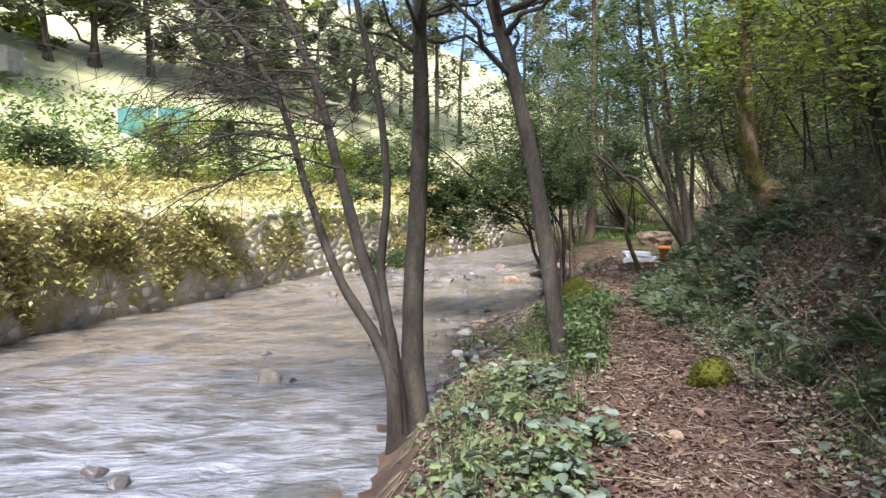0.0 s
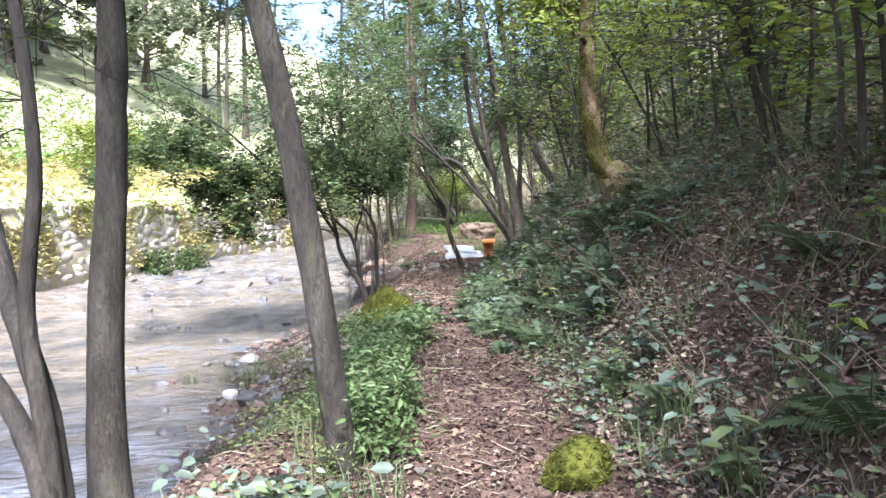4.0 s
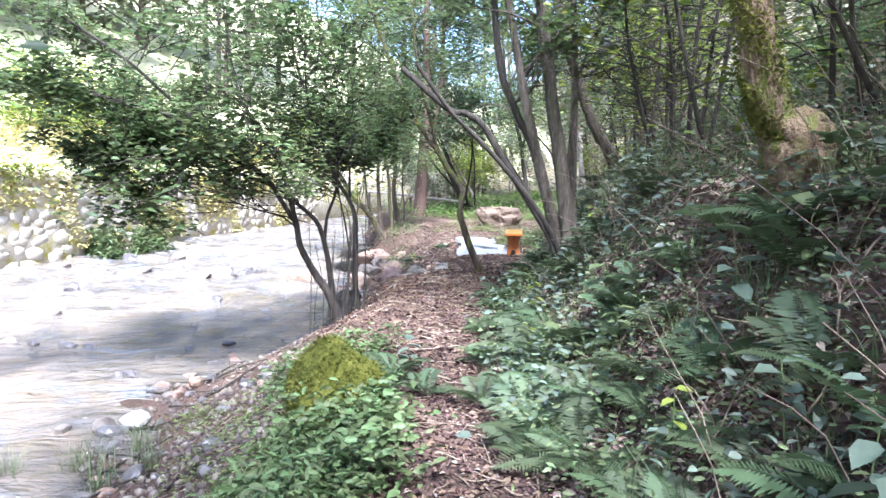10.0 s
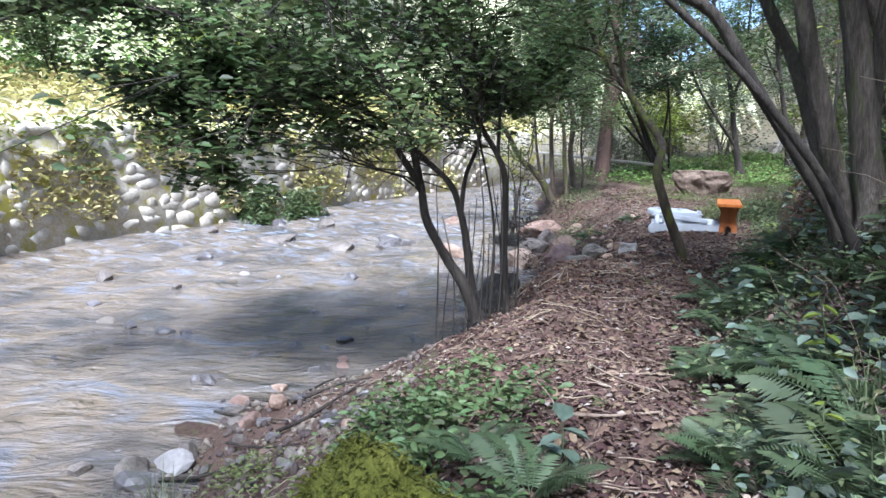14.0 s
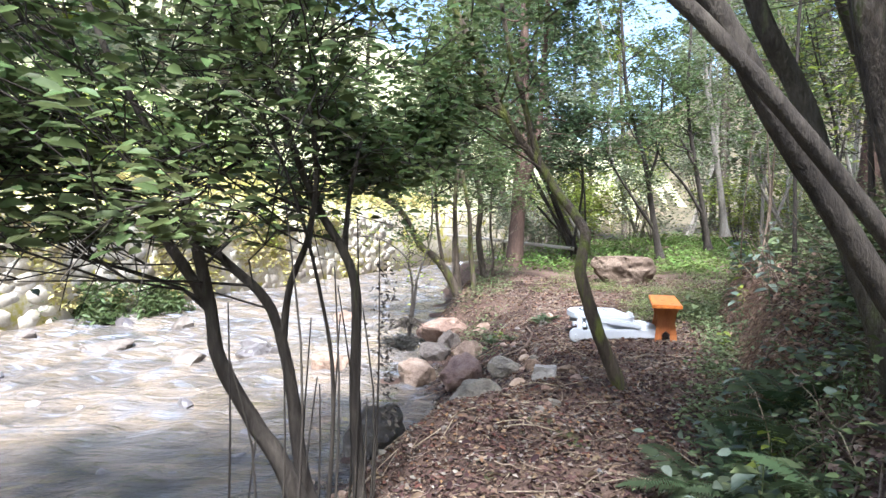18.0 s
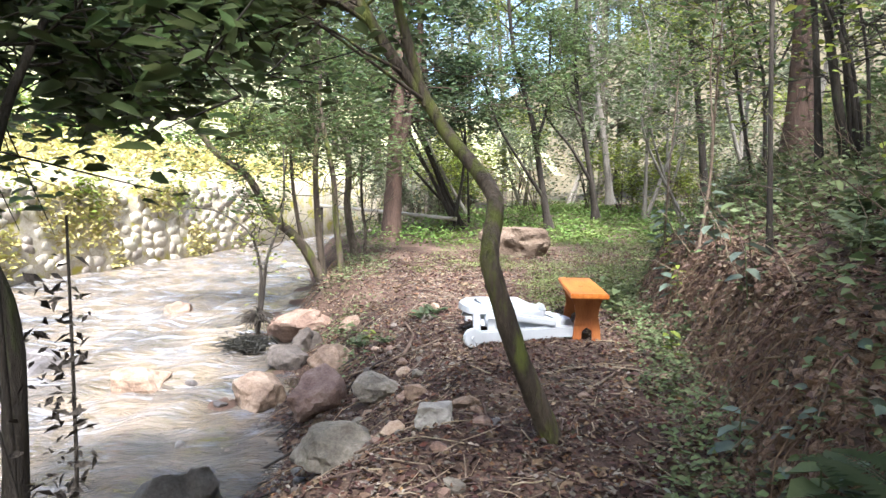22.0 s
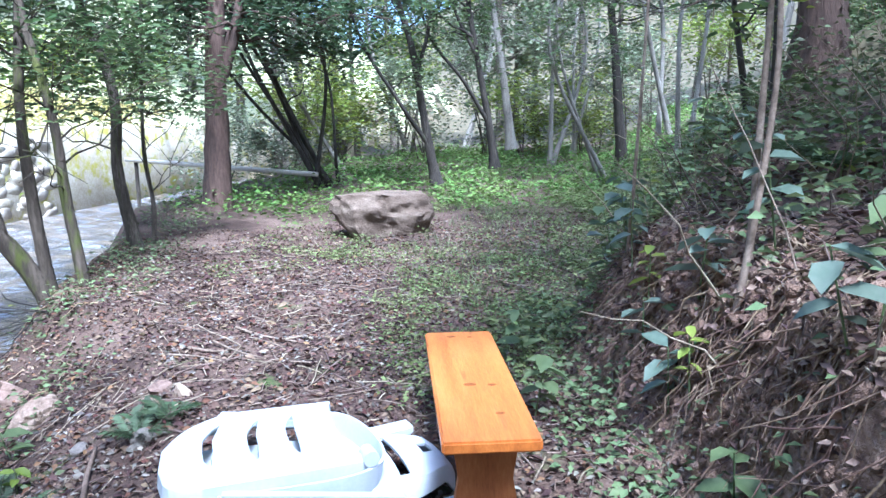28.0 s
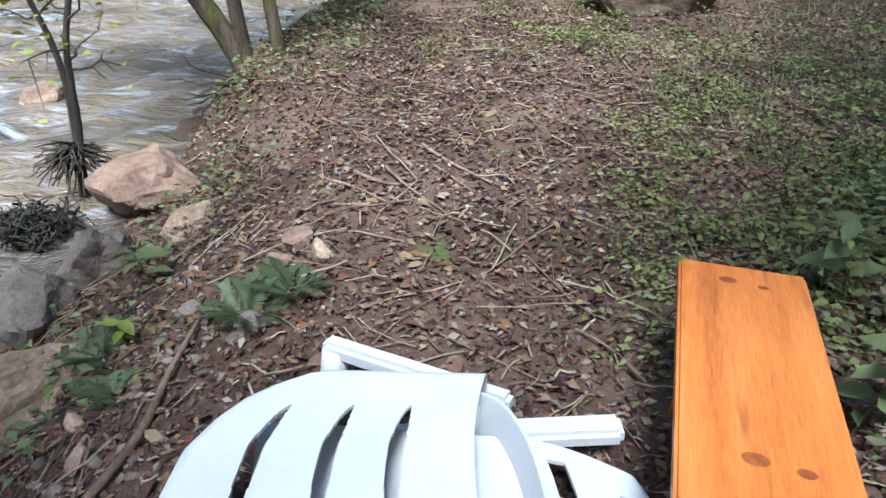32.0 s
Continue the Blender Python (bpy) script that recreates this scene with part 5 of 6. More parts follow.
x, y = scatter(7500, 0.8, 26, lambda y: EDGE(y) + np.where(y > 17, 0.2, 1.3), lambda y: FOOT(y) + 1.8)
stuff("curled_leaves", "larger curled brown and grey dead leaves", "leaf litter", *leaf_cloud(np.stack([x, y, ground(x, y) + 0.02], -1), 0.065, flat=0.8, droop=0.5, aspect=0.5, fine=True), LITTER)
x, y = scatter(4500, 15.6, 21.6, lambda y: FOOT(y) - 0.1, lambda y: FOOT(y) + 0.6)
stuff("bank_leaves", "dead leaves and scraps caught on the cut earth bank", "leaf litter", *leaf_cloud(np.stack([x, y, ground(x, y) + rs.uniform(0.0, 0.05, len(x))], -1) - np.array([0.02, 0, 0]), 0.034, flat=1.2, droop=0.9, aspect=0.5, vary=0.8), mat("bank_scrap", [(0.07, 0.042, 0.03), (0.15, 0.1, 0.072), (0.26, 0.195, 0.15)], 2, 15, 0.85, 0, island=0.6))
x, y = scatter(52000, 2, 15.6, lambda y: FOOT(y) - 0.1, lambda y: FOOT(y) + 2.8)
stuff("slope_litter", "pale brown dead leaves and scraps on the slope", "leaf litter", *leaf_cloud(np.stack([x, y, ground(x, y) + rs.uniform(0.0, 0.07, len(x))], -1), 0.042, flat=0.9, droop=0.6, aspect=0.5, vary=0.8), mat("slope_scrap", [(0.1, 0.07, 0.052), (0.2, 0.145, 0.11), (0.34, 0.27, 0.215)], 2, 15, 0.85, 0, island=0.6))
# green weeds between path and stream
HERB = mat("herb_leaf", [(0.077, 0.099, 0.031), (0.138, 0.164, 0.052), (0.22, 0.235, 0.094)], 1.3, 9, 0.55, 0, island=0.45, translucent=0.3)
LUSH = mat("lush_weed_leaf", [(0.05, 0.077, 0.027), (0.094, 0.132, 0.047), (0.165, 0.202, 0.083)], 1.3, 9, 0.5, 0, island=0.45, translucent=0.3)
fx, fy = scatter(110, 6.5, 11.3, lambda y: PATH(y) - np.where(y < 7.6, 0.85, 1.2), lambda y: PATH(y) - 0.5)
stuff("bank_weeds", "lush green nettle-like weeds between path and stream", "weeds", *leaf_cloud(clumps(9500, fx, fy, 0, 0.1, 0.55), 0.055, flat=1.0, droop=0.7, aspect=0.42, fine=True), LUSH)
fx, fy = scatter(70, 6.3, 11.0, lambda y: PATH(y) - 1.5, lambda y: PATH(y) - 0.5)
stuff("bank_herbs", "small yellow-green herbs among the weeds", "weeds", *leaf_cloud(clumps(6500, fx, fy, 0, 0.09, 0.45), 0.03, flat=1.1, droop=0.6, aspect=0.35, fine=True), HERB)
fx, fy = scatter(40, 1.6, 6.4, lambda y: EDGE(y) + 0.7, lambda y: PATH(y) - 0.6)
stuff("near_bank_weeds", "low mixed green weeds on the stream bank", "weeds", *leaf_cloud(clumps(2600, fx, fy, 0, 0.1, 0.32), 0.06, flat=1.0, droop=0.6, aspect=0.45, fine=True), WEED)
fx, fy = scatter(26, 1.6, 6.5, lambda y: EDGE(y) + 0.8, lambda y: PATH(y) - 0.55)
stuff("bank_broadleaves", "broad blue-green leaves on the stream bank", "weeds", *leaf_cloud(clumps(800, fx, fy, 0, 0.12, 0.32), 0.085, flat=0.8, aspect=0.6, fine=True), LEAF_BLUE)
fx, fy = scatter(40, 7.5, 14.0, lambda y: EDGE(y) + 0.5, lambda y: EDGE(y) + 1.6)
stuff("shore_weeds", "sparse yellow-green weeds on the stony shore", "weeds", *leaf_cloud(clumps(3000, fx, fy, 0, 0.14, 0.16), 0.04, flat=0.8, aspect=0.4, fine=True), HERB)
fx, fy = rs.uniform(1.75, 2.75, 26), rs.uniform(11.2, 13.6, 26)
stuff("boulder_weeds", "leafy green weeds round the mossy boulder", "weeds", *leaf_cloud(clumps(3000, fx, fy, 0, 0.11, 0.32), 0.055, flat=0.8, aspect=0.5, fine=True), LUSH)
fx, fy = rs.uniform(1.35, 2.5, 26), rs.uniform(9.6, 10.9, 26)
stuff("boulder_nettles", "dark green leafy weeds before the mossy boulder", "weeds", *leaf_cloud(clumps(4200, fx, fy, 0, 0.12, 0.4), 0.06, flat=0.7, aspect=0.6, fine=True), LUSH)
# tangle on the slope
fx, fy = scatter(700, 0.5, 15.8, lambda y: FOOT(y) + 0.0, lambda y: FOOT(y) + 3.2)
keep = (fy < 4.2) | (fy > 8.6) | (fx < FOOT(fy) + 0.35) | (fx > FOOT(fy) + 2.2) | (rs.uniform(0, 1, 700) < 0.3)
fx, fy = fx[keep], fy[keep]
stuff("slope_weeds", "tangled green weeds covering the slope", "weeds", *leaf_cloud(clumps(40000, fx, fy, 0, 0.17, 0.42), 0.042, flat=0.9, aspect=0.45, fine=True), WEED)
fx, fy = scatter(420, 0.5, 16, lambda y: FOOT(y) - 0.1, lambda y: FOOT(y) + 2.8)
stuff("slope_broadleaves", "broad blue-green leaves among the weeds of the slope", "weeds", *leaf_cloud(clumps(6500, fx, fy, 0, 0.15, 0.5), 0.065, flat=0.8, aspect=0.6, fine=True), LEAF_BLUE)
fx, fy = scatter(600, 14, 24, lambda y: FOOT(y) + 0.5, lambda y: FOOT(y) + 4.0)
stuff("bank_top_weeds", "green weeds and seedlings on top of the earth bank", "weeds", *leaf_cloud(clumps(15000, fx, fy, 0, 0.18, 0.6), 0.06, flat=0.6), WEED)
fx, fy = scatter(1300, 2, 26, lambda y: FOOT(y) + 3.0, lambda y: FOOT(y) + 11.0)
stuff("undergrowth", "dense green undergrowth up the hillside", "undergrowth", *leaf_cloud(clumps(42000, fx, fy, 0, 0.35, 0.9), 0.12, flat=0.6), LEAF)
fx, fy = scatter(150, 16, 22, lambda y: FOOT(y) - 0.35, lambda y: FOOT(y) + 0.1)
stuff("bank_foot_weeds", "small green plants at the foot of the earth bank", "weeds", *leaf_cloud(clumps(3000, fx, fy, 0, 0.1, 0.3), 0.045, flat=0.6), WEED)
# the clearing's short herbs
fx, fy = scatter(620, 20.5, 34, lambda y: PATH(y) + np.where(y < 24, 0.2, -1.6), lambda y: FOOT(y) + 2.5)
stuff("clearing_herbs", "short green herbs over the clearing", "herbs", *leaf_cloud(clumps(50000, fx, fy, 0, 0.13, 0.15), 0.032, flat=0.8), HERB)
fx, fy = scatter(110, 20.8, 29, lambda y: FOOT(y) - 0.8, lambda y: FOOT(y) + 1.6)
stuff("clearing_nettles", "knee-high leafy green weeds beside the clearing", "weeds", *leaf_cloud(clumps(8000, fx, fy, 0, 0.14, 0.4), 0.048, flat=0.6, fine=True), HERB)
fx, fy = scatter(500, 27.5, 42, lambda y: EDGE(y) + 1.2, lambda y: FOOT(y) + 4)
stuff("clearing_grass_far", "bright green plants at the far side of the clearing", "herbs", *leaf_cloud(clumps(26000, fx, fy, 0, 0.35, 0.4), 0.09, flat=0.6), GRASS)
fx, fy = scatter(60, 20.5, 30, lambda y: EDGE(y) + 0.5, lambda y: EDGE(y) + np.where(y < 24, 1.0, 1.5))
stuff("stream_bank_weeds", "green weeds along the top of the stream bank", "weeds", *leaf_cloud(clumps(2400, fx, fy, 0, 0.16, 0.28), 0.045, flat=0.6), WEED)


def blades(n, x, y, height):
    k = rs.randint(0, len(x), n)
    px, py = x[k] + rs.normal(0, 0.06, n), y[k] + rs.normal(0, 0.06, n)
    b = np.stack([px, py, ground(px, py) - 0.005], -1)
    h = height * rs.uniform(0.4, 1.1, n)[:, None]
    lean = np.stack([rs.normal(0, 0.35, n), rs.normal(0, 0.35, n), np.ones(n)], -1)
    side = np.stack([-lean[:, 1], lean[:, 0], np.zeros(n)], -1)
    side = side / (np.linalg.norm(side, axis=1)[:, None] + 1e-6) * 0.0035
    mid = b + lean * h * 0.55
    tip = b + lean * h + np.stack([lean[:, 0], lean[:, 1], -0.4 * np.ones(n)], -1) * h * 0.3
    v = np.stack([b - side, b + side, mid + side * 0.8, tip, mid - side * 0.8], 1).reshape(-1, 3)
    i5 = np.arange(n)[:, None] * 5
    return v, np.concatenate([i5 + [[0, 1, 2]], i5 + [[0, 2, 4]], i5 + [[4, 2, 3]]], 1).reshape(-1, 3)


fx, fy = scatter(60, 3, 11, lambda y: EDGE(y) + 0.7, lambda y: PATH(y) - 0.5)
stuff("shallows_grass", "thin grass tufts standing in the shallows", "grass", *blades(260, np.array([-0.4, 0.19, 0.6, 0.75, 0.45]), np.array([12.7, 12.72, 13.1, 12.6, 12.3]), 0.42), WEED)
stuff("bank_grass", "tufts of thin grass along the stream bank", "grass", *blades(1500, fx, fy, 0.28), WEED)
fx, fy = scatter(420, 21, 34, lambda y: PATH(y) + 0.5, lambda y: FOOT(y) + 2)
stuff("clearing_grass", "thin grass blades in the clearing", "grass", *blades(5000, fx, fy, 0.18), WEED)
fx, fy = scatter(120, 4, 15, lambda y: FOOT(y) + 0.1, lambda y: FOOT(y) + 2.2)
stuff("slope_grass", "dry and green grass blades on the slope", "grass", *blades(3600, fx, fy, 0.34), WEED)


# ---- ferns ----
def frond_mesh(length, seed):
    r = np.random.RandomState(seed)
    s = np.linspace(0, 1, 14)
    line = np.stack([s * length * 0.85, 0.04 * np.sin(s * 3) * length, length * (0.75 * s - 0.62 * s**2.2)], -1)
    vs, fs = tube(line, np.linspace(0.004, 0.001, 14), 3)
    vs, fs = [vs], [np.concatenate([fs[:, :3], fs[:, [0, 2, 3]]])]
    n = len(vs[0])
    for q in np.linspace(0.14, 0.99, 26):
        o = np.array([np.interp(q, s, line[:, k]) for k in range(3)])
        l = length * 0.26 * (np.sin(np.pi * min(1, q * 0.93 + 0.1)) ** 0.8) * r.uniform(0.85, 1.1)
        for sgn in (-1, 1):
            d = np.array([0.35, sgn, -0.15 + r.uniform(-0.1, 0.1)])
            d /= np.linalg.norm(d)
            w = np.array([length * 0.017, 0, 0.004])
            vs.append(np.array([o, o + d * l * 0.45 + w, o + d * l, o + d * l * 0.45 - w]))
            fs.append(np.array([[0, 1, 2], [0, 2, 3]]) + n)
            n += 4
    return mesh("frond", np.concatenate(vs), np.concatenate(fs), FERN)


FRONDS = [frond_mesh(0.55, 1), frond_mesh(0.48, 2), frond_mesh(0.62, 3)]
FERNS = []
for k in range(3):
    fern = thing("fern", on(4.6 + k * 0.5, 9.0 + k), "green fern with arching feathery fronds", "fern", "ferns along the path")
    for j in range(8 + k):
        fr = part("frond", FRONDS[(j + k) % 3], fern)
        fr.matrix_basis = pose(0, 0, 0, rs.uniform(-12, 12), rs.uniform(-22, 12), 360 / (8 + k) * j + rs.uniform(-15, 15)) @ Matrix.Diagonal((*[rs.uniform(0.75, 1.1)] * 3, 1))
    FERNS.append(fern)
spots = [(rs.uniform(8.2, 15.6), rs.uniform(-0.1, 1.5)) for _ in range(74)] + [(rs.uniform(1.5, 8.0), rs.uniform(0.2, 1.6)) for _ in range(14)] + [(rs.uniform(16, 21.5), rs.uniform(0.9, 1.6)) for _ in range(5)]
for k, (y, dx) in enumerate(spots):
    x = float(FOOT(y)) + dx
    copy_thing(FERNS[k % 3], pose(*on(x, y, -0.01), rs.uniform(-8, 8), rs.uniform(-14, 2), rs.uniform(0, 360)) @ Matrix.Diagonal((*[rs.uniform(0.65, 1.15)] * 3, 1)))
for x, y, s in [(2.75, 11.75, 0.8), (2.9, 11.3, 0.6), (2.55, 12.2, 0.7), (5.2, 20.95, 0.5), (5.35, 21.05, 0.45), (4.55, 21.1, 0.5), (3.85, 22.25, 0.4), (4.75, 20.75, 0.4), (1.0, 4.4, 0.6), (0.5, 5.2, 0.6), (3.1, 9.2, 0.6), (3.25, 11.0, 0.75), (3.6, 12.1, 0.7)]:
    copy_thing(FERNS[1], pose(*on(x, y, -0.01), 0, 0, rs.uniform(0, 360)) @ Matrix.Diagonal((s, s, s, 1)))

# ---- seedlings with broad leaves ----
lv, lf = leaf_cloud(np.zeros((1, 3)), 1.0, flat=0.0, droop=0.0, aspect=0.62, vary=0.0, fine=True)
lv = lv - lv[0]
ang = math.atan2(lv[3][1], lv[3][0])
lv = lv @ np.array([[math.cos(ang), -math.sin(ang), 0], [math.sin(ang), math.cos(ang), 0], [0, 0, 1]])
BLADES = [mesh("blade", lv * k, lf, m) for k, m in ((0.15, LEAF_BLUE), (0.15, WEED), (0.1, LEAF_YELLOW))]


def seedling(x, y, height, kind, n_leaf):
    sd = thing("seedling", on(x, y, -0.01), "young broad-leaved plant with a thin stalk", "seedling", "seedlings by the path")
    lean = np.array([rs.uniform(-0.25, 0.1), rs.uniform(-0.2, 0.2), 1.0]) * height
    v, f = tube(np.array([lean * q for q in np.linspace(0, 1, 5)]), np.linspace(0.005, 0.003, 5), 5)
    part("stalk", mesh("stalk", v, f, WEED, True), sd)
    for k in range(n_leaf):
        q = 0.4 + 0.6 * k / max(1, n_leaf - 1)
        lf_ = part("leaf", BLADES[kind], sd)
        lf_.matrix_basis = pose(*(lean * q), rs.uniform(-20, 20), rs.uniform(-15, 25), 137 * k + rs.uniform(-20, 20)) @ Matrix.Diagonal((*[rs.uniform(0.7, 1.2)] * 3, 1))


for x, y, h, k, n_l in [(4.5, 21.75, 0.2, 1, 5), (4.62, 21.15, 0.16, 2, 6), (7.1, 20.3, 0.35, 1, 8), (7.35, 19.6, 0.3, 0, 7), (7.4, 20.9, 0.4, 1, 8), (6.55, 17.55, 0.45, 0, 6), (5.75, 16.6, 0.3, 0, 7), (5.35, 15.7, 0.35, 1, 8), (5.1, 15.2, 0.3, 0, 7), (7.9, 20.6, 0.5, 0, 7), (7.2, 18.7, 0.35, 0, 6), (6.6, 18.4, 0.3, 2, 6), (7.7, 19.4, 0.5, 0, 8), (4.9, 14.7, 0.35, 2, 7), (3.6, 8.1, 0.4, 0, 8), (3.4, 6.9, 0.35, 0, 8), (4.2, 9.6, 0.4, 0, 7), (3.9, 11.2, 0.35, 1, 8), (3.2, 6.2, 0.3, 0, 6), (2.9, 5.4, 0.25, 1, 7), (4.3, 12.4, 0.4, 0, 7), (0.55, 4.6, 0.3, 1, 8), (0.9, 5.4, 0.3, 0, 7), (1.7, 9.9, 0.25, 1, 8), (2.9, 11.9, 0.3, 0, 7), (1.45, 8.7, 0.3, 1, 7), (8.3, 21.2, 0.5, 1, 8)]:
    seedling(x, y, h, k, n_l)
for _ in range(60):
    y = rs.uniform(2.5, 22)
    seedling(float(FOOT(y)) + rs.uniform(0.1, 1.6), y, rs.uniform(0.2, 0.5), rs.randint(3), rs.randint(5, 9))

# ---- roots and dead stems on the earth bank ----
icb = bmesh.new()
bmesh.ops.create_icosphere(icb, subdivisions=1, radius=1.0)
civ, cif = np.array([v.co for v in icb.verts]), np.array([[v.index for v in f.verts] for f in icb.faces])
icb.free()
n_b = 3400
by = rs.uniform(15.4, 21.8, n_b)
bx = FOOT(by) + rs.uniform(0.02, 0.62, n_b)
bv = civ[None] * (0.008 + 0.036 * rs.uniform(0, 1, (n_b, 1, 1)) ** 2.5) * rs.uniform(0.6, 1.3, (n_b, 1, 3)) * (1 + rs.uniform(-0.3, 0.3, (n_b, len(civ), 1))) + np.stack([bx, by, ground(bx, by)], -1)[:, None]
stuff("bank_clods", "clods of red-brown earth and stones in the cut bank", "soil", bv.reshape(-1, 3), (cif[None] + (np.arange(n_b) * len(civ))[:, None, None]).reshape(-1, 3), BANK)
pieces = []
for _ in range(1300):
    y0 = rs.uniform(15.6, 21.6)
    x0 = float(FOOT(y0)) + rs.uniform(0.2, 0.7)
    l = rs.uniform(0.08, 0.45) * (1 if rs.uniform() < 0.85 else 2)
    q = np.linspace(0, 1, 6)
    px, py = x0 - 0.42 * q * l + rs.normal(0, 0.015, 6), y0 + rs.uniform(-0.3, 0.3) * q + rs.normal(0, 0.02, 6)
    pz = np.maximum(ground(px, py) + 0.02, ground(x0, y0) - l * q * 0.8)
    pieces.append(tube(np.stack([px, py, pz], -1), np.linspace(rs.uniform(0.002, 0.007), 0.0012, 6), 4))
for _ in range(110):
    y0 = rs.uniform(18.5, 27)
    x0 = float(EDGE(y0)) + rs.uniform(0.25, 1.1)
    l = rs.uniform(0.15, 0.7)
    q = np.linspace(0, 1, 6)
    px, py = x0 - q * l + rs.normal(0, 0.02, 6), y0 + rs.uniform(-0.4, 0.4) * q + rs.normal(0, 0.02, 6)
    pieces.append(tube(np.stack([px, py, ground(px, py) + 0.015 + 0.05 * np.sin(q * 3.1) * rs.uniform(0, 1)], -1), np.linspace(rs.uniform(0.003, 0.009), 0.0015, 6), 4))
stuff("bank_roots", "thin brown roots hanging from the cut earth bank", "roots", *joined(pieces), mat("root", [(0.08, 0.047, 0.03), (0.17, 0.11, 0.07), (0.3, 0.215, 0.15)], 6, 50, 0.9, 0.3, island=0.4))
pieces = []
for _ in range(900):
    y0 = rs.uniform(2.5, 22)
    x0 = float(FOOT(y0)) + rs.uniform(0.2, 3.5)
    b = np.array(on(x0, y0))
    d = np.array([rs.uniform(-0.7, 0.3), rs.uniform(-0.5, 0.5), rs.uniform(0.5, 1)]) * rs.uniform(0.3, 1.15)
    q = np.linspace(0, 1, 6)[:, None]
    stem = b + d * q + np.array([-0.3, 0, -0.3]) * q**2 * rs.uniform(0, 1) + rs.normal(0, 0.012, (6, 3))
    if clear_of_path(stem, 0.8).all():
        pieces.append(tube(stem, np.linspace(rs.uniform(0.002, 0.006), 0.0015, 6), 4))
stuff("dead_stems", "pale dry stems standing in the undergrowth", "stems", *joined(pieces), TWIG)

pieces = []
for _ in range(420):
    y0 = rs.uniform(3.5, 16)
    x0 = float(FOOT(y0)) + rs.uniform(0.1, 2.6)
    a, l = rs.uniform(0, 6.28), rs.uniform(0.15, 0.7)
    q = np.linspace(-0.5, 0.5, 6)
    px, py = x0 + np.cos(a) * l * q + rs.normal(0, 0.015, 6), y0 + np.sin(a) * l * q + rs.normal(0, 0.015, 6)
    pieces.append(tube(np.stack([px, py, ground(px, py) + 0.03 + 0.12 * rs.uniform() * (1 - 4 * q**2)], -1), np.linspace(rs.uniform(0.003, 0.009), 0.002, 6), 5))
stuff("slope_twigs", "pale broken twigs and roots lying on the slope", "twigs", *joined(pieces), TWIG)

# ---- pebbles and stones of the shore ----
PEBBLES = []
for k in range(6):
    bm = bmesh.new()
    bmesh.ops.create_icosphere(bm, subdivisions=2, radius=1.0)
    r = np.random.RandomState(40 + k)
    ph = Vector(r.uniform(-20, 20, 3))
    cuts = [(Vector(r.normal(0, 1, 3)).normalized(), r.uniform(0.42, 0.8)) for _ in range(10)]
    for v in bm.verts:
        for nrm, d in cuts:
            kk = v.co.dot(nrm)
            if kk > d:
                v.co -= nrm * (kk - d)
        v.co *= 1 + 0.12 * noise.noise(v.co * 1.7 + ph)
        v.co.z *= 0.62
    PEBBLES.append([bm_mesh("shore_stone", bm.copy(), m, False) for m in (STONE, STONE_RED, STONE_WET, STONE_WHITE)])
    bm.free()


def pebble(x, y, s, kind, label, group, z=None):
    ob = new("shore_stone", PEBBLES[rs.randint(6)][kind])
    zz = (float(ground(x, y)) if z is None else z) + s * 0.25
    ob.matrix_basis = pose(x, y, zz, rs.uniform(-15, 15), rs.uniform(-15, 15), rs.uniform(0, 360)) @ Matrix.Diagonal((s * rs.uniform(0.8, 1.3), s * rs.uniform(0.7, 1.1), s, 1))
    return tagged(ob, label, "stone", group)


for _ in range(30):
    y = rs.uniform(8.5, 21)
    x = float(EDGE(y)) + rs.normal(0.1, 0.35)
    pebble(x, y, rs.uniform(0.03, 0.11), rs.choice([0, 1, 2, 2]), "weathered stone on the stream's shore", "stones on the shore")
for _ in range(85):
    y = rs.uniform(7.6, 15.1)
    x = float(EDGE(y)) + rs.uniform(-0.1, 1.3)
    pebble(x, y, rs.uniform(0.035, 0.09) * (1 if rs.uniform() < 0.88 else 1.8), rs.choice([0, 1, 2, 2, 2]), "broken brown and grey rubble on the muddy shore", "rubble of the shore spit")
for _ in range(34):
    y = rs.uniform(10, 24)
    x = float(EDGE(y)) - abs(rs.normal(0, 1.3)) - 0.05
    pebble(x, y, rs.uniform(0.03, 0.12), 2 if rs.uniform() < 0.85 else 0, "dark wet stone standing out of the shallow stream", "stones in the stream", float(WATER(y)) - 0.03)
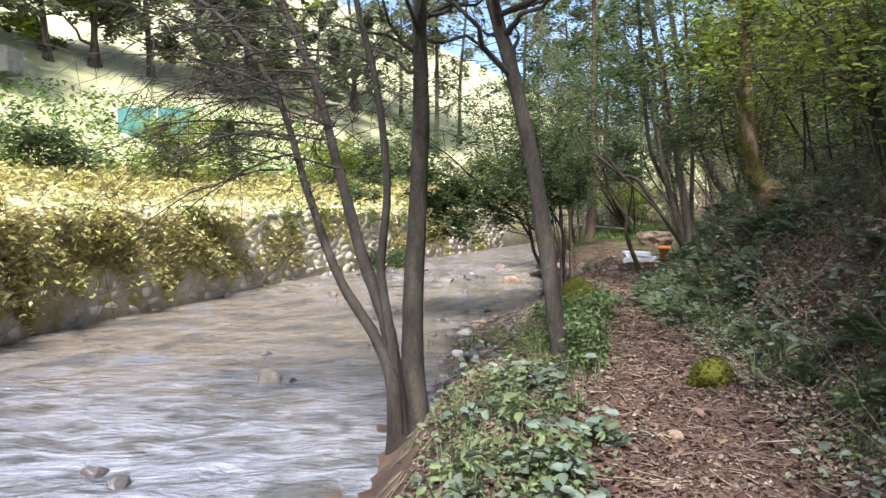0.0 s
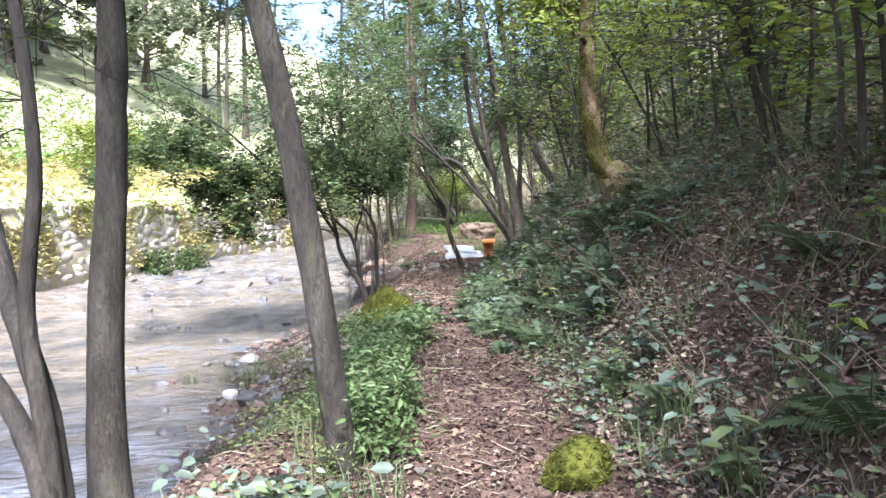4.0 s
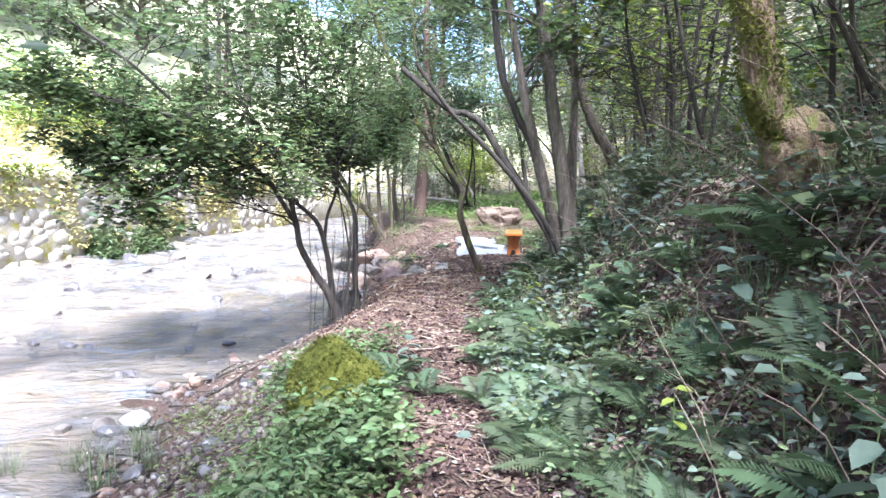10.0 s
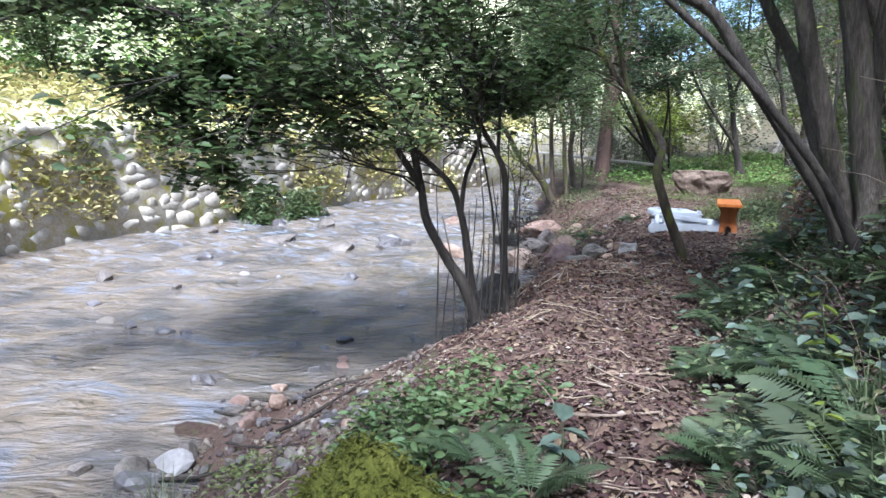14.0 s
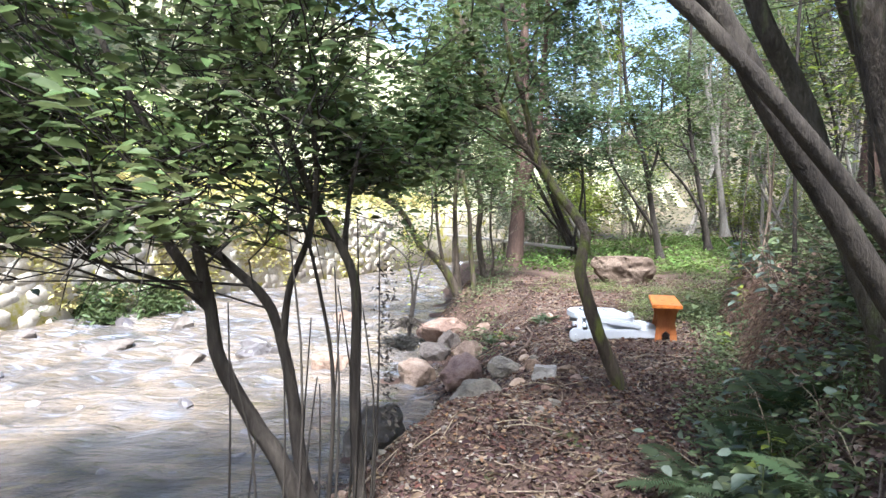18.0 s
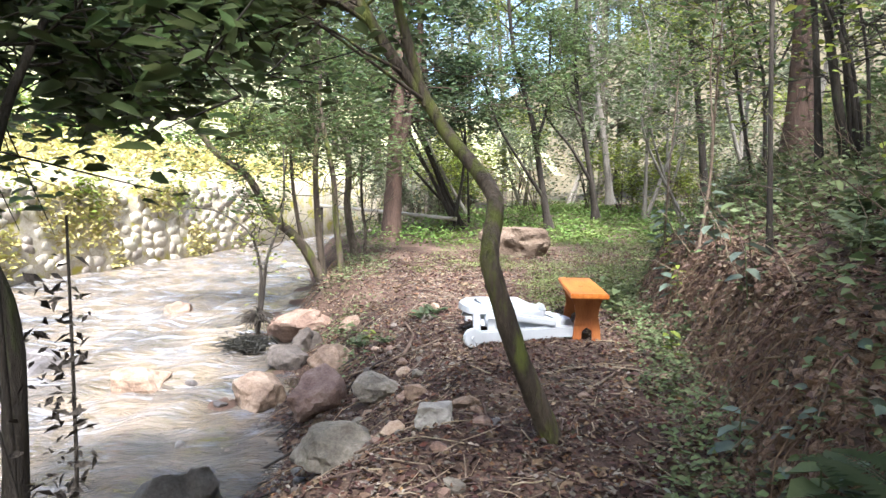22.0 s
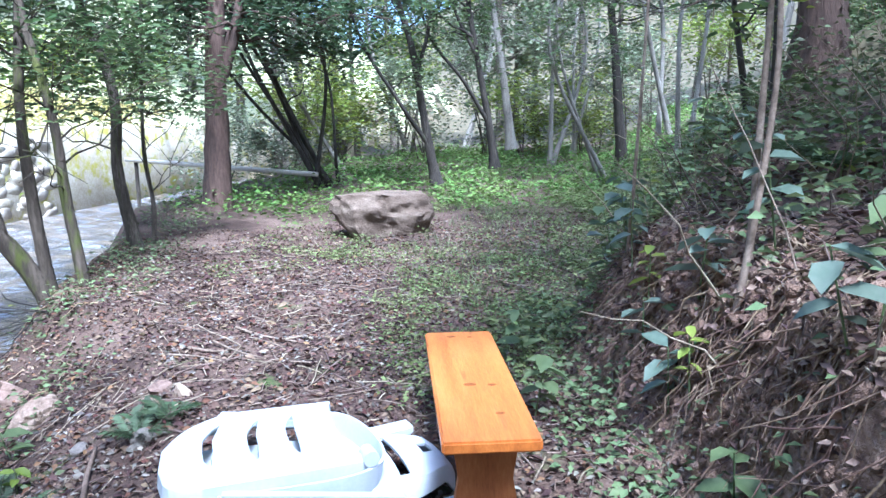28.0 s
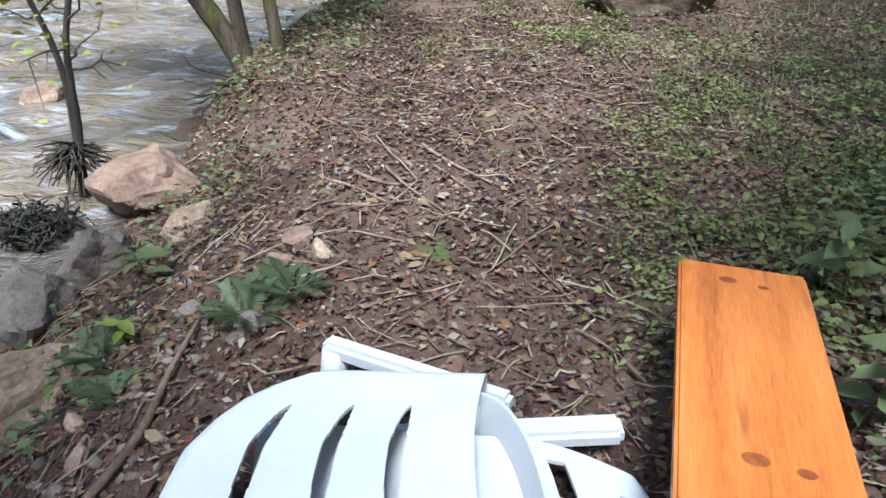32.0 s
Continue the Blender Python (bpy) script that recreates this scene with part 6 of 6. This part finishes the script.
for x, y, s, k in [(-1.94, 17.2, 0.22, 0), (-1.6, 17.1, 0.2, 2), (-1.87, 19.05, 0.2, 0), (-1.1, 19.9, 0.16, 3), (-0.52, 19.8, 0.13, 2), (0.65, 19.9, 0.2, 2), (1.57, 18.95, 0.17, 2), (-2.56, 18.05, 0.18, 2), (-1.1, 16.95, 0.2, 2), (-0.8, 16.9, 0.15, 2), (0.02, 15.5, 0.19, 2), (0.12, 15.35, 0.13, 2), (0.45, 13.9, 0.2, 0), (0.2, 13.6, 0.25, 0), (-1.84, 16.0, 0.12, 2), (-0.7, 12.85, 0.2, 1), (1.2, 16.1, 0.17, 1), (0.6, 16.5, 0.18, 2), (0.75, 16.45, 0.12, 1), (1.62, 17.0, 0.1, 2), (0.9, 22.7, 0.42, 2), (1.35, 22.5, 0.3, 2), (-0.76, 24.5, 0.4, 0), (-3.2, 12.1, 0.2, 2), (-5.2, 16.5, 0.16, 2), (-2.65, 10.25, 0.34, 0), (-2.35, 10.2, 0.2, 2), (-3.5, 6.6, 0.24, 2), (-3.1, 6.3, 0.24, 2), (0.45, 11.3, 0.3, 2), (0.25, 11.7, 0.22, 3), (0.62, 10.9, 0.18, 1), (-0.35, 10.7, 0.22, 2), (-0.55, 11.6, 0.16, 2), (0.0, 9.6, 0.16, 2), (0.35, 9.9, 0.14, 0), (-0.1, 8.6, 0.14, 1), (0.5, 8.9, 0.1, 0), (-3.2, 19.5, 0.3, 0), (-2.2, 21.0, 0.25, 2), (-4.0, 21.2, 0.25, 0), (-3.0, 23.6, 0.3, 0), (-1.9, 24.8, 0.3, 2), (0.41, 13.76, 0.22, 3), (0.28, 13.5, 0.2, 2), (0.06, 15.35, 0.22, 2), (1.03, 15.8, 0.2, 2), (1.25, 15.95, 0.16, 1), (0.9, 16.5, 0.13, 2), (1.3, 17.3, 0.12, 2), (1.1, 17.9, 0.1, 2), (1.62, 18.3, 0.14, 2), (-0.72, 12.84, 0.2, 2), (0.2, 16.2, 0.12, 2), (0.75, 15.3, 0.17, 1), (0.5, 14.95, 0.15, 1), (0.86, 14.8, 0.2, 1), (0.65, 14.4, 0.18, 0)]:
    pebble(x, y, s * 0.75, k, "stone lying in the shallow stream", "larger stones in the stream", max(top(x, y), float(WATER(y)) - 0.06))
for _ in range(18):
    y = rs.uniform(2, 22)
    x = float(PATH(y)) + rs.normal(-0.2, 0.5)
    pebble(x, y, rs.uniform(0.015, 0.055), rs.choice([0, 1, 2]), "small stone half buried in the path", "small stones on the path")
for _ in range(64):
    y = rs.uniform(16.3, 21.3)
    x = float(EDGE(y)) + rs.uniform(0.35, 2.1)
    pebble(x, y, rs.uniform(0.03, 0.085), rs.choice([0, 1, 1]), "brown stone strewn on the bank above the stream", "stones strewn on the bank")
for x, y, s in [(5.3, 21.45, 0.1), (5.42, 21.35, 0.08), (5.25, 21.3, 0.07), (4.75, 17.9, 0.1), (4.3, 17.9, 0.09), (4.55, 18.4, 0.12), (1.6, 4.6, 0.07), (1.95, 5.1, 0.06)]:
    pebble(x, y, s, 1, "pale brown stone on the leaf litter", "pale stones by the lounger")
ico = bmesh.new()
bmesh.ops.create_icosphere(ico, subdivisions=1, radius=1.0)
iv, iff = np.array([v.co for v in ico.verts]), np.array([[v.index for v in f.verts] for f in ico.faces])
ico.free()
n_g = 6500
gy_ = np.where(rs.uniform(0, 1, n_g) < 0.6, rs.uniform(7.5, 15.2, n_g), rs.uniform(15, 21, n_g))
gx_ = EDGE(gy_) + np.where(gy_ < 15.2, rs.uniform(-0.1, 1.6, n_g), np.where(rs.uniform(0, 1, n_g) < 0.7, rs.normal(0.15, 0.3, n_g), rs.uniform(0.3, 1.6, n_g)))
gs_ = (0.006 + np.where(gy_ < 15.2, 0.045, 0.03) * rs.uniform(0, 1, n_g) ** 3)[:, None, None]
gv = iv[None] * gs_ * rs.uniform(0.6, 1.2, (n_g, 1, 3)) * (1 + rs.uniform(-0.32, 0.25, (n_g, len(iv), 1))) + np.stack([gx_, gy_, ground(gx_, gy_) + 0.008], -1)[:, None]
gf = iff[None] + (np.arange(n_g) * len(iv))[:, None, None]
stuff("gravel", "brown and grey gravel along the water's edge", "gravel", gv.reshape(-1, 3), gf.reshape(-1, 3), mat("gravel_stone", [(0.05, 0.037, 0.028), (0.11, 0.088, 0.07), (0.2, 0.17, 0.145)], 3, 25, 0.7, 0.3, island=0.6))

# ---- sticks, the pale rail ----
def stick(name, label, pts, r0, r1, material=TWIG, sides=7):
    line = spline(pts, 14)
    ob = thing(name, tuple(line[0]), label, "branch")
    v, f = rod(line - line[0], np.linspace(r0, r1, 14), sides)
    part("wood", mesh("wood", v, f, material, True), ob)
    return ob


def lay(pts, dz):
    return [(x, y, float(ground(x, y)) + dz) for x, y in pts]


stick("fallen_branch", "long brown stick lying beside the lounger", lay([(4.79, 20.05), (4.88, 20.22), (4.97, 20.45), (4.98, 20.7), (5.0, 21.0)], 0.03), 0.02, 0.009, mat("branch", [(0.06, 0.04, 0.027), (0.13, 0.088, 0.062), (0.22, 0.16, 0.115)], 6, 60, 0.9, 0.6))
stick("fallen_branch", "bleached stick beside the lounger", lay([(4.28, 20.49), (4.55, 20.25), (4.81, 20.02), (5.11, 19.84)], 0.03), 0.012, 0.007)
stick("fallen_branch", "pale bare twig on the leaf litter", lay([(5.36, 22.03), (5.52, 21.92), (5.68, 21.77)], 0.03), 0.008, 0.004)
stick("fallen_branch", "pale bare twig on the leaf litter", lay([(5.66, 22.12), (5.78, 21.92), (5.94, 21.67)], 0.03), 0.009, 0.004)
stick("fallen_branch", "dry stick on the leaf litter", lay([(5.85, 22.5), (6.0, 22.3), (6.2, 22.0)], 0.02), 0.012, 0.006)
stick("fallen_branch", "dry stick on the leaf litter", lay([(5.5, 22.1), (5.65, 22.0), (5.8, 21.95)], 0.02), 0.012, 0.006)
stick("fallen_branch", "bleached branch lying on the bank", lay([(0.2, 8.2), (0.55, 8.25), (0.95, 8.2), (1.15, 8.05)], 0.03), 0.016, 0.008)
stick("fallen_branch", "bleached branch lying across the bank", lay([(3.9, 18.1), (4.1, 18.0), (4.4, 17.75)], 0.03), 0.014, 0.008)
stick("fallen_branch", "brown stick across the path", lay([(2.95, 12.6), (3.2, 12.55), (3.5, 12.6)], 0.02), 0.011, 0.007)
stick("fallen_branch", "thick dead branch among the weeds of the slope", lay([(2.85, 5.6), (3.1, 5.5), (3.3, 5.2), (3.45, 5.0)], 0.05), 0.035, 0.02, BARK)
stick("fallen_branch", "dry stick at the foot of the bank", lay([(5.6, 17.9), (5.9, 18.2), (6.3, 18.6)], 0.02), 0.014, 0.008)
for k in range(26):
    y0 = rs.uniform(10.8, 15.2) if k < 18 else rs.uniform(17, 22)
    x0, a, l = float(EDGE(y0)) + rs.uniform(0.0, 1.0), rs.uniform(-0.5, 0.9), rs.uniform(0.3, 0.9)
    stick("driftwood", "dark wet stick stranded on the muddy shore", lay([(x0 - l * 0.5 * math.cos(a), y0 - l * 0.5 * math.sin(a)), (x0, y0 + rs.uniform(-0.05, 0.05)), (x0 + l * 0.5 * math.cos(a), y0 + l * 0.5 * math.sin(a))], 0.04), rs.uniform(0.008, 0.018), 0.006, BARK_DARK)
pieces = []
for _ in range(300):
    d = rs.normal(0, 1, 3) * (0.15, 0.1, 0.05)
    e = rs.normal(0, 1, 3) * (0.08, 0.07, 0.04)
    q = np.linspace(-1, 1, 5)[:, None]
    pieces.append(tube(d + e * q + rs.normal(0, 0.012, (5, 3)), np.linspace(rs.uniform(0.004, 0.012), 0.003, 5), 4))
clot = thing("driftwood_heap", (3.3, 22.85, float(WATER(22.85)) + 0.07), "black wet heap of twigs and leaves caught in the shallows", "driftwood")
part("twig_mass", mesh("twig_mass", *joined(pieces), mat("wet_black_twig", [(0.008, 0.008, 0.007), (0.018, 0.017, 0.013), (0.035, 0.033, 0.024)], 5, 40, 0.5, 0.3), True), clot)["kind"] = "stuff"
rail = thing("wooden_rail", on(8.2, 31.3), "pale wooden pole rail on short posts beside the stream", "rail")
RAILWOOD = mat("pale_wood", [(0.35, 0.31, 0.24), (0.5, 0.45, 0.36), (0.62, 0.57, 0.47)], 4, 40, 0.8, 0.3)
r0 = np.array(on(8.2, 31.3))
v, f = rod(np.array([(8.5, 31.15, 0.9), (6.8, 32.0, 1.06), (4.9, 32.95, 1.24)]) - r0, [0.05, 0.05, 0.045], 8)
part("pole", mesh("pole", v, f, RAILWOOD, True), rail)
for px, py, pz in ((8.3, 31.25, 0.9), (6.6, 32.1, 1.07), (5.1, 32.85, 1.2)):
    v, f = rod(np.array([(px, py + 0.07, min(float(ground(px, py)), 0.4) - 0.4), (px, py + 0.07, pz + 0.06)]) - r0, [0.045, 0.04], 7)
    part("post", mesh("post", v, f, BARK, True), rail)

# ---- the far bank ----
x, y = scatter(26000, 2, 42, lambda y: WALL(y) - 9.0, lambda y: WALL(y) - 0.3)
c = np.stack([x, y, ground(x, y) + rs.uniform(0.02, 0.55, len(x))], -1)
stuff("far_bank_grass", "tall sunlit yellow-green grass and weeds across the stream", "grass", *leaf_cloud(c, 0.24, flat=0.9, droop=0.9, aspect=0.3), STRAW)
x, y = scatter(14000, 2, 45, lambda y: WALL(y) - 18.0, lambda y: WALL(y) - 5)
c = np.stack([x, y, ground(x, y) + rs.uniform(0.02, 0.8, len(x))], -1)
stuff("far_bank_weeds", "green weeds on the slope across the stream", "weeds", *leaf_cloud(c, 0.3, flat=0.8, droop=0.8, aspect=0.35), GRASS)
n_w = 17000
y = rs.uniform(3, 20, n_w)
y = np.where(np.sin(y * 2.1) + 0.8 * np.sin(y * 4.7 + 1) + rs.normal(0, 0.7, n_w) > -0.9, y, y * 0.8)
z = rs.uniform(0, 1, n_w) ** 0.8
low = -0.5 + 0.35 * np.sin(y * 1.7) + 0.25 * np.sin(y * 5.3) + 0.06 * (y - 10)
c = np.stack([WALL(y) + 0.08 + np.abs(rs.normal(0, 0.16, n_w)) * (1.2 + np.sin(y * 3.1 + z * 5)), y, low + z * (1.75 - low)], -1)
stuff("wall_weeds", "yellow-green creepers hanging over the stream wall", "creepers", *leaf_cloud(c, 0.15, flat=0.9, droop=0.9, aspect=0.4), STRAW)
fy = rs.uniform(4, 34, 46)
fl = rs.uniform(0.2, 1.1, 46)
k = rs.randint(0, 46, 4200)
y = fy[k] + rs.normal(0, 0.22, 4200)
c = np.stack([WALL(y) + 0.08 + rs.uniform(0, 0.16, len(y)), y, 1.85 - fl[k] * rs.uniform(0, 1, 4200) ** 1.5], -1)
stuff("wall_creepers", "green creepers trailing from the top of the wall", "creepers", *leaf_cloud(c, 0.12, flat=0.9, droop=0.9, aspect=0.4), LEAF_YELLOW)
y = rs.uniform(15, 34, 9000)
z = rs.uniform(-0.2, 1.75, 9000)
k = np.sin(y * 2.3 + z * 1.7) + np.sin(y * 0.9 - z * 2.3 + 2) + 0.6 * np.sin(y * 5.1 + z) > 0.15
c = np.stack([WALL(y) + 0.08 + np.abs(rs.normal(0, 0.07, 9000)), y, z], -1)[k]
stuff("wall_tufts", "yellow weeds growing between the wall stones", "weeds", *leaf_cloud(c, 0.15, flat=0.9, droop=0.9, aspect=0.4), STRAW)
k = rs.randint(0, 14, 2600)
fx, fy, fh = rs.normal(0.55, 0.35, 14), rs.normal(26.0, 0.7, 14), rs.uniform(0.2, 0.75, 14)
y = fy[k] + rs.normal(0, 0.12, 2600)
c = np.stack([WALL(y) + fx[k] + rs.normal(0, 0.12, 2600), y, WATER(y) + fh[k] * rs.uniform(0, 1, 2600)], -1)
stuff("far_shore_grass", "tuft of long green grass at the foot of the wall", "grass", *leaf_cloud(c, 0.16, flat=0.9, droop=0.9, aspect=0.3), LEAF)
TURQ = mat("turquoise_mesh", [(0.06, 0.17, 0.155), (0.08, 0.21, 0.19), (0.1, 0.25, 0.22)], 2, 20, 0.7, 0.1)
fence = thing("fence", on(-13.6, 30.2), "turquoise mesh fence panels on the far slope", "fence")
for k in range(2):
    bm = bmesh.new()
    block(bm, (1.6, 0.04, 1.2), (k * 1.7, 0.2 * k, 0.75), 0.01)
    part("panel", bm_mesh("panel", bm, TURQ, False), fence)
    bm = bmesh.new()
    block(bm, (0.07, 0.07, 2.0), (k * 1.7 - 0.83, 0.2 * k + 0.06, 0.7), 0.01)
    part("post", bm_mesh("post", bm, RAILWOOD, False), fence)
slab = thing("concrete_slab", on(-20.5, 29.5), "sunlit pale concrete block on the far slope", "concrete block")
bm = bmesh.new()
block(bm, (4.2, 1.2, 1.1), (0, 0, 0.35), 0.03)
part("block", bm_mesh("block", bm, STONE_WHITE, False), slab)

# ---- the stone wall across the stream ----
sy_ = np.concatenate([np.arange(-40, 0, 4.0), np.arange(0, 40, 0.5), np.arange(40, 91, 5.0)])
prof = [(-0.75, -1.9), (0.06, -1.9), (0.0, WALL_TOP - 0.05), (-0.05, WALL_TOP), (-0.7, WALL_TOP + 0.02), (-0.75, WALL_TOP)]
wv = np.array([[(float(WALL(y)) + dx, y, dz + max(0, y - 24) * 0.02) for dx, dz in prof] for y in sy_]).reshape(-1, 3)
m_ = len(prof)
k = (np.arange(len(sy_) - 1)[:, None] * m_ + np.arange(m_)[None]).ravel()
kn = (np.arange(len(sy_) - 1)[:, None] * m_ + (np.arange(m_)[None] + 1) % m_).ravel()
wall = tagged(new("wall_stream", mesh("wall_stream", wv, np.stack([k, k + m_, kn + m_, kn], -1), MORTAR)), "pale rubble stone retaining wall along the far bank", "wall", kind="structure")
STONES = []
for k in range(8):
    r = np.random.RandomState(90 + k)
    vv = iv * (1 + r.uniform(-0.18, 0.18, (len(iv), 1)))
    norm = (np.abs(vv[:, 1]) ** 4 + np.abs(vv[:, 2]) ** 4) ** 0.25 + 1e-6
    vv[:, 1:] *= (np.sqrt(np.maximum(0, 1 - np.clip(np.abs(vv[:, 0]), 0, 0.9) ** 2)) / norm)[:, None] * r.uniform(0.85, 1.12, (len(iv), 1))
    for _ in range(2):
        nrm = np.r_[0.0, r.normal(0, 1, 2)]
        nrm /= np.linalg.norm(nrm)
        over = np.maximum(0, vv @ nrm - r.uniform(0.78, 0.98))
        vv = vv - over[:, None] * nrm
    vv[:, 0] = np.minimum(vv[:, 0], r.uniform(0.3, 0.45)) + r.uniform(-0.06, 0.06, len(iv))
    STONES.append((vv, mesh("wall_stone", vv * [0.5, 1, 1], iff, WALL_STONE, False)))
rest, placed = [], 0
for row in range(11):
    z = -0.82 + row * 0.232
    y = 9.0 + rs.uniform(0, 0.3)
    while y < 36:
        ly, lz = rs.uniform(0.12, 0.34), rs.uniform(0.12, 0.21)
        slope = (float(WALL(y + 0.1)) - float(WALL(y - 0.1))) / 0.2
        turn = math.degrees(-math.atan(slope))
        zz = z + rs.uniform(-0.09, 0.09) + max(0, y - 20) * 0.03
        m = pose(float(WALL(y)) + rs.uniform(-0.005, 0.02), y, zz, rs.uniform(-25, 25), 0, turn) @ Matrix.Diagonal((0.15, ly, lz, 1))
        k = rs.randint(8)
        if zz < WALL_TOP - 0.05 and rs.uniform() < 0.97:
            if 17.2 < y < 26.5 and placed < 300:
                ob = part("stone", STONES[k][1], wall)
                ob.matrix_basis = m
                placed += 1
            else:
                a = np.array(m)
                rest.append(((STONES[k][0] * [0.5, 1, 1]) @ a[:3, :3].T + a[:3, 3], iff))
        y += (ly * 2 + rs.uniform(-0.02, 0.05)) * math.cos(math.atan(slope))
more = part("stonework", mesh("stonework", *joined(rest), WALL_STONE, False), wall)
more["kind"] = "stuff"
